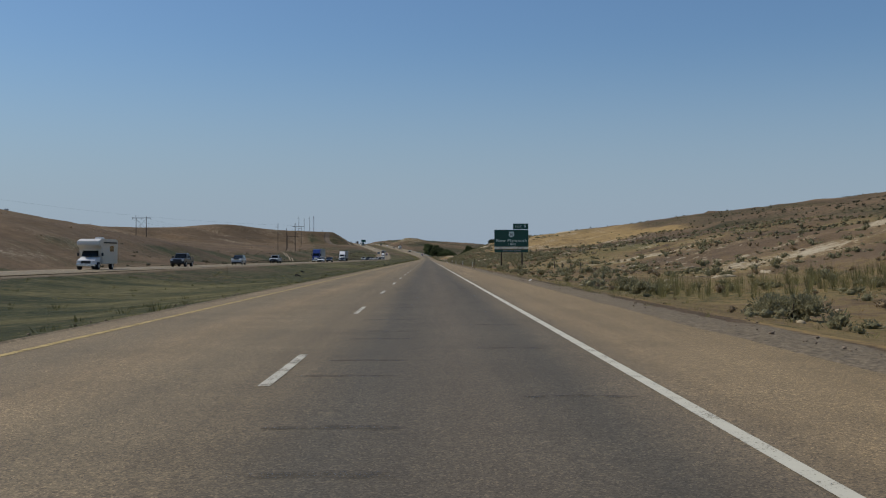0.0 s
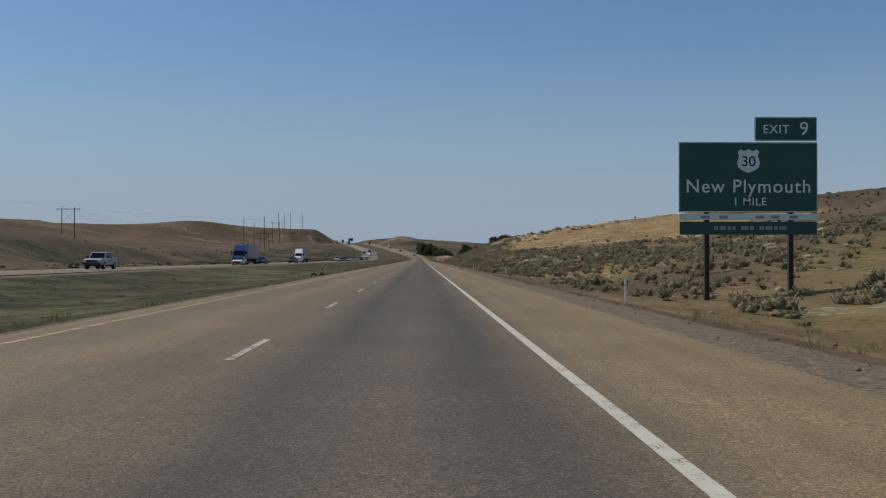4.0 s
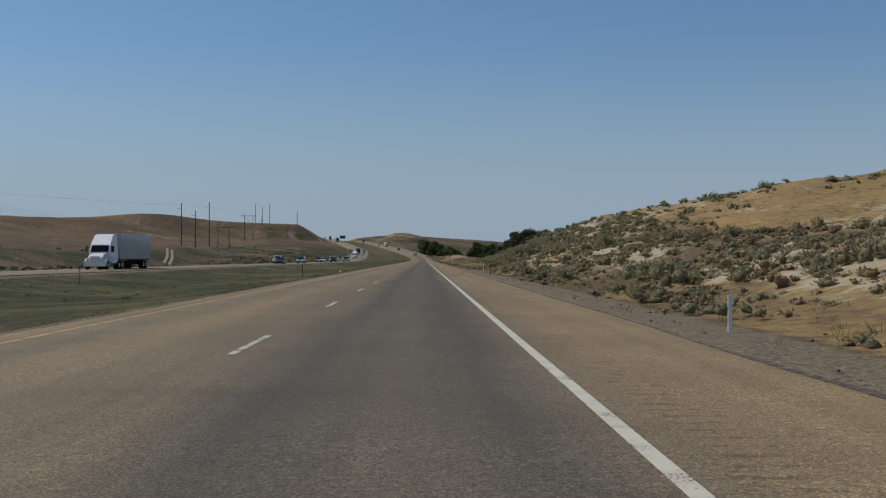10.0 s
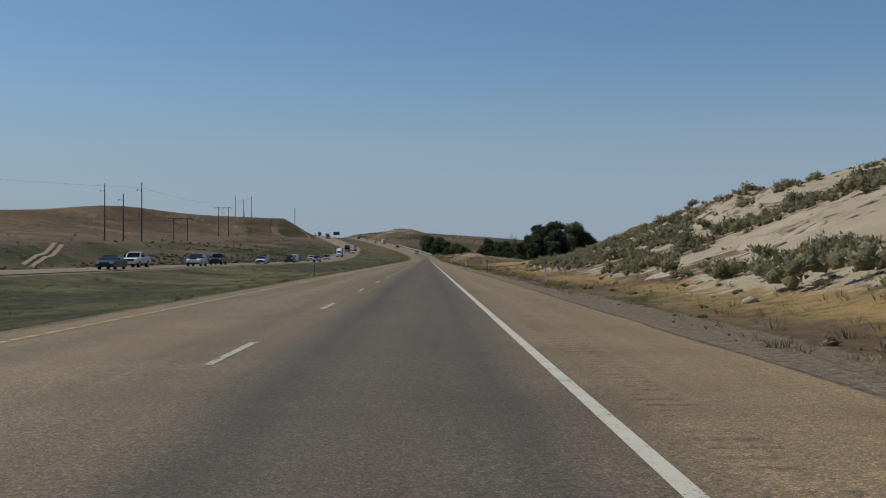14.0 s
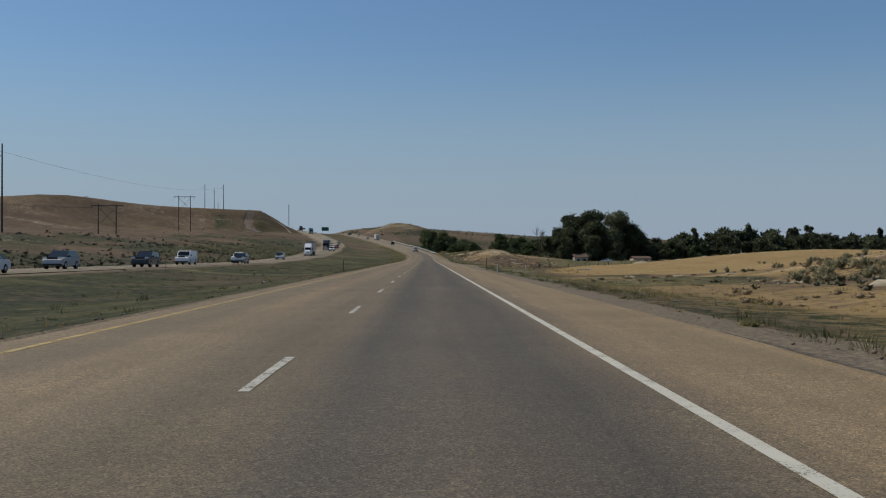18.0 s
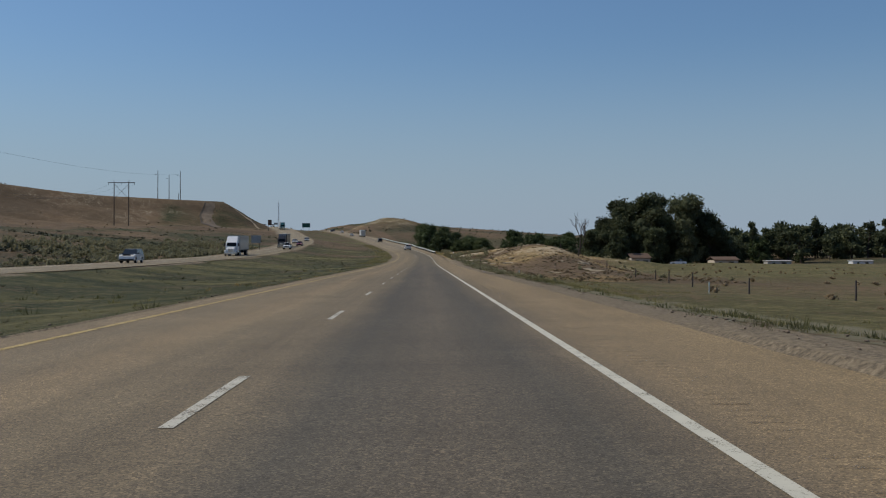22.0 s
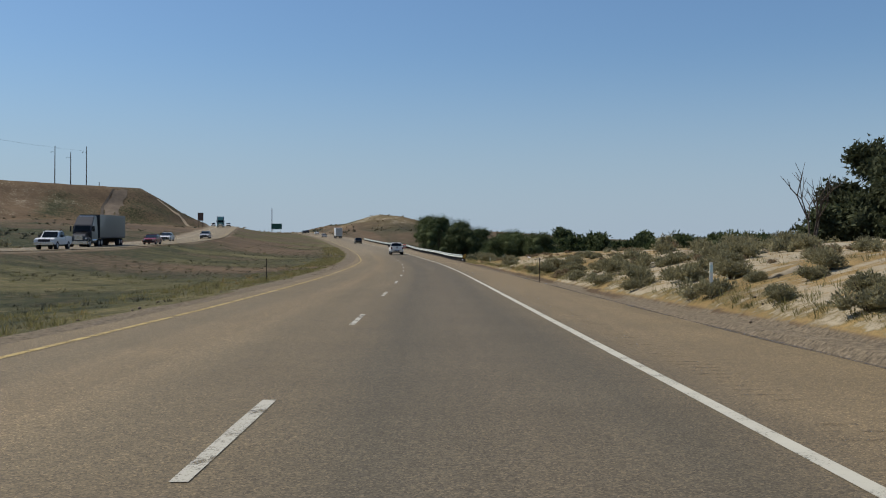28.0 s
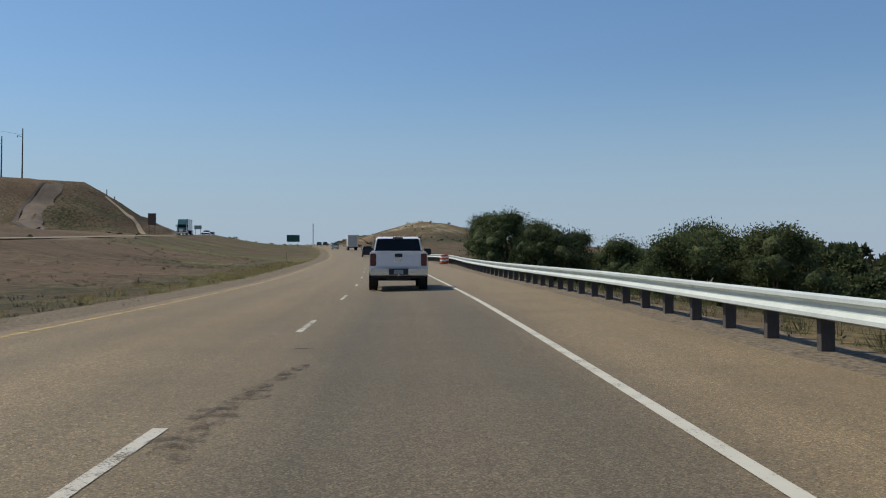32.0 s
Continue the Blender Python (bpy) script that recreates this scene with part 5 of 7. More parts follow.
for s, l in ((116, 7.0), (243, 7.2), (377, 7.3), (508, 7.3), (639, 6.9), (768, 7.1), (901, 6.25), (121, -6.0), (246, -5.9), (370, -5.9), (498, -5.8), (640, -5.9), (768, -5.9), (906, -6.3), (986, -8.5), (1098, -9.0), (112, -20.6), (374, -22.2), (650, -24.4)):
    steel_post(l, s)


def guardrail():
    S0, S1 = 968.75, 1190.0
    rail_l = lambda q: 6.86 + 0.2 * max(0.0, 1 - (q - S0) / 8) + 0.75 * math.exp(-((q - 1071) / 16) ** 2)   # flares away at its end and behind the barrels
    v = thing("guardrail", "galvanised W-beam guardrail on dark wooden posts along the embankment", "guardrail")
    # W-shaped section: offset towards the road, and height
    sec = [(0.0, 0.39), (0.08, 0.415), (0.08, 0.465), (0.005, 0.515), (0.005, 0.585), (0.08, 0.635), (0.08, 0.685), (0.0, 0.71)]
    sec = sec + [(o - 0.007, h) for o, h in sec[::-1]]
    s = S0
    k = 0
    while s < S1:
        e = min(s + 3.81, S1)
        bm = bmesh.new()
        ring = []
        for q in (s, e + 0.05):
            x, y, z, head, grade = at_s(q)
            c, sn = math.cos(head), math.sin(head)
            ring.append([bm.verts.new((x + (rail_l(q) - o) * c, y + (rail_l(q) - o) * sn, z + h + float(tilt(rail_l(q), y)))) for o, h in sec])
        n = len(sec)
        for i in range(n):
            j = (i + 1) % n
            bm.faces.new((ring[0][i], ring[0][j], ring[1][j], ring[1][i]))
        bmesh.ops.recalc_face_normals(bm, faces=bm.faces)
        part("rail", bm, M_RAIL, v)
        s = e
    me = None
    s = S0 + 1.9
    while s < S1:
        x, y, z, head, grade = at_s(s)
        if me is None:
            bm = box(-0.09, 0.09, -0.075, 0.075, -0.6, 0.70, 0.006)
            box(-0.17, -0.09, -0.075, 0.075, 0.38, 0.70, 0.0, bm)
            me = bpy.data.meshes.new("post")
            bm.to_mesh(me)
            bm.free()
            me.materials.append(M_WOOD_POST)
        p = new("post", me)
        p.parent = v
        p.matrix_local = pose(x + (rail_l(s) + 0.18) * math.cos(head), y + (rail_l(s) + 0.18) * math.sin(head), z + float(tilt(rail_l(s), y)), 0, 0, math.degrees(head))
        s += 1.905
    x, y, z, head, grade = at_s(S0 - 0.1)
    ex, ey = x + (rail_l(S0) + 0.12), y
    end = part("end_post", box(-0.12, 0.12, -0.11, 0.11, -0.5, 0.62, 0.02), M_WOOD_POST, v, "squat grey end post")
    end.location = (ex, ey, z)
    plate = part("hazard_plate", box(-0.18, 0.18, -0.17, -0.13, 0.32, 0.82, 0.005), M_BLACK, v, "black and yellow diagonal striped marker")
    plate.location = (ex - 0.02, ey, z)
    for i in range(-1, 2):
        bm = bmesh.new()
        z0 = 0.26 + i * 0.22
        pts = [(0.17, z0 + 0.26), (0.17, z0 + 0.37), (-0.17, z0 + 0.11), (-0.17, z0)]
        pts = [(px, min(max(pz, 0.33), 0.81)) for px, pz in pts]
        bm.faces.new([bm.verts.new((px, -0.18, pz)) for px, pz in pts])
        bmesh.ops.remove_doubles(bm, verts=bm.verts[:], dist=0.001)
        bmesh.ops.recalc_face_normals(bm, faces=bm.faces[:])
        bm.normal_update()
        bmesh.ops.solidify(bm, geom=bm.faces[:], thickness=0.004)
        part("stripe", bm, M_YELLOW, plate)
    part("strut", box(ex - 0.16, ex - 0.04, ey + 0.1, ey + 2.3, z + 0.12, z + 0.26), M_STEEL, v)


guardrail()


def cone(s, l):
    m = on_road(s, l)
    v = thing("traffic_barrel", "orange and white work-zone barrel beside the guardrail", "traffic barrel", m, "work-zone barrels")
    part("base", tube((0, 0, 0), (0, 0, 0.06), 0.33, seg=14), M_TYRE, v)
    for i, (z0, z1) in enumerate(((0.06, 0.24), (0.24, 0.38), (0.38, 0.52), (0.52, 0.64), (0.64, 0.78))):
        r0, r1 = 0.28 - 0.08 * z0, 0.28 - 0.08 * z1
        part("band", tube((0, 0, z0), (0, 0, z1), r0, r1, 14), M_ORANGE if i % 2 == 0 else M_SIGN_WHITE, v)


cone(1068, 6.75)
cone(1070, 7.15)
v = thing("crash_cushion_nose", "yellow plastic nose by the guardrail", "barrier", on_road(1072, 7.3))
part("nose", profile([(-0.4, 0), (-0.45, 0.5), (-0.25, 0.74), (0.5, 0.74), (0.5, 0)], 0.22, None, 0.07), M_YELLOW, v)


def two_post_sign(name, label, x, y, w, h0, h1, mat, turn=0.0, group=""):
    z = ground_at(x, y)
    v = thing(name, label, "road sign", pose(x, y, z, 0, 0, turn), group)
    for sx in (-0.35, 0.35):
        part("post", tube((sx * w, 0, -0.4), (sx * w, 0, h1 - 0.1), 0.06, seg=6), M_DARK_POST, v)
    part("panel", box(-w / 2, w / 2, -0.09, -0.06, h0, h1, 0.01), mat, v)
    return v


two_post_sign("road_sign", "back of a grey sign on two posts beyond the opposite lanes", -44.5, 952, 2.6, 2.0, 4.1, M_SIGN_GREY)
two_post_sign("road_sign", "dark sign on posts at the foot of the bluff", -84, 1236, 2.1, 2.6, 5.6, M_SIGN_BROWN)
two_post_sign("guide_sign", "green highway sign near the top of the hill", -92, 1478, 6.4, 3.2, 6.6, M_SIGN_GREEN)
two_post_sign("road_sign", "small blue-grey sign beyond the bluff", -90, 1300, 2.4, 2.0, 3.2, M_SIGN_GREY)

# ---- power lines ----


def pole(x, y, top, label="tall weathered wooden power pole on the slope", arm=False):
    z = ground_at(x, y)
    v = thing("power_pole", label, "utility pole", pose(x, y, z), "power poles")
    part("shaft", tube((0, 0, -0.5), (0, 0, top - z), 0.27, 0.17, 8), M_POLE, v)
    if arm:
        part("insulator_arm", tube((0, 0, (top - z) * 0.86), (-1.6, -0.3, (top - z) * 0.88), 0.07, 0.05, 6), M_POLE, v)
        part("insulator", tube((-1.6, -0.3, (top - z) * 0.85), (-1.6, -0.3, (top - z) * 0.88), 0.12, 0.12, 6), M_GLASS, v)
    return v


def h_frame(x, y, top, gap):
    z = min(ground_at(x - gap / 2, y), ground_at(x + gap / 2, y))
    h = top - z
    v = thing("h_frame_pylon", "wooden H-frame power pylon with cross bracing", "pylon", pose(x, y, z), "power pylons")
    for sx in (-1, 1):
        part("leg", tube((sx * gap / 2, 0, -0.5), (sx * gap / 2, 0, h), 0.27, 0.19, 8), M_POLE, v)
        part("horn", tube((sx * gap / 2, 0, h), (sx * (gap / 2 + 0.4), 0, h + 0.9), 0.06, 0.04, 6), M_POLE, v)
    part("crossarm", box(-gap * 0.92, gap * 0.92, -0.14, 0.14, h - 0.75, h - 0.4), M_POLE, v)
    for sx in (-1, 1):
        part("brace", tube((sx * gap / 2, 0.1, h - 1.2), (-sx * gap / 2, 0.1, h - 1.2 - gap), 0.08, 0.08, 6), M_POLE, v)
    for q in (-0.88, 0, 0.88):
        part("insulator", tube((q * gap, 0, h - 1.7), (q * gap, 0, h - 0.75), 0.09, 0.09, 6), M_GLASS, v)
    return v


for x, top in ((-103, 29.0), (-109.8, 24.8), (-116.6, 28.6)):
    pole(x, 799, top, arm=True)
for x, top in ((-151, 55.2), (-158, 52.6), (-165, 55.4)):
    pole(x, 1308, top, "tall wooden power pole on the bluff", arm=True)
for x, y, h in ((-335, 1760, 26), (-443, 1820, 26), (-545, 1900, 26), (-172, 1390, 11), (-139, 1352, 9), (-128, 1330, 7)):
    pole(x, y, ground_at(x, y) + h, "distant wooden power pole on the plateau")
h_frame(-183, 653, 27.7, 6.6)
h_frame(-127.4, 958, 22.2, 7.2)
h_frame(-149.5, 1180, 38.9, 7.3)


def wire(pts, name="power_line"):
    cu = bpy.data.curves.new(name, "CURVE")
    cu.dimensions, cu.bevel_depth, cu.bevel_resolution = "3D", 0.025, 1
    for a, b in zip(pts, pts[1:]):
        sp = cu.splines.new("POLY")
        sp.points.add(12)
        for i in range(13):
            t = i / 12
            p = Vector(a).lerp(Vector(b), t)
            sp.points[i].co = (p.x, p.y, p.z - 4 * t * (1 - t) * 5.0, 1)
    cu.materials.append(M_WIRE)
    return tagged(new(name, cu), "thin sagging power line between the poles", "cable", "power lines")


for o in (-6.2, 0, 6.2):
    wire([(-183 + o, 653, 26.2), (-127.4 + o, 958, 20.8), (-149.5 + o, 1180, 37.3)])
wire([(-330, 640, 48), (-103, 799, 27), (-151, 1308, 53)])


def lattice_tower(x, y, top):
    z = ground_at(x, y)
    h = top - z
    v = thing("radio_tower", "distant lattice radio tower behind the hill", "tower", pose(x, y, z))
    for sx, sy in ((-1, -1), (1, -1), (0, 1)):
        part("leg", tube((sx * 2.2, sy * 2.2, -1), (sx * 0.9, sy * 0.9, h), 0.32, 0.25, 6), M_STEEL, v)
    n = 16
    for i in range(n):
        z0, z1 = h * i / n, h * (i + 1) / n
        w0, w1 = 2.2 - 1.3 * i / n, 2.2 - 1.3 * (i + 1) / n
        bm = tube((-w0, -w0, z0), (w1, -w1, z1), 0.16, 0.16, 5)
        tube((w0, -w0, z0), (0, w1, z1), 0.16, 0.16, 5, bm)
        tube((0, w0, z0), (-w1, -w1, z1), 0.16, 0.16, 5, bm)
        part("brace", bm, M_STEEL, v)
    part("antenna", tube((0, 0, h), (0, 0, h + 5), 0.25, 0.1, 6), M_STEEL, v)


lattice_tower(-350, 3120, 132)


def windmill(x, y):
    z = ground_at(x, y)
    v = thing("windmill", "small water-pump windmill on the far ridge", "windmill", pose(x, y, z))
    h = 11.0
    for sx, sy in ((-1, -1), (1, -1), (1, 1), (-1, 1)):
        part("leg", tube((sx * 1.5, sy * 1.5, -0.3), (sx * 0.2, sy * 0.2, h), 0.14, 0.1, 6), M_STEEL, v)
    for i in range(10):
        a = i * math.tau / 10
        bm = bmesh.new()
        c = [(math.cos(a + da) * r, -0.5, h + 0.6 + math.sin(a + da) * r) for da, r in ((-0.1, 0.7), (0.1, 0.7), (0.22, 2.1), (-0.22, 2.1))]
        bm.faces.new([bm.verts.new(q) for q in c])
        bmesh.ops.solidify(bm, geom=bm.faces[:], thickness=0.06)
        part("blade", bm, M_STEEL, v)
    part("tail_vane", box(-0.05, 0.05, 0.6, 2.6, h + 0.2, h + 1.1), M_STEEL, v)
    part("hub", tube((0, -0.6, h + 0.6), (0, 0.8, h + 0.6), 0.2, 0.2, 8), M_STEEL, v)


windmill(305, 1083)
v = thing("works_stack", "distant industrial stack and tower on the plateau", "industrial stack", pose(-700, 1690, ground_at(-700, 1690)))
part("stack", tube((0, 0, -2), (0, 0, 52), 4.2, 3.6, 14), M_HOUSE_2, v)
part("tower_block", box(-14, -6, -5, 5, -2, 30, 0.3), M_HOUSE_2, v)
part("hopper", box(7, 13, -4, 4, -2, 24, 0.3), M_HOUSE_2, v)

# ---- farmstead ----


def shed(name, label, x, y, w, d, h, roof, wall_mat, turn=0.0):
    z = ground_at(x, y)
    v = thing(name, label, "building", pose(x, y, z, 0, 0, turn))
    part("walls", box(-w / 2, w / 2, -d / 2, d / 2, -0.4, h, 0.02), wall_mat, v)
    bm = bmesh.new()
    pts = [(-d / 2 - 0.35, h - 0.05), (0, h + roof), (d / 2 + 0.35, h - 0.05), (d / 2 + 0.35, h + 0.1), (0, h + roof + 0.16), (-d / 2 - 0.35, h + 0.1)]
    a = [bm.verts.new((-w / 2 - 0.3, q[0], q[1])) for q in pts]
    b = [bm.verts.new((w / 2 + 0.3, q[0], q[1])) for q in pts]
    bm.faces.new(a)
    bm.faces.new(b[::-1])
    for i in range(6):
        j = (i + 1) % 6
        bm.faces.new((a[j], a[i], b[i], b[j]))
    bmesh.ops.recalc_face_normals(bm, faces=bm.faces)
    part("roof", bm, M_ROOF if roof > 0.4 else M_HOUSE_2, v)
    win = part("window", box(-w * 0.3, -w * 0.3 + 1.0, -d / 2 - 0.03, -d / 2, h * 0.4, h * 0.78), M_GLASS, v)
    part("window_frame", box(-w * 0.3 - 0.06, -w * 0.3 + 1.06, -d / 2 - 0.02, -d / 2, h * 0.4 - 0.06, h * 0.78 + 0.06), M_SIGN_WHITE, win)
    # no opening is cut: a black panel stands for the doorway's shaded inside
    part("door", box(w * 0.1, w * 0.1 + 1.6, -d / 2 - 0.04, -d / 2, 0, min(2.1, h * 0.8)), M_BLACK, v, "black panel painted for the shade inside an open doorway")
    return v


shed("farm_shed", "small cream shed with a brown roof at the field edge", 92.4, 977, 7.6, 5, 2.3, 0.9, M_HOUSE, 8)
shed("storage_shed", "low pale metal storage building in the field", 121, 1011, 8.2, 3.5, 2.4, 0.12, M_HOUSE_2, 4)
shed("mobile_home", "white mobile home far across the field", 197, 1120, 10, 3.6, 2.7, 0.15, PAINTS["white"], 10)
shed("mobile_home", "white trailer parked far across the field", 226, 1124, 6, 3, 2.7, 0.15, PAINTS["white"], -6)
shed("farm_house", "pale farmhouse half hidden by the grove", 66, 975, 6, 5, 2.8, 1.3, M_HOUSE, 12)
car("sedan", "white", "white car parked beside the grove", pose(76, 966, ground_at(76, 966), 0, 0, 80), "parked cars")

# ---- plants ----


def rot_z(v, a):
    c, s = np.cos(a), np.sin(a)
    return np.stack([v[..., 0] * c - v[..., 1] * s, v[..., 0] * s + v[..., 1] * c, v[..., 2]], -1)


def leaf_sprays(p, out, size, rng, stretch=1.6):
    """A small three-cornered leaf spray at each point, its tip along out."""
    n = len(p)
    out = out / np.maximum(np.linalg.norm(out, axis=1, keepdims=True), 1e-6)
    r = rng.normal(size=(n, 3))
    side = np.cross(out, r)
    side /= np.maximum(np.linalg.norm(side, axis=1, keepdims=True), 1e-6)
    sz = size * rng.uniform(0.6, 1.3, (n, 1))
    a = p - side * sz * 0.5 - out * sz * stretch * 0.35
    c = p + side * sz * 0.5 - out * sz * stretch * rng.uniform(0.0, 0.4, (n, 1))
    b = p + out * sz * stretch * 0.65 - side * sz * rng.uniform(-0.2, 0.2, (n, 1))
    v = np.stack([a, c, b], 1).reshape(-1, 3)
    f = np.arange(3 * n).reshape(n, 3)
    return v, f


def lump(c, r, seed, n=6, m=3, squash=0.8):
    """A closed-in lumpy dome of twigs and leaf mass."""
    rng = np.random.RandomState(seed)
    th = np.linspace(0, math.tau, n + 1)[:-1]
    ph = np.linspace(-0.9, 1.2, m + 1)
    k = rng.uniform(0.78, 1.18, (m + 1, n))
    pt, tt = np.meshgrid(ph, th, indexing="ij")
    rr_ = r * k
    v = np.stack([c[0] + rr_ * np.cos(pt) * np.cos(tt), c[1] + rr_ * np.cos(pt) * np.sin(tt), c[2] + rr_ * np.sin(pt) * squash], -1)
    i = np.arange((m + 1) * n).reshape(m + 1, n)
    q = np.stack([i[:-1], np.roll(i, -1, 1)[:-1], np.roll(i, -1, 1)[1:], i[1:]], -1).reshape(-1, 4)
    f = np.concatenate([q[:, [0, 1, 2]], q[:, [0, 2, 3]]])
    return v.reshape(-1, 3), f


def bush_shape(n, leaf, seed, domes=3, grid=(6, 3), stretch=2.2, core=0.78):
    """A rounded shrub about 1 m wide and 0.8 m high: lumpy leaf masses with twigs standing out of them."""
    rng = np.random.RandomState(seed)
    heads = rng.normal(size=(domes, 3)) * (0.22, 0.22, 0.05) + (0, 0, 0.25)
    radii = rng.uniform(0.2, 0.34, domes)
    vs, fs, base = [], [], 0
    for k in range(domes):
        v, f = lump(heads[k], radii[k] * core, seed * 7 + k, *grid)
        vs.append(v)
        fs.append(f + base)
        base += len(v)
    pick = rng.randint(0, domes, n)
    d = rng.normal(size=(n, 3))
    d /= np.linalg.norm(d, axis=1, keepdims=True)
    d[:, 2] = np.abs(d[:, 2]) * 1.1 - 0.25
    p = heads[pick] + d * (radii[pick] * rng.uniform(core * 0.85, 1.25, n))[:, None]
    p[:, 2] = np.maximum(p[:, 2], 0.03)
    v, f = leaf_sprays(p, d + rng.normal(size=(n, 3)) * 0.4 + (0, 0, 0.55), leaf, rng, stretch)
    return np.concatenate(vs + [v]), np.concatenate(fs + [f + base])


def tuft_shape(n, seed, h=0.5, lean=0.35, root_r=0.12, w=0.009):
    """Grass blades in a tuft: narrow quads from one root."""
    rng = np.random.RandomState(seed)
    a = rng.uniform(0, math.tau, n)
    root = np.stack([np.cos(a) * rng.uniform(0, root_r, n), np.sin(a) * rng.uniform(0, root_r, n), np.zeros(n)], 1)
    tip = root + np.stack([np.cos(a) * lean * rng.uniform(0.2, 1.2, n) * h, np.sin(a) * lean * rng.uniform(0.2, 1.2, n) * h, h * rng.uniform(0.55, 1.1, n)], 1)
    side = np.stack([-np.sin(a), np.cos(a), np.zeros(n)], 1) * w
    v = np.stack([root - side, root + side, tip], 1).reshape(-1, 3)
    return v, np.arange(3 * n).reshape(n, 3)


def scatter(name, label, cat, shapes, xy, scale, mat, squash=(0.75, 1.15), sink=0.06):
    """Many plants as one mesh of kind stuff."""
    rng = np.random.RandomState(len(xy))
    z = surface_height(xy[:, 0], xy[:, 1]) - sink
    which = rng.randint(0, len(shapes), len(xy))
    vs, fs, base = [], [], 0
    for k, (sv, sf) in enumerate(shapes):
        idx = np.where(which == k)[0]
        if not len(idx):
            continue
        m = len(idx)
        a = rng.uniform(0, math.tau, m)[:, None]
        v = rot_z(np.broadcast_to(sv, (m, *sv.shape)), np.broadcast_to(a, (m, len(sv))))
        sc = scale[idx][:, None]
        sq = rng.uniform(*squash, m)[:, None]
        v = np.stack([v[..., 0] * sc + xy[idx, 0][:, None], v[..., 1] * sc + xy[idx, 1][:, None], v[..., 2] * sc * sq + z[idx][:, None]], -1)
        f = sf[None] + (np.arange(m) * len(sv))[:, None, None] + base
        vs.append(v.reshape(-1, 3))
        fs.append(f.reshape(-1, sf.shape[1]))
        base += m * len(sv)
    ob = new(name, raw_mesh(name, np.concatenate(vs), np.concatenate(fs), mat, True))
    return tagged(ob, label, cat, kind="stuff")


def sow(n, y0, y1, l0, l1, seed, keep=None, base="ours", power=1.0):
    """Random places between two offsets from a carriageway, thinned by keep(x, y, l)."""
    rng = np.random.RandomState(seed)
    y = rng.uniform(y0, y1, n)
    l = l0 + (l1 - l0) * rng.rand(n) ** power
    x = (road_x(y) if base == "ours" else opp_x(y)) + l
    if keep is not None:
        ok = rng.rand(n) < keep(x, y, l)
        x, y, l = x[ok], y[ok], l[ok]
    if base == "ours" and l0 > 6:
        x = x - foot_shift(l - 1.0, y)
    return np.stack([x, y], 1)


def sizes(n, lo, hi, seed, power=1.6):
    return lo + (hi - lo) * np.random.RandomState(seed).rand(n) ** power


NEAR_BUSH = [bush_shape(108, 0.058, s, 3, (5, 2), 2.0, 0.64) for s in range(6)]
MID_BUSH = [bush_shape(40, 0.088, s + 20, 2, (4, 2), 1.8, 0.72) for s in range(5)]
CLOSE_BUSH = [bush_shape(620, 0.042, s + 80, 4, (6, 2), 2.2, 0.55) for s in range(5)]
FAR_BUSH = [bush_shape(13, 0.17, s + 40, 1, (5, 2), 1.6) for s in range(4)]
TUFT = [tuft_shape(14, s, 0.27, 0.9) for s in range(5)]
LOW = [tuft_shape(12, s + 30, 0.2, 1.1) for s in range(4)]
TALL = [tuft_shape(16, s + 60, 0.8, 0.35) for s in range(4)]
CLUMP = [tuft_shape(28, s + 90, 0.34, 0.85, 0.36, 0.017) for s in range(6)]
patchy = lambda cell, seed, lo, hi: (lambda x, y, l: np.clip(lo + (hi - lo) * (0.5 + 0.75 * value_noise(x, y, cell, seed)), 0, 1))


def add(name, label, cat, shapes, xy, lo, hi, mat, seed=1, **kw):
    return scatter(name, label, cat, shapes, xy, sizes(len(xy), lo, hi, seed), mat, **kw)


def not_gold(x, y, l):
    g = np.clip((l - np.interp(y, (320, 350, 390, 420, 450), (27, 23, 22.5, 25, 27))) / 5, 0, 1) * np.clip((92 - l) / 10, 0, 1) * np.clip((495 - y) / 30, 0, 1) * np.clip((y - 280) / 60, 0, 1)
    return 1 - 0.96 * g


clumpy = lambda x, y: np.clip(0.5 + 2.4 * value_noise(x, y, 8.5, 252), 0.0, 1)   # shrubs in clumps, bare pale ground between
foot = lambda y: np.interp(y, (-80, 200, 300, 380, 440, 480, 520, 600, 640), (11.5, 10.5, 9.4, 9.6, 12.0, 12.3, 13.4, 20, 36))
bank_keep = lambda x, y, l: np.where((y > 440) & (y < 600), clumpy(x, y), np.clip(0.15 + 0.95 * (0.5 + 0.8 * value_noise(x, y, 9, 31)), 0, 1)) * (l > foot(y)) * not_gold(x, y, l) * np.interp(y, (-60, 150, 200, 300, 330, 385, 410, 600, 650), (0.3, 0.35, 1.1, 0.8, 0.5, 0.6, 1.5, 1.6, 0.4))
add("sagebrush_bank", "grey-green sagebrush over the sandy cut bank", "shrubs", NEAR_BUSH, sow(4400, -50, 650, 9.5, 30, 1, bank_keep), 0.45, 1.75, M_SAGE)
add("sagebrush_cut", "large grey-green sagebrush over the pale cut bank", "shrubs", NEAR_BUSH, sow(2300, 405, 620, 12, 62, 251, lambda x, y, l: clumpy(x, y) * (l > foot(y) + 0.8)), 0.7, 1.9, M_SAGE)
cover_keep = lambda x, y, l: np.clip(0.35 + 0.9 * value_noise(x, y, 7, 301), 0, 1) * (l > foot(y) - 0.6) * not_gold(x, y, l)
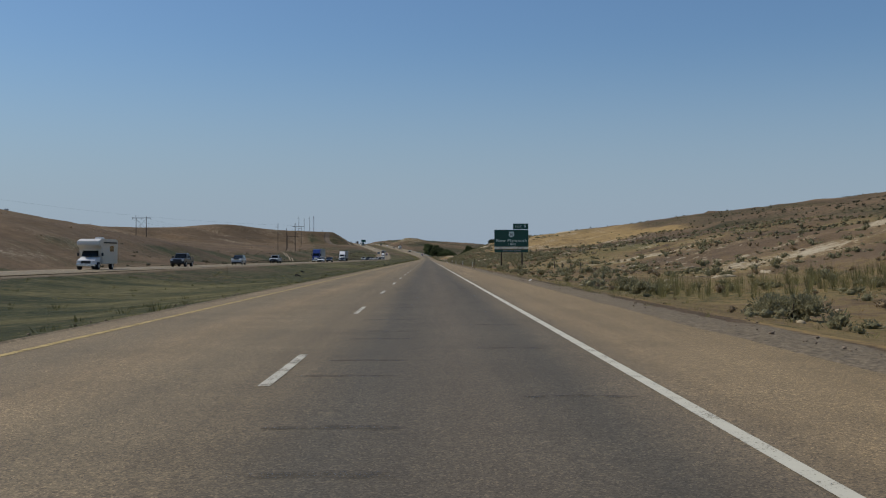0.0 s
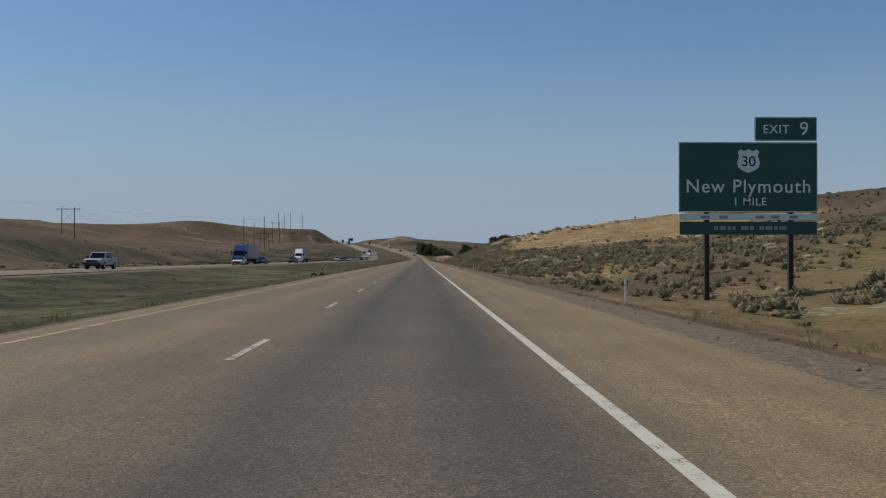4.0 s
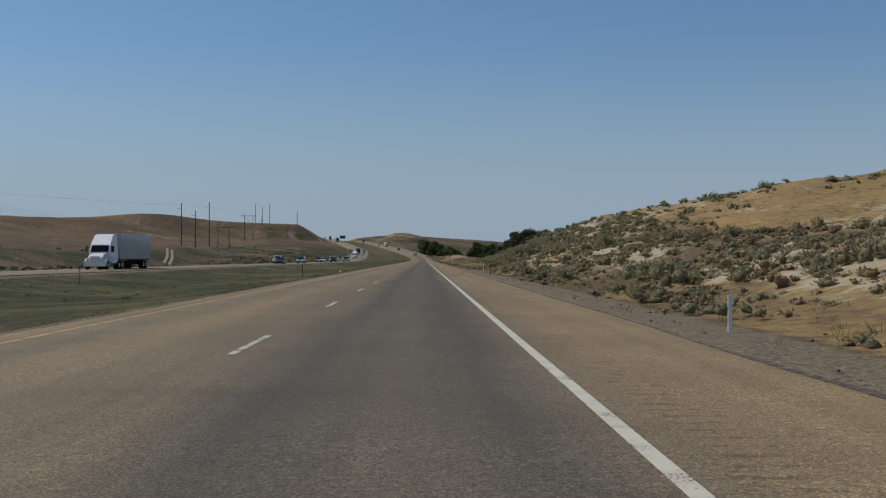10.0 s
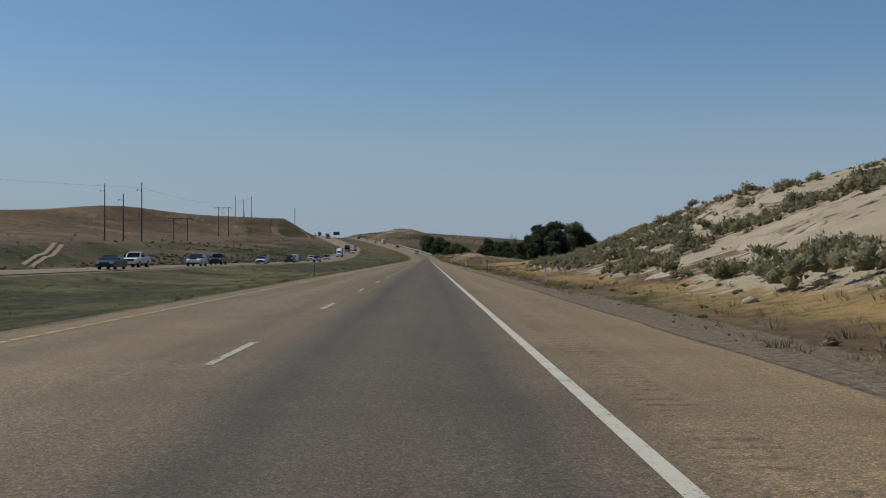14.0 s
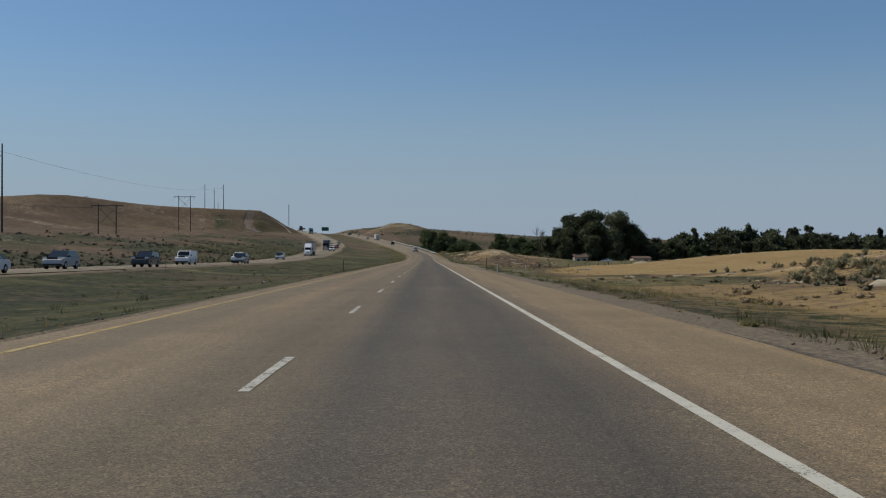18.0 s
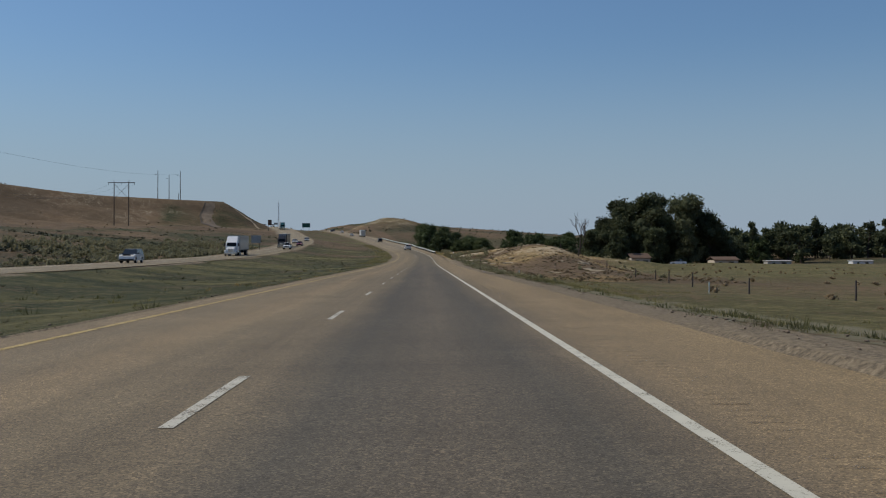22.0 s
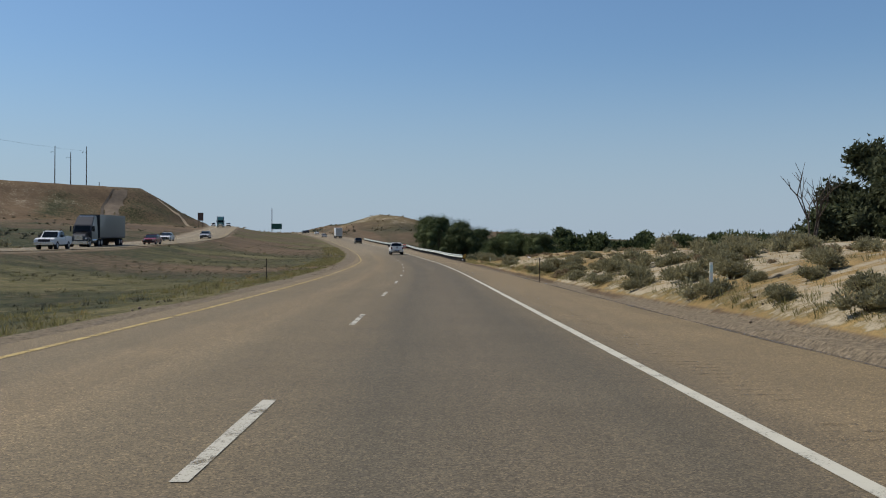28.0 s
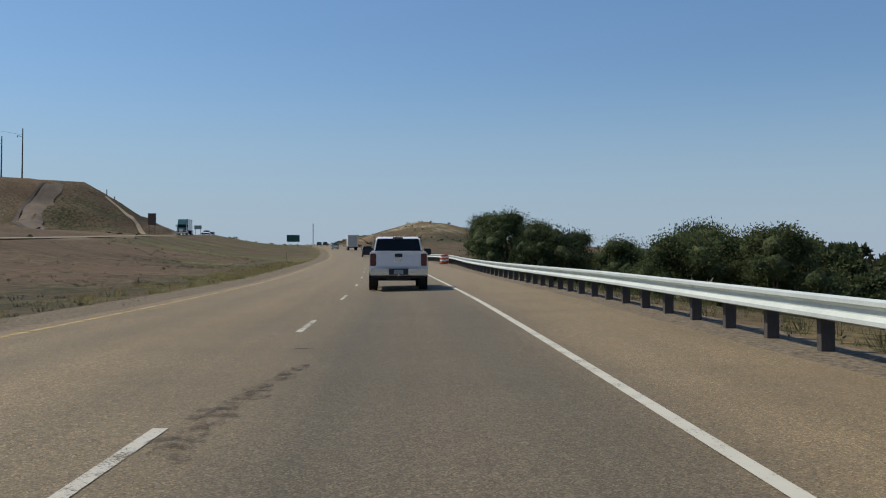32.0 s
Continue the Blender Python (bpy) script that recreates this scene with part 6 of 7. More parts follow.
add("bank_cover", "low olive-grey brush knitting the cut bank together", "shrubs", MID_BUSH, sow(2300, 185, 345, 9.4, 27, 302, cover_keep), 0.45, 1.25, M_SAGE, squash=(0.5, 0.85))
add("bank_cover_dry", "low brown brush knitting the cut bank together", "shrubs", MID_BUSH, sow(2600, 300, 445, 9.6, 30, 303, cover_keep), 0.35, 1.0, M_DRYBRUSH, squash=(0.5, 0.85))
add("bank_cover_dusky", "dusky dead brush along the foot of the bank", "shrubs", MID_BUSH, sow(900, 200, 330, 9.6, 17, 304, cover_keep), 0.5, 1.2, M_REDBRUSH, squash=(0.5, 0.9))
add("bank_tangle", "olive and grey brush down to the gravel's edge", "shrubs", MID_BUSH, sow(700, 290, 440, 9.2, 24, 401, lambda x, y, l: patchy(6, 402, 0.0, 1.0)(x, y, l) * not_gold(x, y, l)), 0.4, 1.1, M_SAGE, squash=(0.5, 0.9))
add("bank_tangle_dry", "brown dead brush down to the gravel's edge", "shrubs", MID_BUSH, sow(1100, 290, 440, 9.2, 24, 403, lambda x, y, l: patchy(5, 404, 0.0, 1.0)(x, y, l) * not_gold(x, y, l)), 0.3, 0.9, M_DRYBRUSH, squash=(0.5, 0.9))
add("cut_front", "large sagebrush in the gullies at the foot of the pale cut", "shrubs", NEAR_BUSH, sow(1500, 425, 590, 12, 27, 405, lambda x, y, l: clumpy(x, y) * (l > foot(y) + 0.4)), 0.6, 1.7, M_SAGE)
add("flat_tufts", "small dark weed clumps on the golden flat", "shrubs", MID_BUSH, sow(420, 430, 580, 8.6, 16, 305, patchy(5, 306, 0.0, 0.9)), 0.2, 0.6, M_OLIVE_GRASS, squash=(0.5, 0.9))
add("verge_clumps", "dark green weed clumps at the gravel's edge", "weeds", CLUMP, sow(3000, 430, 860, 8.4, 10.4, 307, patchy(6, 308, 0.0, 0.95)), 0.3, 0.85, M_GRASS_GREEN, squash=(0.6, 1.0))
add("first_bank_brush", "dusky brush on the low eroded ground", "shrubs", MID_BUSH, sow(1500, -40, 175, 11, 60, 309, patchy(9, 310, 0.0, 0.8)), 0.5, 1.5, M_SAGE, squash=(0.45, 0.8))
add("first_slope_brush", "grey-green sagebrush bands up the hillside", "shrubs", FAR_BUSH, sow(3000, -40, 330, 40, 150, 311, patchy(24, 312, -0.1, 1)), 0.7, 2.0, M_SAGE_SHADED, squash=(0.5, 0.8))
add("dry_brush_bank", "brown dry brush and weeds on the cut bank", "shrubs", NEAR_BUSH, sow(1900, -50, 650, 9.5, 30, 2, bank_keep), 0.35, 1.1, M_DRYBRUSH)
mid_keep = lambda x, y, l: np.where((y > 440) & (y < 600), clumpy(x, y), np.clip(0.1 + 0.9 * (0.5 + 0.8 * value_noise(x, y, 14, 33)), 0, 1)) * not_gold(x, y, l) * np.interp(y, (-60, 150, 200, 400, 440, 620, 660), (0.6, 0.6, 1.7, 1.2, 1.5, 1.5, 0.3))
add("sagebrush_slope", "sagebrush scattered up the hillside", "shrubs", MID_BUSH, sow(6200, -60, 660, 29, 76, 3, mid_keep), 0.5, 1.5, M_SAGE)
add("dry_brush_slope", "dry brown brush scattered up the hillside", "shrubs", MID_BUSH, sow(2200, -60, 660, 29, 76, 4, mid_keep), 0.5, 1.4, M_DRYBRUSH)
far_keep = lambda x, y, l: np.clip(0.0 + 1.0 * (0.5 + 0.9 * value_noise(x, y, 26, 35)), 0, 1) * not_gold(x, y, l)
add("sagebrush_ridge", "dark sagebrush along the ridge", "shrubs", FAR_BUSH, sow(2800, -60, 720, 74, 240, 5, far_keep), 0.7, 1.8, M_SAGE_SHADED)
add("dry_brush_ridge", "dry brown brush over the upper hillside", "shrubs", FAR_BUSH, sow(2200, -60, 720, 74, 240, 55, far_keep), 0.5, 1.4, M_DRYBRUSH)
add("sagebrush_far_ridge", "dark sagebrush on the distant ridge", "shrubs", FAR_BUSH, sow(2600, 1300, 1720, 8, 330, 6, lambda x, y, l: patchy(30, 36, 0.2, 1)(x, y, l) * (np.hypot(x + 19, y - 1386) > 45)), 1.0, 2.6, M_SAGE_SHADED)
left_keep = lambda x, y, l: np.where(l < -42, 0.3, 1) * np.clip(0.9 * (0.5 + 0.9 * value_noise(x, y, 22, 37)), 0, 1) * np.interp(y, (0, 450, 640, 1100, 1300), (0.25, 0.4, 0.8, 0.9, 0.4))
add("sagebrush_opposite", "sagebrush on the terrace beyond the opposite lanes", "shrubs", MID_BUSH, sow(4600, 0, 1230, -75, -9, 7, left_keep, "other"), 0.6, 2.2, M_SAGE_SHADED, squash=(0.4, 0.8))
add("sagebrush_bend", "big grey shrubs on the bank beside the opposite bend", "shrubs", MID_BUSH, sow(1300, 770, 985, -28, -9, 71, patchy(9, 72, 0.0, 1.0), "other"), 1.0, 2.6, M_SAGE)
add("sagebrush_terrace", "brush band beyond the opposite lanes, coloured dark for its shaded sides", "shrubs", FAR_BUSH, sow(2600, 330, 920, -48, -9, 81, patchy(14, 82, 0.15, 1), "other"), 0.7, 2.2, M_SAGE_SHADED, squash=(0.4, 0.8))
add("dry_brush_opposite", "dry brush beyond the opposite lanes", "shrubs", FAR_BUSH, sow(3600, 0, 1330, -150, -9, 8, left_keep, "other"), 0.5, 1.5, M_REDBRUSH, squash=(0.35, 0.7))
add("sagebrush_bluff", "sparse brush on the brown bluff and plateau", "shrubs", FAR_BUSH, sow(3000, 300, 1400, -420, -60, 9, patchy(40, 38, 0.0, 0.5), "other"), 0.6, 2.2, M_DRYBRUSH)
add("knob_brush", "dry tufts of brush on the bare knob", "shrubs", MID_BUSH, sow(520, 1320, 1450, -40, 60, 91, patchy(12, 92, 0.0, 0.8)), 0.6, 1.8, M_DRYBRUSH)
mound_keep = lambda x, y, l: np.clip(0.1 + 0.8 * (0.5 + 0.8 * value_noise(x, y, 8, 39)), 0, 1) * np.interp(y, (780, 800, 850, 885, 955, 965), (0.08, 0.06, 0.08, 0.3, 0.3, 0.1))
dry_mound = lambda x, y, l: np.clip(0.3 + 0.9 * (0.5 + 0.8 * value_noise(x, y, 6, 139)), 0, 1) * np.interp(y, (780, 800, 865, 880, 955, 965), (0.3, 1, 1, 0.3, 0.3, 0.1))
foot_keep = lambda x, y, l: np.clip(0.25 + 0.9 * (0.5 + 0.8 * value_noise(x, y, 5, 241)), 0, 1)
add("sagebrush_foot", "dense grey-green sagebrush along the foot of the mound", "shrubs", CLOSE_BUSH, sow(190, 858, 902, 8.0, 15, 242, foot_keep), 0.5, 1.25, M_SAGE)
add("dry_brush_foot", "dry brown weeds along the foot of the mound", "shrubs", CLOSE_BUSH, sow(120, 846, 955, 8.0, 16, 243, foot_keep), 0.35, 0.8, M_DRYBRUSH)
add("sagebrush_mound", "sagebrush on the sandy mound beside the road", "shrubs", NEAR_BUSH, sow(900, 790, 968, 9.5, 46, 10, mound_keep), 0.5, 1.7, M_SAGE)
add("dry_brush_mound", "dry brush on the sandy mound", "shrubs", NEAR_BUSH, sow(800, 780, 968, 11.0, 40, 11, dry_mound), 0.25, 0.8, M_DRYBRUSH, squash=(0.5, 0.9))
add("mound_cover", "reddish brown dead brush over the mound", "shrubs", MID_BUSH, sow(1500, 772, 876, 12, 34, 321, patchy(9, 322, 0.1, 1.0)), 0.4, 1.3, M_REDBRUSH, squash=(0.3, 0.6))
add("mound_low", "low dusky brush over the mound", "shrubs", FAR_BUSH, sow(2600, 775, 876, 12, 36, 391, patchy(7, 392, 0.0, 1.0)), 0.25, 0.8, M_SAGE_SHADED, squash=(0.3, 0.6))
add("mound_foot", "grey-green weeds along the foot of the mound", "shrubs", MID_BUSH, sow(800, 740, 870, 8.6, 12.5, 323, patchy(8, 324, 0.2, 1)), 0.35, 0.95, M_SAGE, squash=(0.5, 0.9))
add("fringe_grass", "olive dry grass fringe at the foot of the sandy bank", "grass", LOW, sow(3800, 862, 985, 7.4, 10, 325, patchy(5, 326, 0.3, 1)), 0.6, 1.3, M_OLIVE_GRASS)
add("rubble_brush", "dark low brush among the dry grass of the rise", "shrubs", FAR_BUSH, sow(900, 570, 705, 15, 60, 361, lambda x, y, l: patchy(7, 362, -0.3, 0.9)(x, y, l) * ~((y > 636) & (l > 12))), 0.4, 1.3, M_SAGE_SHADED, squash=(0.4, 0.75))
add("rubble_dry", "straw-coloured brush over the rise", "shrubs", MID_BUSH, sow(1100, 570, 705, 13, 60, 363, lambda x, y, l: patchy(6, 364, -0.2, 0.9)(x, y, l) * ~((y > 636) & (l > 12))), 0.4, 1.1, M_DRYBRUSH, squash=(0.35, 0.7))
add("field_brush", "low brush in the farm field", "shrubs", MID_BUSH, sow(1500, 640, 980, 13, 95, 12, lambda x, y, l: patchy(12, 40, 0.0, 0.6)(x, y, l) * ~((y > 645) & (y < 712) & (l > 16)) * ~((y > 770) & (l < 38))), 0.3, 1.2, M_DRYBRUSH)
add("embankment_brush", "pale shrubs below the guardrail", "shrubs", NEAR_BUSH, sow(620, 990, 1130, 14, 48, 13, patchy(10, 41, 0.1, 0.8)), 0.8, 2.4, M_SAGE)

med = lambda lo, hi, cell, seed: (lambda x, y, l: np.clip(lo + (hi - lo) * (0.5 + 0.8 * value_noise(x, y, cell, seed)), 0, 1) * (x > opp_x(y) + 5.0) * (l < -left_edge(y) - 0.25))
add("median_clumps", "dark green weed clumps over the median", "weeds", CLUMP, sow(3800, -60, 960, -26, -4.9, 331, med(-0.1, 0.9, 7, 332)), 0.35, 1.1, M_GRASS_GREEN, squash=(0.6, 1.0))
add("median_near", "mixed green weeds along the near side of the median", "weeds", CLUMP, sow(5200, -10, 870, -10.5, -4.8, 371, med(-0.1, 1.0, 5, 372)), 0.2, 0.6, M_GRASS_GREEN, squash=(0.6, 1.0))
add("median_fringe", "olive and straw grass along the median's near edge", "weeds", CLUMP, sow(3600, -10, 870, -7.5, -4.75, 373, med(0.0, 1.0, 4, 374)), 0.15, 0.45, M_OLIVE_GRASS, squash=(0.6, 1.0))
add("bend_weeds", "tall mixed weeds over the median by the bend", "weeds", CLUMP, sow(4200, 850, 1100, -24, -4.8, 375, med(-0.1, 1.0, 6, 376)), 0.3, 0.8, M_SAGE_SHADED, squash=(0.6, 1.0))
add("bend_fringe", "tall straw-coloured grass at the bend's edge", "weeds", CLUMP, sow(5200, 850, 1100, -10, -4.8, 377, med(0.1, 1.0, 5, 378)), 0.4, 1.0, M_OLIVE_GRASS, squash=(0.6, 1.0))
add("median_olive", "olive and straw-coloured grass clumps over the median", "weeds", CLUMP, sow(2600, -60, 1130, -26, -4.9, 333, med(-0.1, 0.8, 9, 334)), 0.3, 0.9, M_OLIVE_GRASS, squash=(0.6, 1.0))
add("median_dusky", "dusky grey-green brush in the median swale", "weeds", CLUMP, sow(1800, 560, 1130, -34, -8, 335, med(-0.1, 0.9, 10, 336)), 0.4, 1.2, M_SAGE_SHADED, squash=(0.6, 1.0))
add("median_gold", "golden bunch grass at the median edge", "grass", TUFT, sow(700, 330, 1090, -11, -5.2, 337, med(-0.5, 0.7, 6, 338)), 0.8, 1.6, M_GOLD_GRASS)
add("reed_bed", "tall yellow-green reeds in the ditch below the slope", "grass", TALL, sow(900, 44, 62, 13, 34, 339, patchy(3, 340, -0.2, 1)), 0.9, 1.7, M_OLIVE_GRASS)
add("median_weeds", "green weeds over the median swale", "grass", TUFT, sow(7000, -60, 1130, -25, -4.8, 14, med(0.15, 1, 18, 42)), 0.2, 0.6, M_GRASS_GREEN)
add("median_grass", "dry grass over the median swale", "grass", TUFT, sow(7000, -60, 1130, -26, -4.7, 15, med(0.0, 0.9, 9, 43)), 0.2, 0.5, M_GRASS_DRY)
add("median_edge_grass", "pale seed grass along the median edge", "grass", TUFT, sow(3000, 850, 1080, -9.5, -4.7, 16, med(0.1, 1, 7, 44)), 0.3, 0.7, M_GRASS_DRY)
add("median_brush", "low dark weeds in the median", "weeds", CLUMP, sow(2200, -60, 1130, -25, -5.5, 17, med(0.0, 0.8, 11, 45)), 0.25, 0.75, M_GRASS_GREEN, squash=(0.6, 1.0))
add("median_sage", "small grey-green sagebrush in the median by the bend", "weeds", CLUMP, sow(2600, 760, 1130, -34, -8.5, 171, med(0.0, 0.9, 9, 145)), 0.2, 0.7, M_SAGE, squash=(0.6, 1.0))
add("verge_weeds", "olive-green weeds at the gravel's edge", "grass", LOW, sow(9000, -60, 1000, 8.6, 13, 18, patchy(13, 46, 0.1, 0.9)), 0.5, 1.5, M_OLIVE_GRASS)
add("verge_grass", "dry grass at the foot of the bank", "grass", TUFT, sow(10000, -60, 1000, 8.8, 17, 19, patchy(8, 47, 0.1, 0.9)), 0.3, 0.7, M_GRASS_DRY)
gold_keep = lambda x, y, l: np.clip(0.55 + 0.6 * value_noise(x, y, 12, 48), 0, 1) * (((y > 385) & (y < 600) & (l < np.interp(y, (390, 440, 480, 520, 600), (14.5, 12.6, 12.0, 13, 18.5)))) | ((y > 640) & (y < 702) & (l > 14) & (value_noise(x, y, 9, 78) > -0.4)) | ((y > 875) & (y < 996) & (l < 40)) | ((y < 160) & (l > 15) & (l < 40) & (value_noise(x, y, 15, 77) > 0)))
add("golden_grass", "golden dry grass strip below the bank", "grass", TUFT, sow(46000, -60, 1050, 8, 40, 20, gold_keep), 0.35, 0.9, M_GOLD_GRASS)
add("bank_grass", "pale dry grass and weeds between the shrubs of the cut bank", "grass", TUFT, sow(9000, 180, 640, 11, 34, 271, patchy(7, 272, 0.1, 0.9)), 0.3, 0.75, M_GRASS_DRY)
add("field_verge_weeds", "yellow-green weeds between the gravel and the farm field", "grass", TUFT, sow(5000, 590, 800, 9.2, 19, 281, patchy(10, 282, 0.2, 1)), 0.3, 0.7, M_OLIVE_GRASS)
add("rail_weeds", "green weeds behind the guardrail", "grass", TUFT, sow(6000, 985, 1130, 7.6, 16, 225, patchy(7, 226, 0.3, 1)), 0.6, 1.4, M_GRASS_GREEN)
add("field_grass", "rough dry grass in the farm field", "grass", TUFT, sow(7000, 600, 960, 11, 60, 21, patchy(16, 49, 0.0, 0.9)), 0.25, 0.7, M_GRASS_DRY)
add("field_weeds", "green weeds in the farm field", "grass", TUFT, sow(12000, 600, 960, 10, 60, 22, lambda x, y, l: patchy(16, 50, 0.0, 0.9)(x, y, l) * ~((y > 645) & (y < 712) & (l > 16)) * ~((y > 775) & (y < 880) & (l < 37))), 0.2, 0.6, M_OLIVE_GRASS)
add("field_edge_weeds", "olive-green low weeds along the field's edge", "weeds", CLUMP, sow(5200, 545, 860, 8.9, 19, 222, patchy(9, 223, 0.0, 0.95)), 0.3, 0.9, M_OLIVE_GRASS, squash=(0.6, 1.0))


def sagebrush(x, y, size, seed, label="rounded grey-green sagebrush on the roadside bank"):
    v, f = bush_shape(2600, 0.036, seed, 7, (7, 3), 2.4, 0.6)
    b = thing("sagebrush", label, "shrub", pose(x, y, ground_at(x, y) - 0.05, 0, 0, seed * 40), "large sagebrush by the road")
    b.scale = (size, size, size * 0.95)
    part("foliage", raw_mesh("foliage", v, f, M_SAGE), None, b)
    bm = bmesh.new()
    rr = random.Random(seed)
    for i in range(6):
        a = rr.uniform(0, math.tau)
        tube((0, 0, -0.05), (math.cos(a) * 0.25, math.sin(a) * 0.25, 0.35), 0.03, 0.012, 5, bm)
    part("stems", bm, M_BARK, b)


for i, (y, l, sz) in enumerate(((30, 12.5, 1.6), (34, 13.4, 1.3), (57, 12.8, 1.5), (415, 13.8, 2.1), (418, 15.5, 1.7), (408, 11.8, 1.2), (908.6, 7.6, 1.1), (910.4, 8.2, 1.2), (910.0, 9.1, 1.1), (905.5, 8.1, 0.75), (903, 8.2, 0.85), (914.8, 7.5, 0.7), (911.4, 7.3, 0.5), (912.2, 10.4, 0.9), (915.4, 10.5, 0.8), (932, 7.7, 1.0), (871.6, 7.6, 0.75), (872.8, 8.1, 0.8), (871.2, 8.1, 0.7), (875, 7.6, 0.6), (877, 8.9, 0.6), (879.6, 8.6, 0.5),
                               (884, 8.4, 0.8), (882, 8.8, 0.9), (886, 9.8, 1.0), (889, 11.2, 1.1), (878, 9.6, 0.9), (893, 14.0, 1.3), (899, 12.5, 1.1), (941, 8.9, 1.0), (992, 12.4, 2.0), (1000, 13.4, 2.3), (985, 13.0, 1.6),
                               (290, 11.6, 1.4), (296, 12.2, 1.7), (303, 11.4, 1.3), (268, 12.6, 1.5))):
    sagebrush(float(road_x(y)) + l, y, sz, i + 3)


def rocks(name, label, xy, lo, hi, mat, seed):
    rng = np.random.RandomState(seed)
    bm = bmesh.new()
    bmesh.ops.create_icosphere(bm, subdivisions=1, radius=0.5)
    sv = np.array([v.co[:] for v in bm.verts])
    sf = np.array([[v.index for v in f.verts] for f in bm.faces])
    bm.free()
    n = len(xy)
    v = sv[None] * rng.uniform(0.65, 1.25, (n, len(sv), 1)) * rng.uniform(0.6, 1.3, (n, 1, 3)) * (1, 1, 0.6)
    v = v * sizes(n, lo, hi, seed, 2.2)[:, None, None]
    v = rot_z(v, rng.uniform(0, math.tau, (n, 1)) * np.ones((1, len(sv))))
    v[..., 0] += xy[:, 0:1]
    v[..., 1] += xy[:, 1:2]
    v[..., 2] += surface_height(xy[:, 0], xy[:, 1])[:, None] + 0.02
    f = sf[None] + (np.arange(n) * len(sv))[:, None, None]
    return tagged(new(name, raw_mesh(name, v.reshape(-1, 3), f.reshape(-1, 3), mat)), label, "stones", kind="stuff")


def ledges(name, label, xy, lo, hi, mat, seed):
    """Pale rock ribs that run down the slope, each tilted as the ground lies."""
    rng = np.random.RandomState(seed)
    u, w = np.meshgrid(np.linspace(-1, 1, 6), np.linspace(0, math.pi, 5), indexing="ij")
    n = len(xy)
    vs, fs = [], []
    i = np.arange(30).reshape(6, 5)
    q = np.stack([i[:-1, :-1], i[1:, :-1], i[1:, 1:], i[:-1, 1:]], -1).reshape(-1, 4)
    for k in range(n):
        ln = lo + (hi - lo) * rng.rand() ** 1.6
        wd, ht = ln * rng.uniform(0.12, 0.30), ln * rng.uniform(0.06, 0.15)
        body = (1 - np.abs(u) ** 3) ** 0.6 * rng.uniform(0.45, 1.35, u.shape)
        a = rng.normal() * 0.6
        px, py = u * ln / 2, -np.cos(w) * wd * body
        X = xy[k, 0] + px * math.cos(a) - py * math.sin(a)
        Y = xy[k, 1] + px * math.sin(a) + py * math.cos(a)
        Z = surface_height(X, Y) + np.sin(w) * ht * body - 0.04
        vs.append(np.stack([X, Y, Z], -1).reshape(-1, 3))
        fs.append(q + 30 * k)
    return tagged(new(name, raw_mesh(name, np.concatenate(vs), np.concatenate(fs), mat, True)), label, "rock ledges", kind="stuff")


ledges("bank_ledges", "pale sandstone ribs running down the cut bank", sow(1000, 190, 430, 11, 30, 341, lambda x, y, l: np.clip(0.1 + 1.6 * value_noise(x, y, 16, 342), 0, 1) * not_gold(x, y, l)), 0.5, 2.2, M_ROCK, 343)
ledges("cut_ledges", "pale chalky ribs running down the bare cut", sow(900, 425, 590, 12, 46, 344, lambda x, y, l: (1 - clumpy(x, y)) * (l > foot(y) + 0.3)), 0.5, 2.6, M_CHALK, 345)
ledges("rise_ledges", "pale stony ribs on the dry rise", sow(240, 575, 700, 18, 60, 365, patchy(8, 366, -0.3, 0.8)), 0.5, 2.0, M_ROCK, 367)
ledges("mound_ledges", "pale sandy ribs on the roadside mound", sow(260, 800, 958, 10, 26, 346, patchy(9, 347, -0.2, 0.8)), 0.6, 2.4, M_ROCK, 348)
ledges("first_ledges", "pale eroded ribs on the low slope", sow(300, -20, 175, 16, 60, 349, patchy(14, 350, -0.6, 0.6)), 0.6, 2.2, M_ROCK, 351)
rocks("bank_rocks", "pale sandstone lumps breaking out of the bank", sow(3000, -40, 640, 10.5, 44, 51, lambda x, y, l: bank_keep(x, y, l + 3) * 0.7), 0.12, 0.6, M_ROCK, 52)
rocks("mound_rocks", "pale sandstone lumps on the mound", sow(420, 800, 962, 11, 36, 53, patchy(7, 54, 0.0, 0.6)), 0.12, 0.5, M_ROCK, 55)
rocks("verge_stones", "small brown stones on the gravel verge", sow(5200, -20, 1010, 6.7, 10.2, 56, patchy(5, 57, 0.2, 0.9)), 0.02, 0.09, M_STONE, 58)
rocks("median_stones", "stones along the median's gravel edge", sow(2200, -20, 1010, -6.4, -5.1, 59, patchy(5, 60, 0.2, 0.9)), 0.03, 0.13, M_STONE, 61)

# ---- trees ----


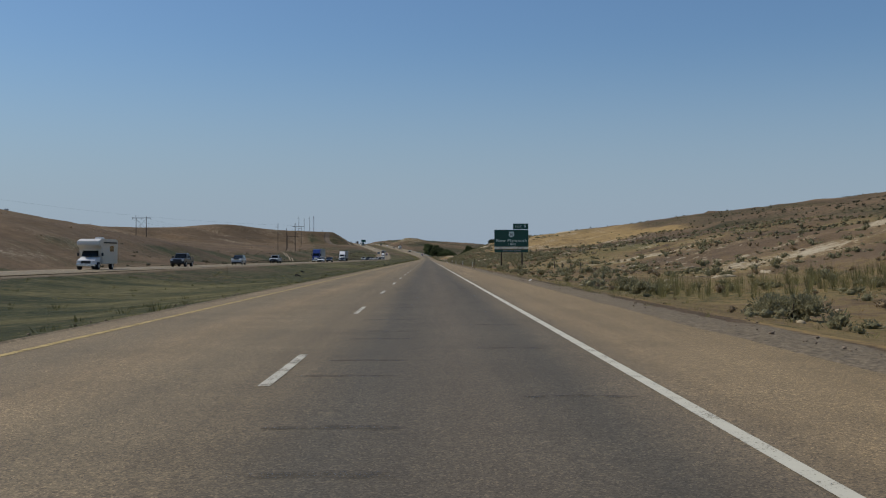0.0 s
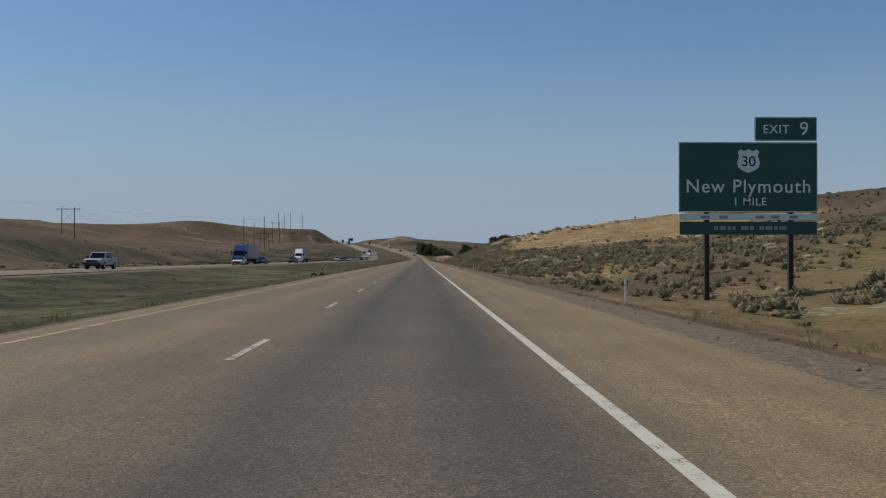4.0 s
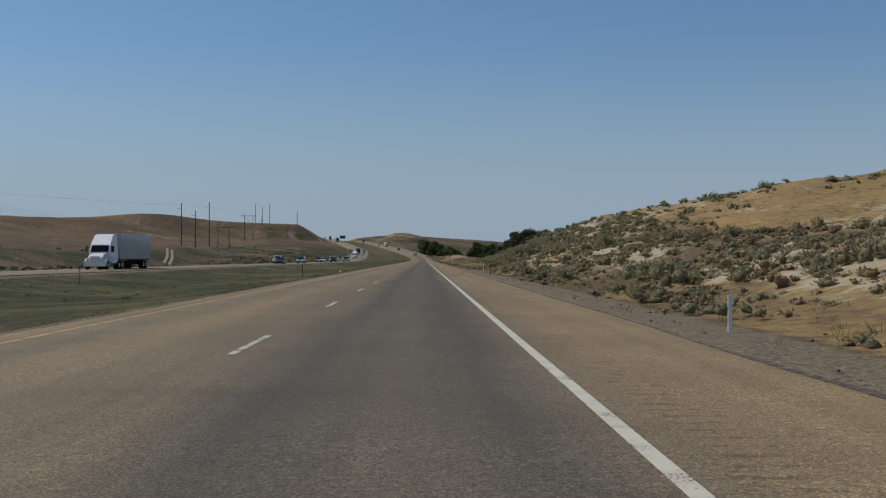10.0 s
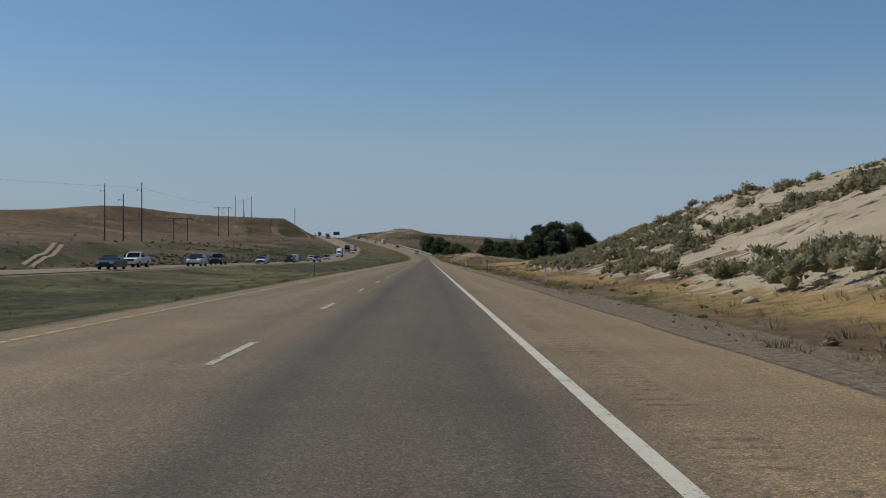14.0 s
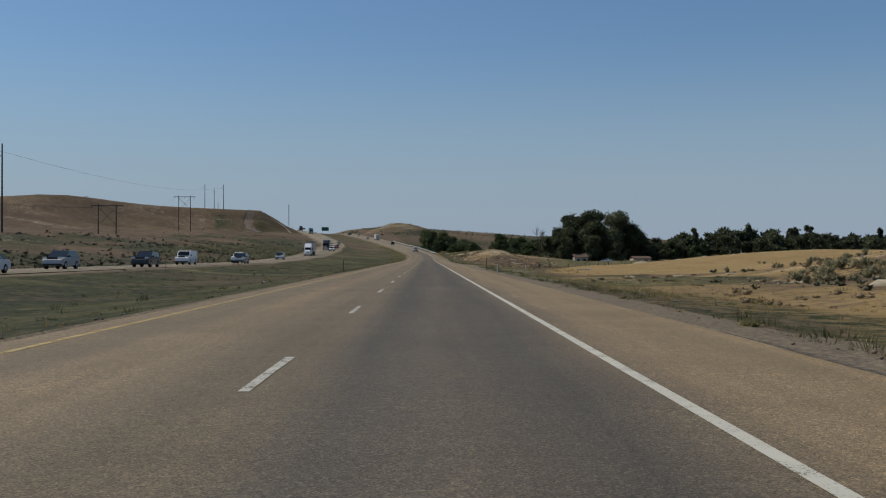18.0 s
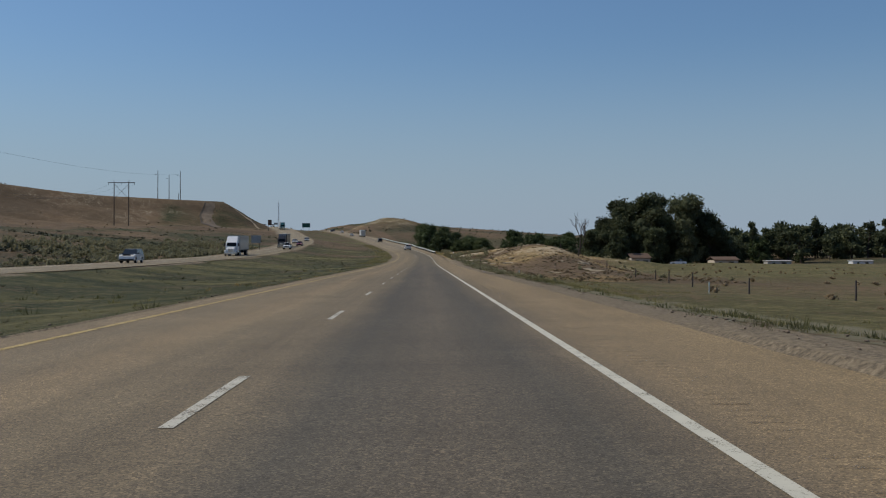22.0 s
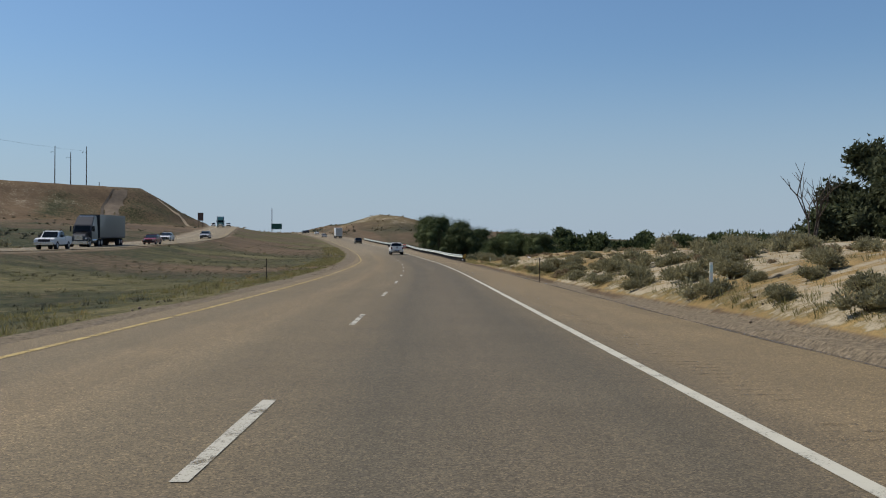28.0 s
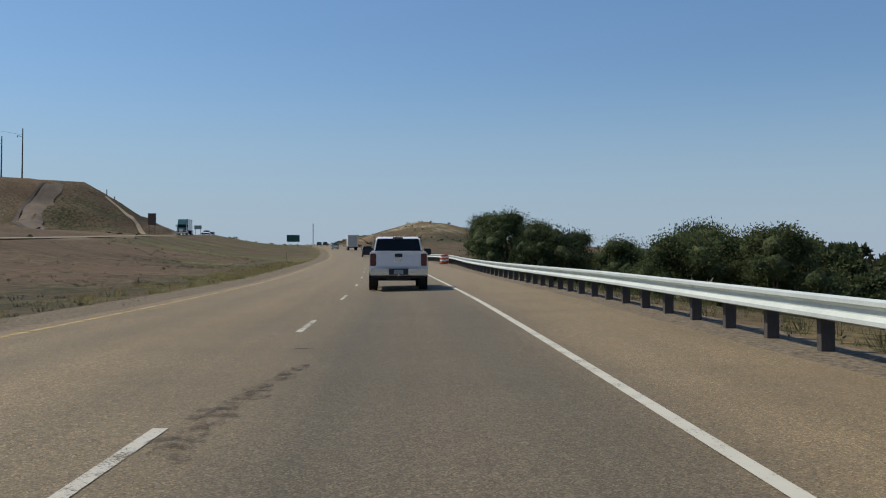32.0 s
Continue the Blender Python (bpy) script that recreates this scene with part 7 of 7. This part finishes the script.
def tree(x, y, height, spread, seed, leaf=M_LEAF, label="dark green elm tree with a ragged crown", group="trees", size=0.42, clumps=24, per=85, slim=False, base=0.12):
    rng = np.random.RandomState(seed)
    z = ground_at(x, y)
    t = thing("tree", label, "tree", pose(x, y, z), group)
    bm = bmesh.new()
    lean = rng.normal(size=2) * 0.04 * height
    top = Vector((lean[0], lean[1], height * (0.85 if slim else 0.6)))
    r = 0.022 * height + 0.06
    tube((0, 0, -0.4), tuple(top * 0.5), r, r * 0.7, 8, bm)
    tube(tuple(top * 0.5), tuple(top), r * 0.7, r * 0.3, 7, bm)
    cents = []
    for i in range(clumps):
        h = base + (1 - base) * rng.rand() ** 0.75
        w = spread * (0.32 if slim else math.sin(math.pi * min(0.98, 0.18 + 0.78 * h)) ** 0.7)
        a = rng.uniform(0, math.tau)
        rad = w * rng.uniform(0.35, 1.0)
        c = Vector((lean[0] * h + math.cos(a) * rad, lean[1] * h + math.sin(a) * rad, height * min(0.93, h)))
        cents.append(c)
        if i < 14:
            s0 = top * min(0.95, max(0.25, h * 0.75))
            tube(tuple(s0), tuple(s0.lerp(c, 0.9)), r * 0.32, r * 0.1, 5, bm)
    part("trunk", bm, M_BARK, t, "grey-brown trunk and limbs")
    cents = np.array([c[:] for c in cents])
    pick = np.repeat(np.arange(clumps), per)
    d = rng.normal(size=(len(pick), 3))
    d /= np.linalg.norm(d, axis=1, keepdims=True)
    cr = spread * (0.22 if slim else 0.44) * rng.uniform(0.55, 1.2, clumps)
    p = cents[pick] + d * (cr[pick] * rng.uniform(0.3, 1.0, len(pick)) ** 0.7)[:, None] * (1, 1, 1.5 if slim else 0.8)
    p = p + np.clip(rng.normal(size=p.shape), -1.4, 1.4) * 0.05 * spread
    p[:, 2] = np.maximum(p[:, 2], 0.25)
    v, f = leaf_sprays(p, d + rng.normal(size=d.shape) * 0.7, size, rng, 1.7)
    cv, cf, n0 = [v], [f], len(v)
    for i in range(clumps):
        lv, lf = lump(cents[i], cr[i] * 0.52, seed * 31 + i, 6, 3, 1.2 if slim else 0.8)
        lv[:, 2] = np.maximum(lv[:, 2], 0.2)
        cv.append(lv)
        cf.append(lf + n0)
        n0 += len(lv)
    v, f = np.concatenate(cv), np.concatenate(cf)
    part("crown", raw_mesh("crown", v, f, leaf), None, t)
    return t


def dead_tree(x, y, height, seed):
    rr = random.Random(seed)
    t = thing("dead_tree", "leafless grey dead tree beside the grove", "tree", pose(x, y, ground_at(x, y)), "trees")
    bm = bmesh.new()

    def grow(a, d, ln, r, depth):
        b = a + d * ln
        tube(tuple(a), tuple(b), r, r * 0.6, 6, bm)
        if depth == 0:
            return
        for k in range(3 if depth > 1 else 2):
            e = (d + Vector((rr.uniform(-0.75, 0.75), rr.uniform(-0.75, 0.75), rr.uniform(-0.05, 0.5)))).normalized()
            grow(b, e, ln * rr.uniform(0.55, 0.8), r * 0.6, depth - 1)
    grow(Vector((0, 0, -0.3)), Vector((-0.12, 0, 1)).normalized(), height * 0.36, 0.3, 4)
    part("trunk", bm, M_BARK, t)


for i, (x, y, h, s) in enumerate(((56.5, 994, 11.5, 4.2), (60, 1002, 16, 5.8), (64, 992, 19, 6.4), (68, 1004, 22, 7.4), (73, 992, 23, 7.6), (78, 1000, 23.5, 7.8), (83, 992, 22.5, 7.4), (88, 1001, 20.5, 7.0), (93, 992, 17, 6.2), (98, 1004, 13, 5.6),
                                 (52, 1012, 5.0, 3.0), (61, 978, 11, 3.6), (72, 982, 12, 3.8), (84, 984, 10, 3.6), (105, 1018, 10, 4.6))):
    tree(x, y, h, s, 100 + i, M_LEAF_FAR, "tall dark cottonwood in the farm grove", "grove trees", 0.5, 40, 190, base=0.06)
dead_tree(51, 986, 16, 5)
rr = random.Random(12)
k = 0
x = 96.0
while x < 520:
    y = 1195 + rr.uniform(-25, 45) + (x - 96) * 0.12
    low_end = 0.6 if x < 175 else 1.0
    tree(x, y, rr.uniform(12, 18.5) * low_end, rr.uniform(6.5, 9.0) * (0.4 + 0.6 * low_end), 200 + k, M_LEAF_FAR, "dark tree in the row across the fields", "field trees", 1.2, 13, 54, base=0.03)
    tree(x + 3, y + rr.uniform(20, 45), rr.uniform(12, 20) * low_end, rr.uniform(6.0, 8.5), 700 + k, M_LEAF_FAR, "dark tree in the second row across the fields", "field trees", 1.4, 10, 36, base=0.03)
    x += rr.uniform(4.2, 7.0)
    k += 1
for i, (x, y, h) in enumerate(((222, 1233, 24), (254, 1240, 20), (262, 1238, 23), (268, 1244, 22), (318, 1250, 22), (345, 1252, 24), (372, 1255, 21), (178, 1210, 21))):
    tree(x, y, h, 5.2, 300 + i, M_LEAF_FAR, "slim dark poplar above the tree row", "field trees", 0.8, 18, 80, slim=True, base=0.15)
for i, (x, y, h, s) in enumerate(((5, 1163, 15.5, 6.0), (11, 1154, 14.5, 6.2), (17, 1166, 14.5, 6.2), (23, 1156, 13.5, 6.0), (27, 1160, 12, 5.8), (31, 1166, 10, 5.4), (16.8, 1068, 8.5, 4.2), (20, 1073, 10.2, 5.2), (24, 1067, 10.2, 5.0),
                                 (26.5, 1073, 8.0, 3.6), (1, 1190, 14, 6.0), (12, 1196, 14, 6.2), (44, 1180, 9, 5.2))):
    tree(x, y, h, s, 400 + i, M_LEAF, "dense dark green elm below the guardrail", "embankment trees", 0.14 if y < 1100 else 0.2, 44, 620 if y < 1100 else 360, base=0.05)
for i, (x, y, h, w) in enumerate(((57, 1098, 11.0, 5.6), (65, 1105, 12.0, 6.2), (74, 1101, 12.0, 6.4), (84, 1111, 12.5, 6.6), (94, 1104, 12.0, 6.2), (104, 1115, 12.5, 6.4), (50, 1112, 8.0, 4.4))):
    tree(x, y, h, w, 470 + i, M_LEAF, "broad green tree in the hollow beyond the guardrail", "lowland trees", 0.42, 30, 170, base=0.04)
for i in range(34):
    x, y = rr.uniform(44, 190), rr.uniform(1150, 1240)
    tree(x, y, rr.uniform(9.5, 13), rr.uniform(4.0, 6.0), 500 + i, M_LEAF, "green tree in the low ground beyond the guardrail", "lowland trees", 0.75, 18, 90, base=0.04)

# ---- marks and litter on the road ----


def flat_patch(name, label, pts, mat, lift=0.007, cat="road stain"):
    """A flat stain: its outline as metres along and metres right of the lane line."""
    bm = bmesh.new()
    vs = []
    for s, l in pts:
        x, y, z, head, grade = at_s(s)
        vs.append(bm.verts.new((x + l * math.cos(head), y + l * math.sin(head), z + lift + float(tilt(l, y)))))
    bm.faces.new(vs)
    bmesh.ops.recalc_face_normals(bm, faces=bm.faces)
    if bm.faces[:][0].normal.z < 0:
        bmesh.ops.reverse_faces(bm, faces=bm.faces)
    bmesh.ops.triangulate(bm, faces=bm.faces)
    me = bpy.data.meshes.new(name)
    bm.to_mesh(me)
    bm.free()
    me.materials.append(mat)
    return tagged(new(name, me), label, cat, kind="structure")


def blot(s, l, ds, dl, mat, label, seed, name="stain", lift=0.007):
    rr = random.Random(seed)
    ring = []
    for i in range(18):
        a = i * math.tau / 18
        k = rr.uniform(0.55, 1.1)
        ring.append((s + math.sin(a) * ds * k, l + math.cos(a) * dl * k))
    return flat_patch(name, label, ring, mat, lift)


def streak(points, w, mat, label, name="streak", lift=0.007, seed=1):
    """A ribbon of changing width along points of (s, l)."""
    rr = random.Random(seed)
    left, right = [], []
    for i, (s, l) in enumerate(points):
        k = w * rr.uniform(0.6, 1.2) * (0.25 if i in (0, len(points) - 1) else 1)
        a, b = points[max(0, i - 1)], points[min(len(points) - 1, i + 1)]
        d = Vector((b[0] - a[0], b[1] - a[1])).normalized()
        left.append((s - d.y * k, l + d.x * k))
        right.append((s + d.y * k, l - d.x * k))
    return flat_patch(name, label, left + right[::-1], mat, lift)


def dense(pts, n):
    p = np.array(pts, float)
    t = np.linspace(0, len(p) - 1, n)
    return [(float(np.interp(q, range(len(p)), p[:, 0])), float(np.interp(q, range(len(p)), p[:, 1]))) for q in t]


streak(dense([(397, 5.94), (384.6, 5.39), (378.3, 4.94), (374.5, 4.63), (372.0, 4.40), (370.0, 4.21)], 18), 0.045, M_SKID, "black skid mark curving onto the shoulder", "skid_mark", seed=2)
streak(dense([(392, 5.98), (387.1, 5.73), (380.2, 5.35), (377.1, 5.13), (373.3, 4.76), (370.7, 4.47)], 18), 0.03, M_SKID, "thin black skid mark curving onto the shoulder", "skid_mark", seed=4)
streak(dense([(852.7, 3.95), (852.6, 4.24), (852.6, 4.58)], 9), 0.16, M_RUST_WATER, "brown damp stain on the shoulder", "stain", seed=16)
streak(dense([(592.2, 1.5), (592.25, 1.8), (592.2, 2.12)], 8), 0.12, M_TAR, "dark smear across the lane", "stain", seed=17)
blot(938.1, 4.9, 0.12, 0.2, M_TAR, "small dark spot on the shoulder", 19)
blot(186.7, 3.76, 0.07, 0.1, M_RUBBER, "scrap of black rubber on the edge line", 21)
streak(dense([(740.8, 2.1), (740.7, 2.8), (741.0, 3.4), (741.2, 4.0), (741.3, 4.6)], 14), 0.08, M_TAR, "dark wet stain across the lane", "stain", seed=5)
blot(744, 5.7, 0.55, 0.75, M_RUST_WATER, "dark damp patch on the shoulder", 3)
blot(959.2, 5.5, 0.24, 0.75, M_TAR, "dark wet stain on the shoulder", 8)
blot(959.5, 6.3, 0.2, 0.6, M_TAR, "dark wet stain on the shoulder", 18)
streak(dense([(986.6, 0.34), (987.3, 0.2), (988.3, 0.18), (989.5, 0.24), (990.8, 0.38), (992.1, 0.54)], 22), 0.1, M_RUST_WATER, "brown oil stain beside the lane line", "stain", seed=9)
blot(893, 0.0, 0.22, 0.2, M_TAR, "dark round tar ring on the lane line", 4)
blot(649.1, -0.15, 0.06, 0.13, M_RUBBER, "scrap of black rubber on the lane line", 6)
blot(771.65, -0.15, 0.06, 0.14, M_RUBBER, "scrap of black rubber by the lane line", 7)
blot(34.0, 0.1, 0.1, 0.25, M_RUBBER, "scrap of black tyre on the lane line", 10)
blot(37.2, 2.3, 0.12, 0.1, M_TAR, "small black tar spot", 11)
blot(39.3, 2.9, 0.25, 0.2, M_TAR, "dark oil spot", 12)
blot(186, 2.45, 0.2, 0.12, M_TAR, "dark oil spot in the wheel track", 13)
blot(184.5, 2.5, 0.16, 0.1, M_TAR, "dark oil spot in the wheel track", 14)
for i, (s, l) in enumerate(((282, -0.14), (285.2, -1.19), (403.5, -0.4), (400, 2.9), (723, -0.3), (625, -0.3), (876, -0.6), (963, -0.5), (994, 0.3), (305, 3.9))):
    streak(dense([(s, l - 0.16), (s + 0.05, l), (s, l + 0.15)], 6), 0.05, M_SKID, "short dark crack sealed with tar", "crack", seed=20 + i)
for i, (s0, s1) in enumerate(((104, 116), (838, 852))):
    rr2 = random.Random(70 + i)
    pts = []
    s = s0
    while s < s1:
        pts.append((s, 0.13 + rr2.uniform(-0.05, 0.05)))
        s += rr2.uniform(0.5, 1.0)
    streak(pts, 0.014, M_RUST_WATER, "thin lengthwise crack beside the lane line", "crack", 0.0065, 40 + i)


for i in range(30):
    rr3 = random.Random(300 + i)
    s, l = 5.5 + i * 1.55, (2.75 if i % 3 == 2 else 0.95) + rr3.uniform(-0.15, 0.15)
    streak(dense([(s, l - 0.5), (s + 0.06, l), (s, l + 0.5)], 9), 0.09, M_BAND, "faint dark band across the wheel track", "stain", 0.0062, seed=310 + i)
streak(dense([(741.0, 6.5), (746, 6.45), (752, 6.5), (758, 6.6)], 12), 0.35, M_RUST_WATER, "damp patch along the gravel's edge", "stain", seed=15)
for i, (s, l, ds, dl) in enumerate(((987.3, 0.16, 0.5, 0.2), (988.4, 0.2, 0.6, 0.22), (989.8, 0.3, 0.7, 0.18), (991.2, 0.44, 0.8, 0.12))):
    blot(s, l, ds, dl, M_RUST_WATER, "blotchy brown oil stain on the road", 330 + i, lift=0.0075)


def litter(s, l, w, h, label, seed, mat=M_PAPER):
    x, y, z, head, grade = at_s(s)
    xx = x + l
    v = thing("litter", label, "litter", pose(xx, y, ground_at(xx, y) + 0.02, 25, 8, seed * 50), "roadside litter")
    bm = bmesh.new()
    bmesh.ops.create_grid(bm, x_segments=5, y_segments=5, size=0.5)
    rr2 = random.Random(seed)
    for q in bm.verts:
        q.co = (q.co.x * w * 0.7, q.co.y * h * 0.7, rr2.uniform(0, 0.05))
    bmesh.ops.solidify(bm, geom=bm.faces[:], thickness=0.01)
    part("sheet", bm, mat, v)


for i, (s, l, w, h, lb) in enumerate(((289, 8.6, 0.4, 0.3, "crumpled white paper sheet on the gravel"), (287, 8.5, 0.35, 0.12, "white plastic scrap on the gravel"), (293, 7.5, 0.35, 0.3, "white bag on the gravel"),
                                      (405, 7.6, 0.7, 0.1, "long white strip of plastic on the verge"), (57, 7.4, 0.35, 0.2, "white scrap on the verge"), (262, 8.6, 0.4, 0.25, "white paper on the verge"),
                                      (445, -9.5, 0.4, 0.3, "white scrap in the median"), (941, 10.5, 0.45, 0.4, "white bag below the bank"), (620, -9.8, 0.5, 0.3, "white scrap in the median"))):
    litter(s, l, w, h, lb, i + 1)


def tyre_scrap(s, l, label, seed):
    x, y, z, head, grade = at_s(s)
    xx = x + l
    v = thing("tyre_scrap", label, "tyre scrap", pose(xx, y, ground_at(xx, y) + 0.03, 0, 0, seed * 37), "tyre scraps")
    bm = bmesh.new()
    rr2 = random.Random(seed)
    last = None
    for i in range(9):
        a = i * 0.32
        c = Vector((math.sin(a) * 0.42, i * 0.05, 0.06 + 0.16 * math.sin(i * 0.4)))
        if last is not None:
            tube(tuple(last), tuple(c), 0.07 + rr2.uniform(0, 0.03), 0.06, 6, bm)
        last = c
    part("tread", bm, M_RUBBER, v)


for i, (s, l) in enumerate(((206, -6.2), (207.5, -6.9), (108, -12), (152, -17), (306, -16))):
    tyre_scrap(s, l, "torn black tyre tread lying by the median edge", i + 2)


# rumble strip: flat dark bars paint the shade of worn grooves in the shoulder
def rumble():
    vs, fs = [], []
    rng = np.random.RandomState(44)
    for s in np.arange(150.0, 1150.0, 0.305):
        w = rng.rand(4)
        if 520 < s < 600 or w[0] < 0.12:
            continue
        x, y, z, head, grade = at_s(s)
        c, sn = math.cos(head), math.sin(head)
        b = len(vs)
        h = 0.035 + 0.03 * w[1]
        for ds in (-h, h):
            for l in (4.06 + 0.08 * w[2], 4.44 + 0.16 * w[3]):
                vs.append((x + l * c - ds * sn, y + l * sn + ds * c, z + 0.004 + ds * grade + float(tilt(l, y))))
        fs.append((b, b + 1, b + 3, b + 2))
    return tagged(new("rumble_strip", raw_mesh("rumble_strip", vs, fs, M_GROOVE_SHADE)), "rumble strip in the tan shoulder, its grooves' shade painted as dark bars", "rumble strip", kind="structure")


rumble()

# dirt track up the bank beyond the opposite lanes, laid on the ground
ys = np.linspace(648, 704, 36)
for off in (-0.9, 0.9):
    yy, ll = np.meshgrid(ys, np.linspace(off - 0.5, off + 0.5, 3), indexing="ij")
    xx = np.interp(yy, (648, 664, 704), (-85.5, -88.5, -98.5)) + ll
    tagged(new("dirt_track", grid_mesh("dirt_track", xx, yy, surface_height(xx, yy) + 0.1, M_TRACK)), "pale dirt wheel track up the bank", "track", kind="structure")


def hill_path(name, label, pts, w0, w1, mat, lift=0.12):
    """A worn path over the ground along a few corners, from width w0 to w1, with uneven edges."""
    p = np.array(pts, float)
    t = np.linspace(0, len(p) - 1, 14 * (len(p) - 1) + 1)
    cx, cy = (np.interp(t, np.arange(len(p)), p[:, k]) for k in (0, 1))
    dx, dy = np.gradient(cx), np.gradient(cy)
    ln = np.hypot(dx, dy)
    across = np.linspace(-0.5, 0.5, 5)[None, :] * (np.linspace(w0, w1, len(t)) * (1 + 0.3 * value_noise(cx, cy, 4, 97)))[:, None]
    xx, yy = cx[:, None] + across * (dy / ln)[:, None], cy[:, None] - across * (dx / ln)[:, None]
    return tagged(new(name, grid_mesh(name, xx, yy, surface_height(xx, yy) + lift, mat)), label, "track", kind="structure")


hill_path("hill_track", "dull bladed dirt track up the face of the bluff", [(-104, 1222), (-118, 1240), (-123.5, 1256), (-124, 1272)], 7.5, 5.5, M_GRADED)
hill_path("track_edge", "dark strip along the edge of the bluff's dirt track", [(-108, 1223), (-122.5, 1241), (-127, 1256), (-126.8, 1270)], 1.8, 0.7, M_TRACK_EDGE, 0.2)
hill_path("hill_path", "pale worn path down the bluff's nose", [(-111, 1276), (-105, 1272), (-98, 1266), (-91, 1254.5)], 1.0, 1.8, M_TRACK)


def fence_post(x, y, h=1.2):
    v = thing("fence_post", "old dark wooden fence post in the field", "fence post", pose(x, y, ground_at(x, y)), "field fence posts")
    part("stake", tube((0, 0, -0.3), (0.02, 0, h), 0.07, 0.055, 7), M_WOOD_POST, v)


for i in range(14):
    y = 690 + i * 14.0
    fence_post(27 + 2.0 * math.sin(i), y)
for y in (118, 126, 134, 142):
    fence_post(19.5, y, 1.0)
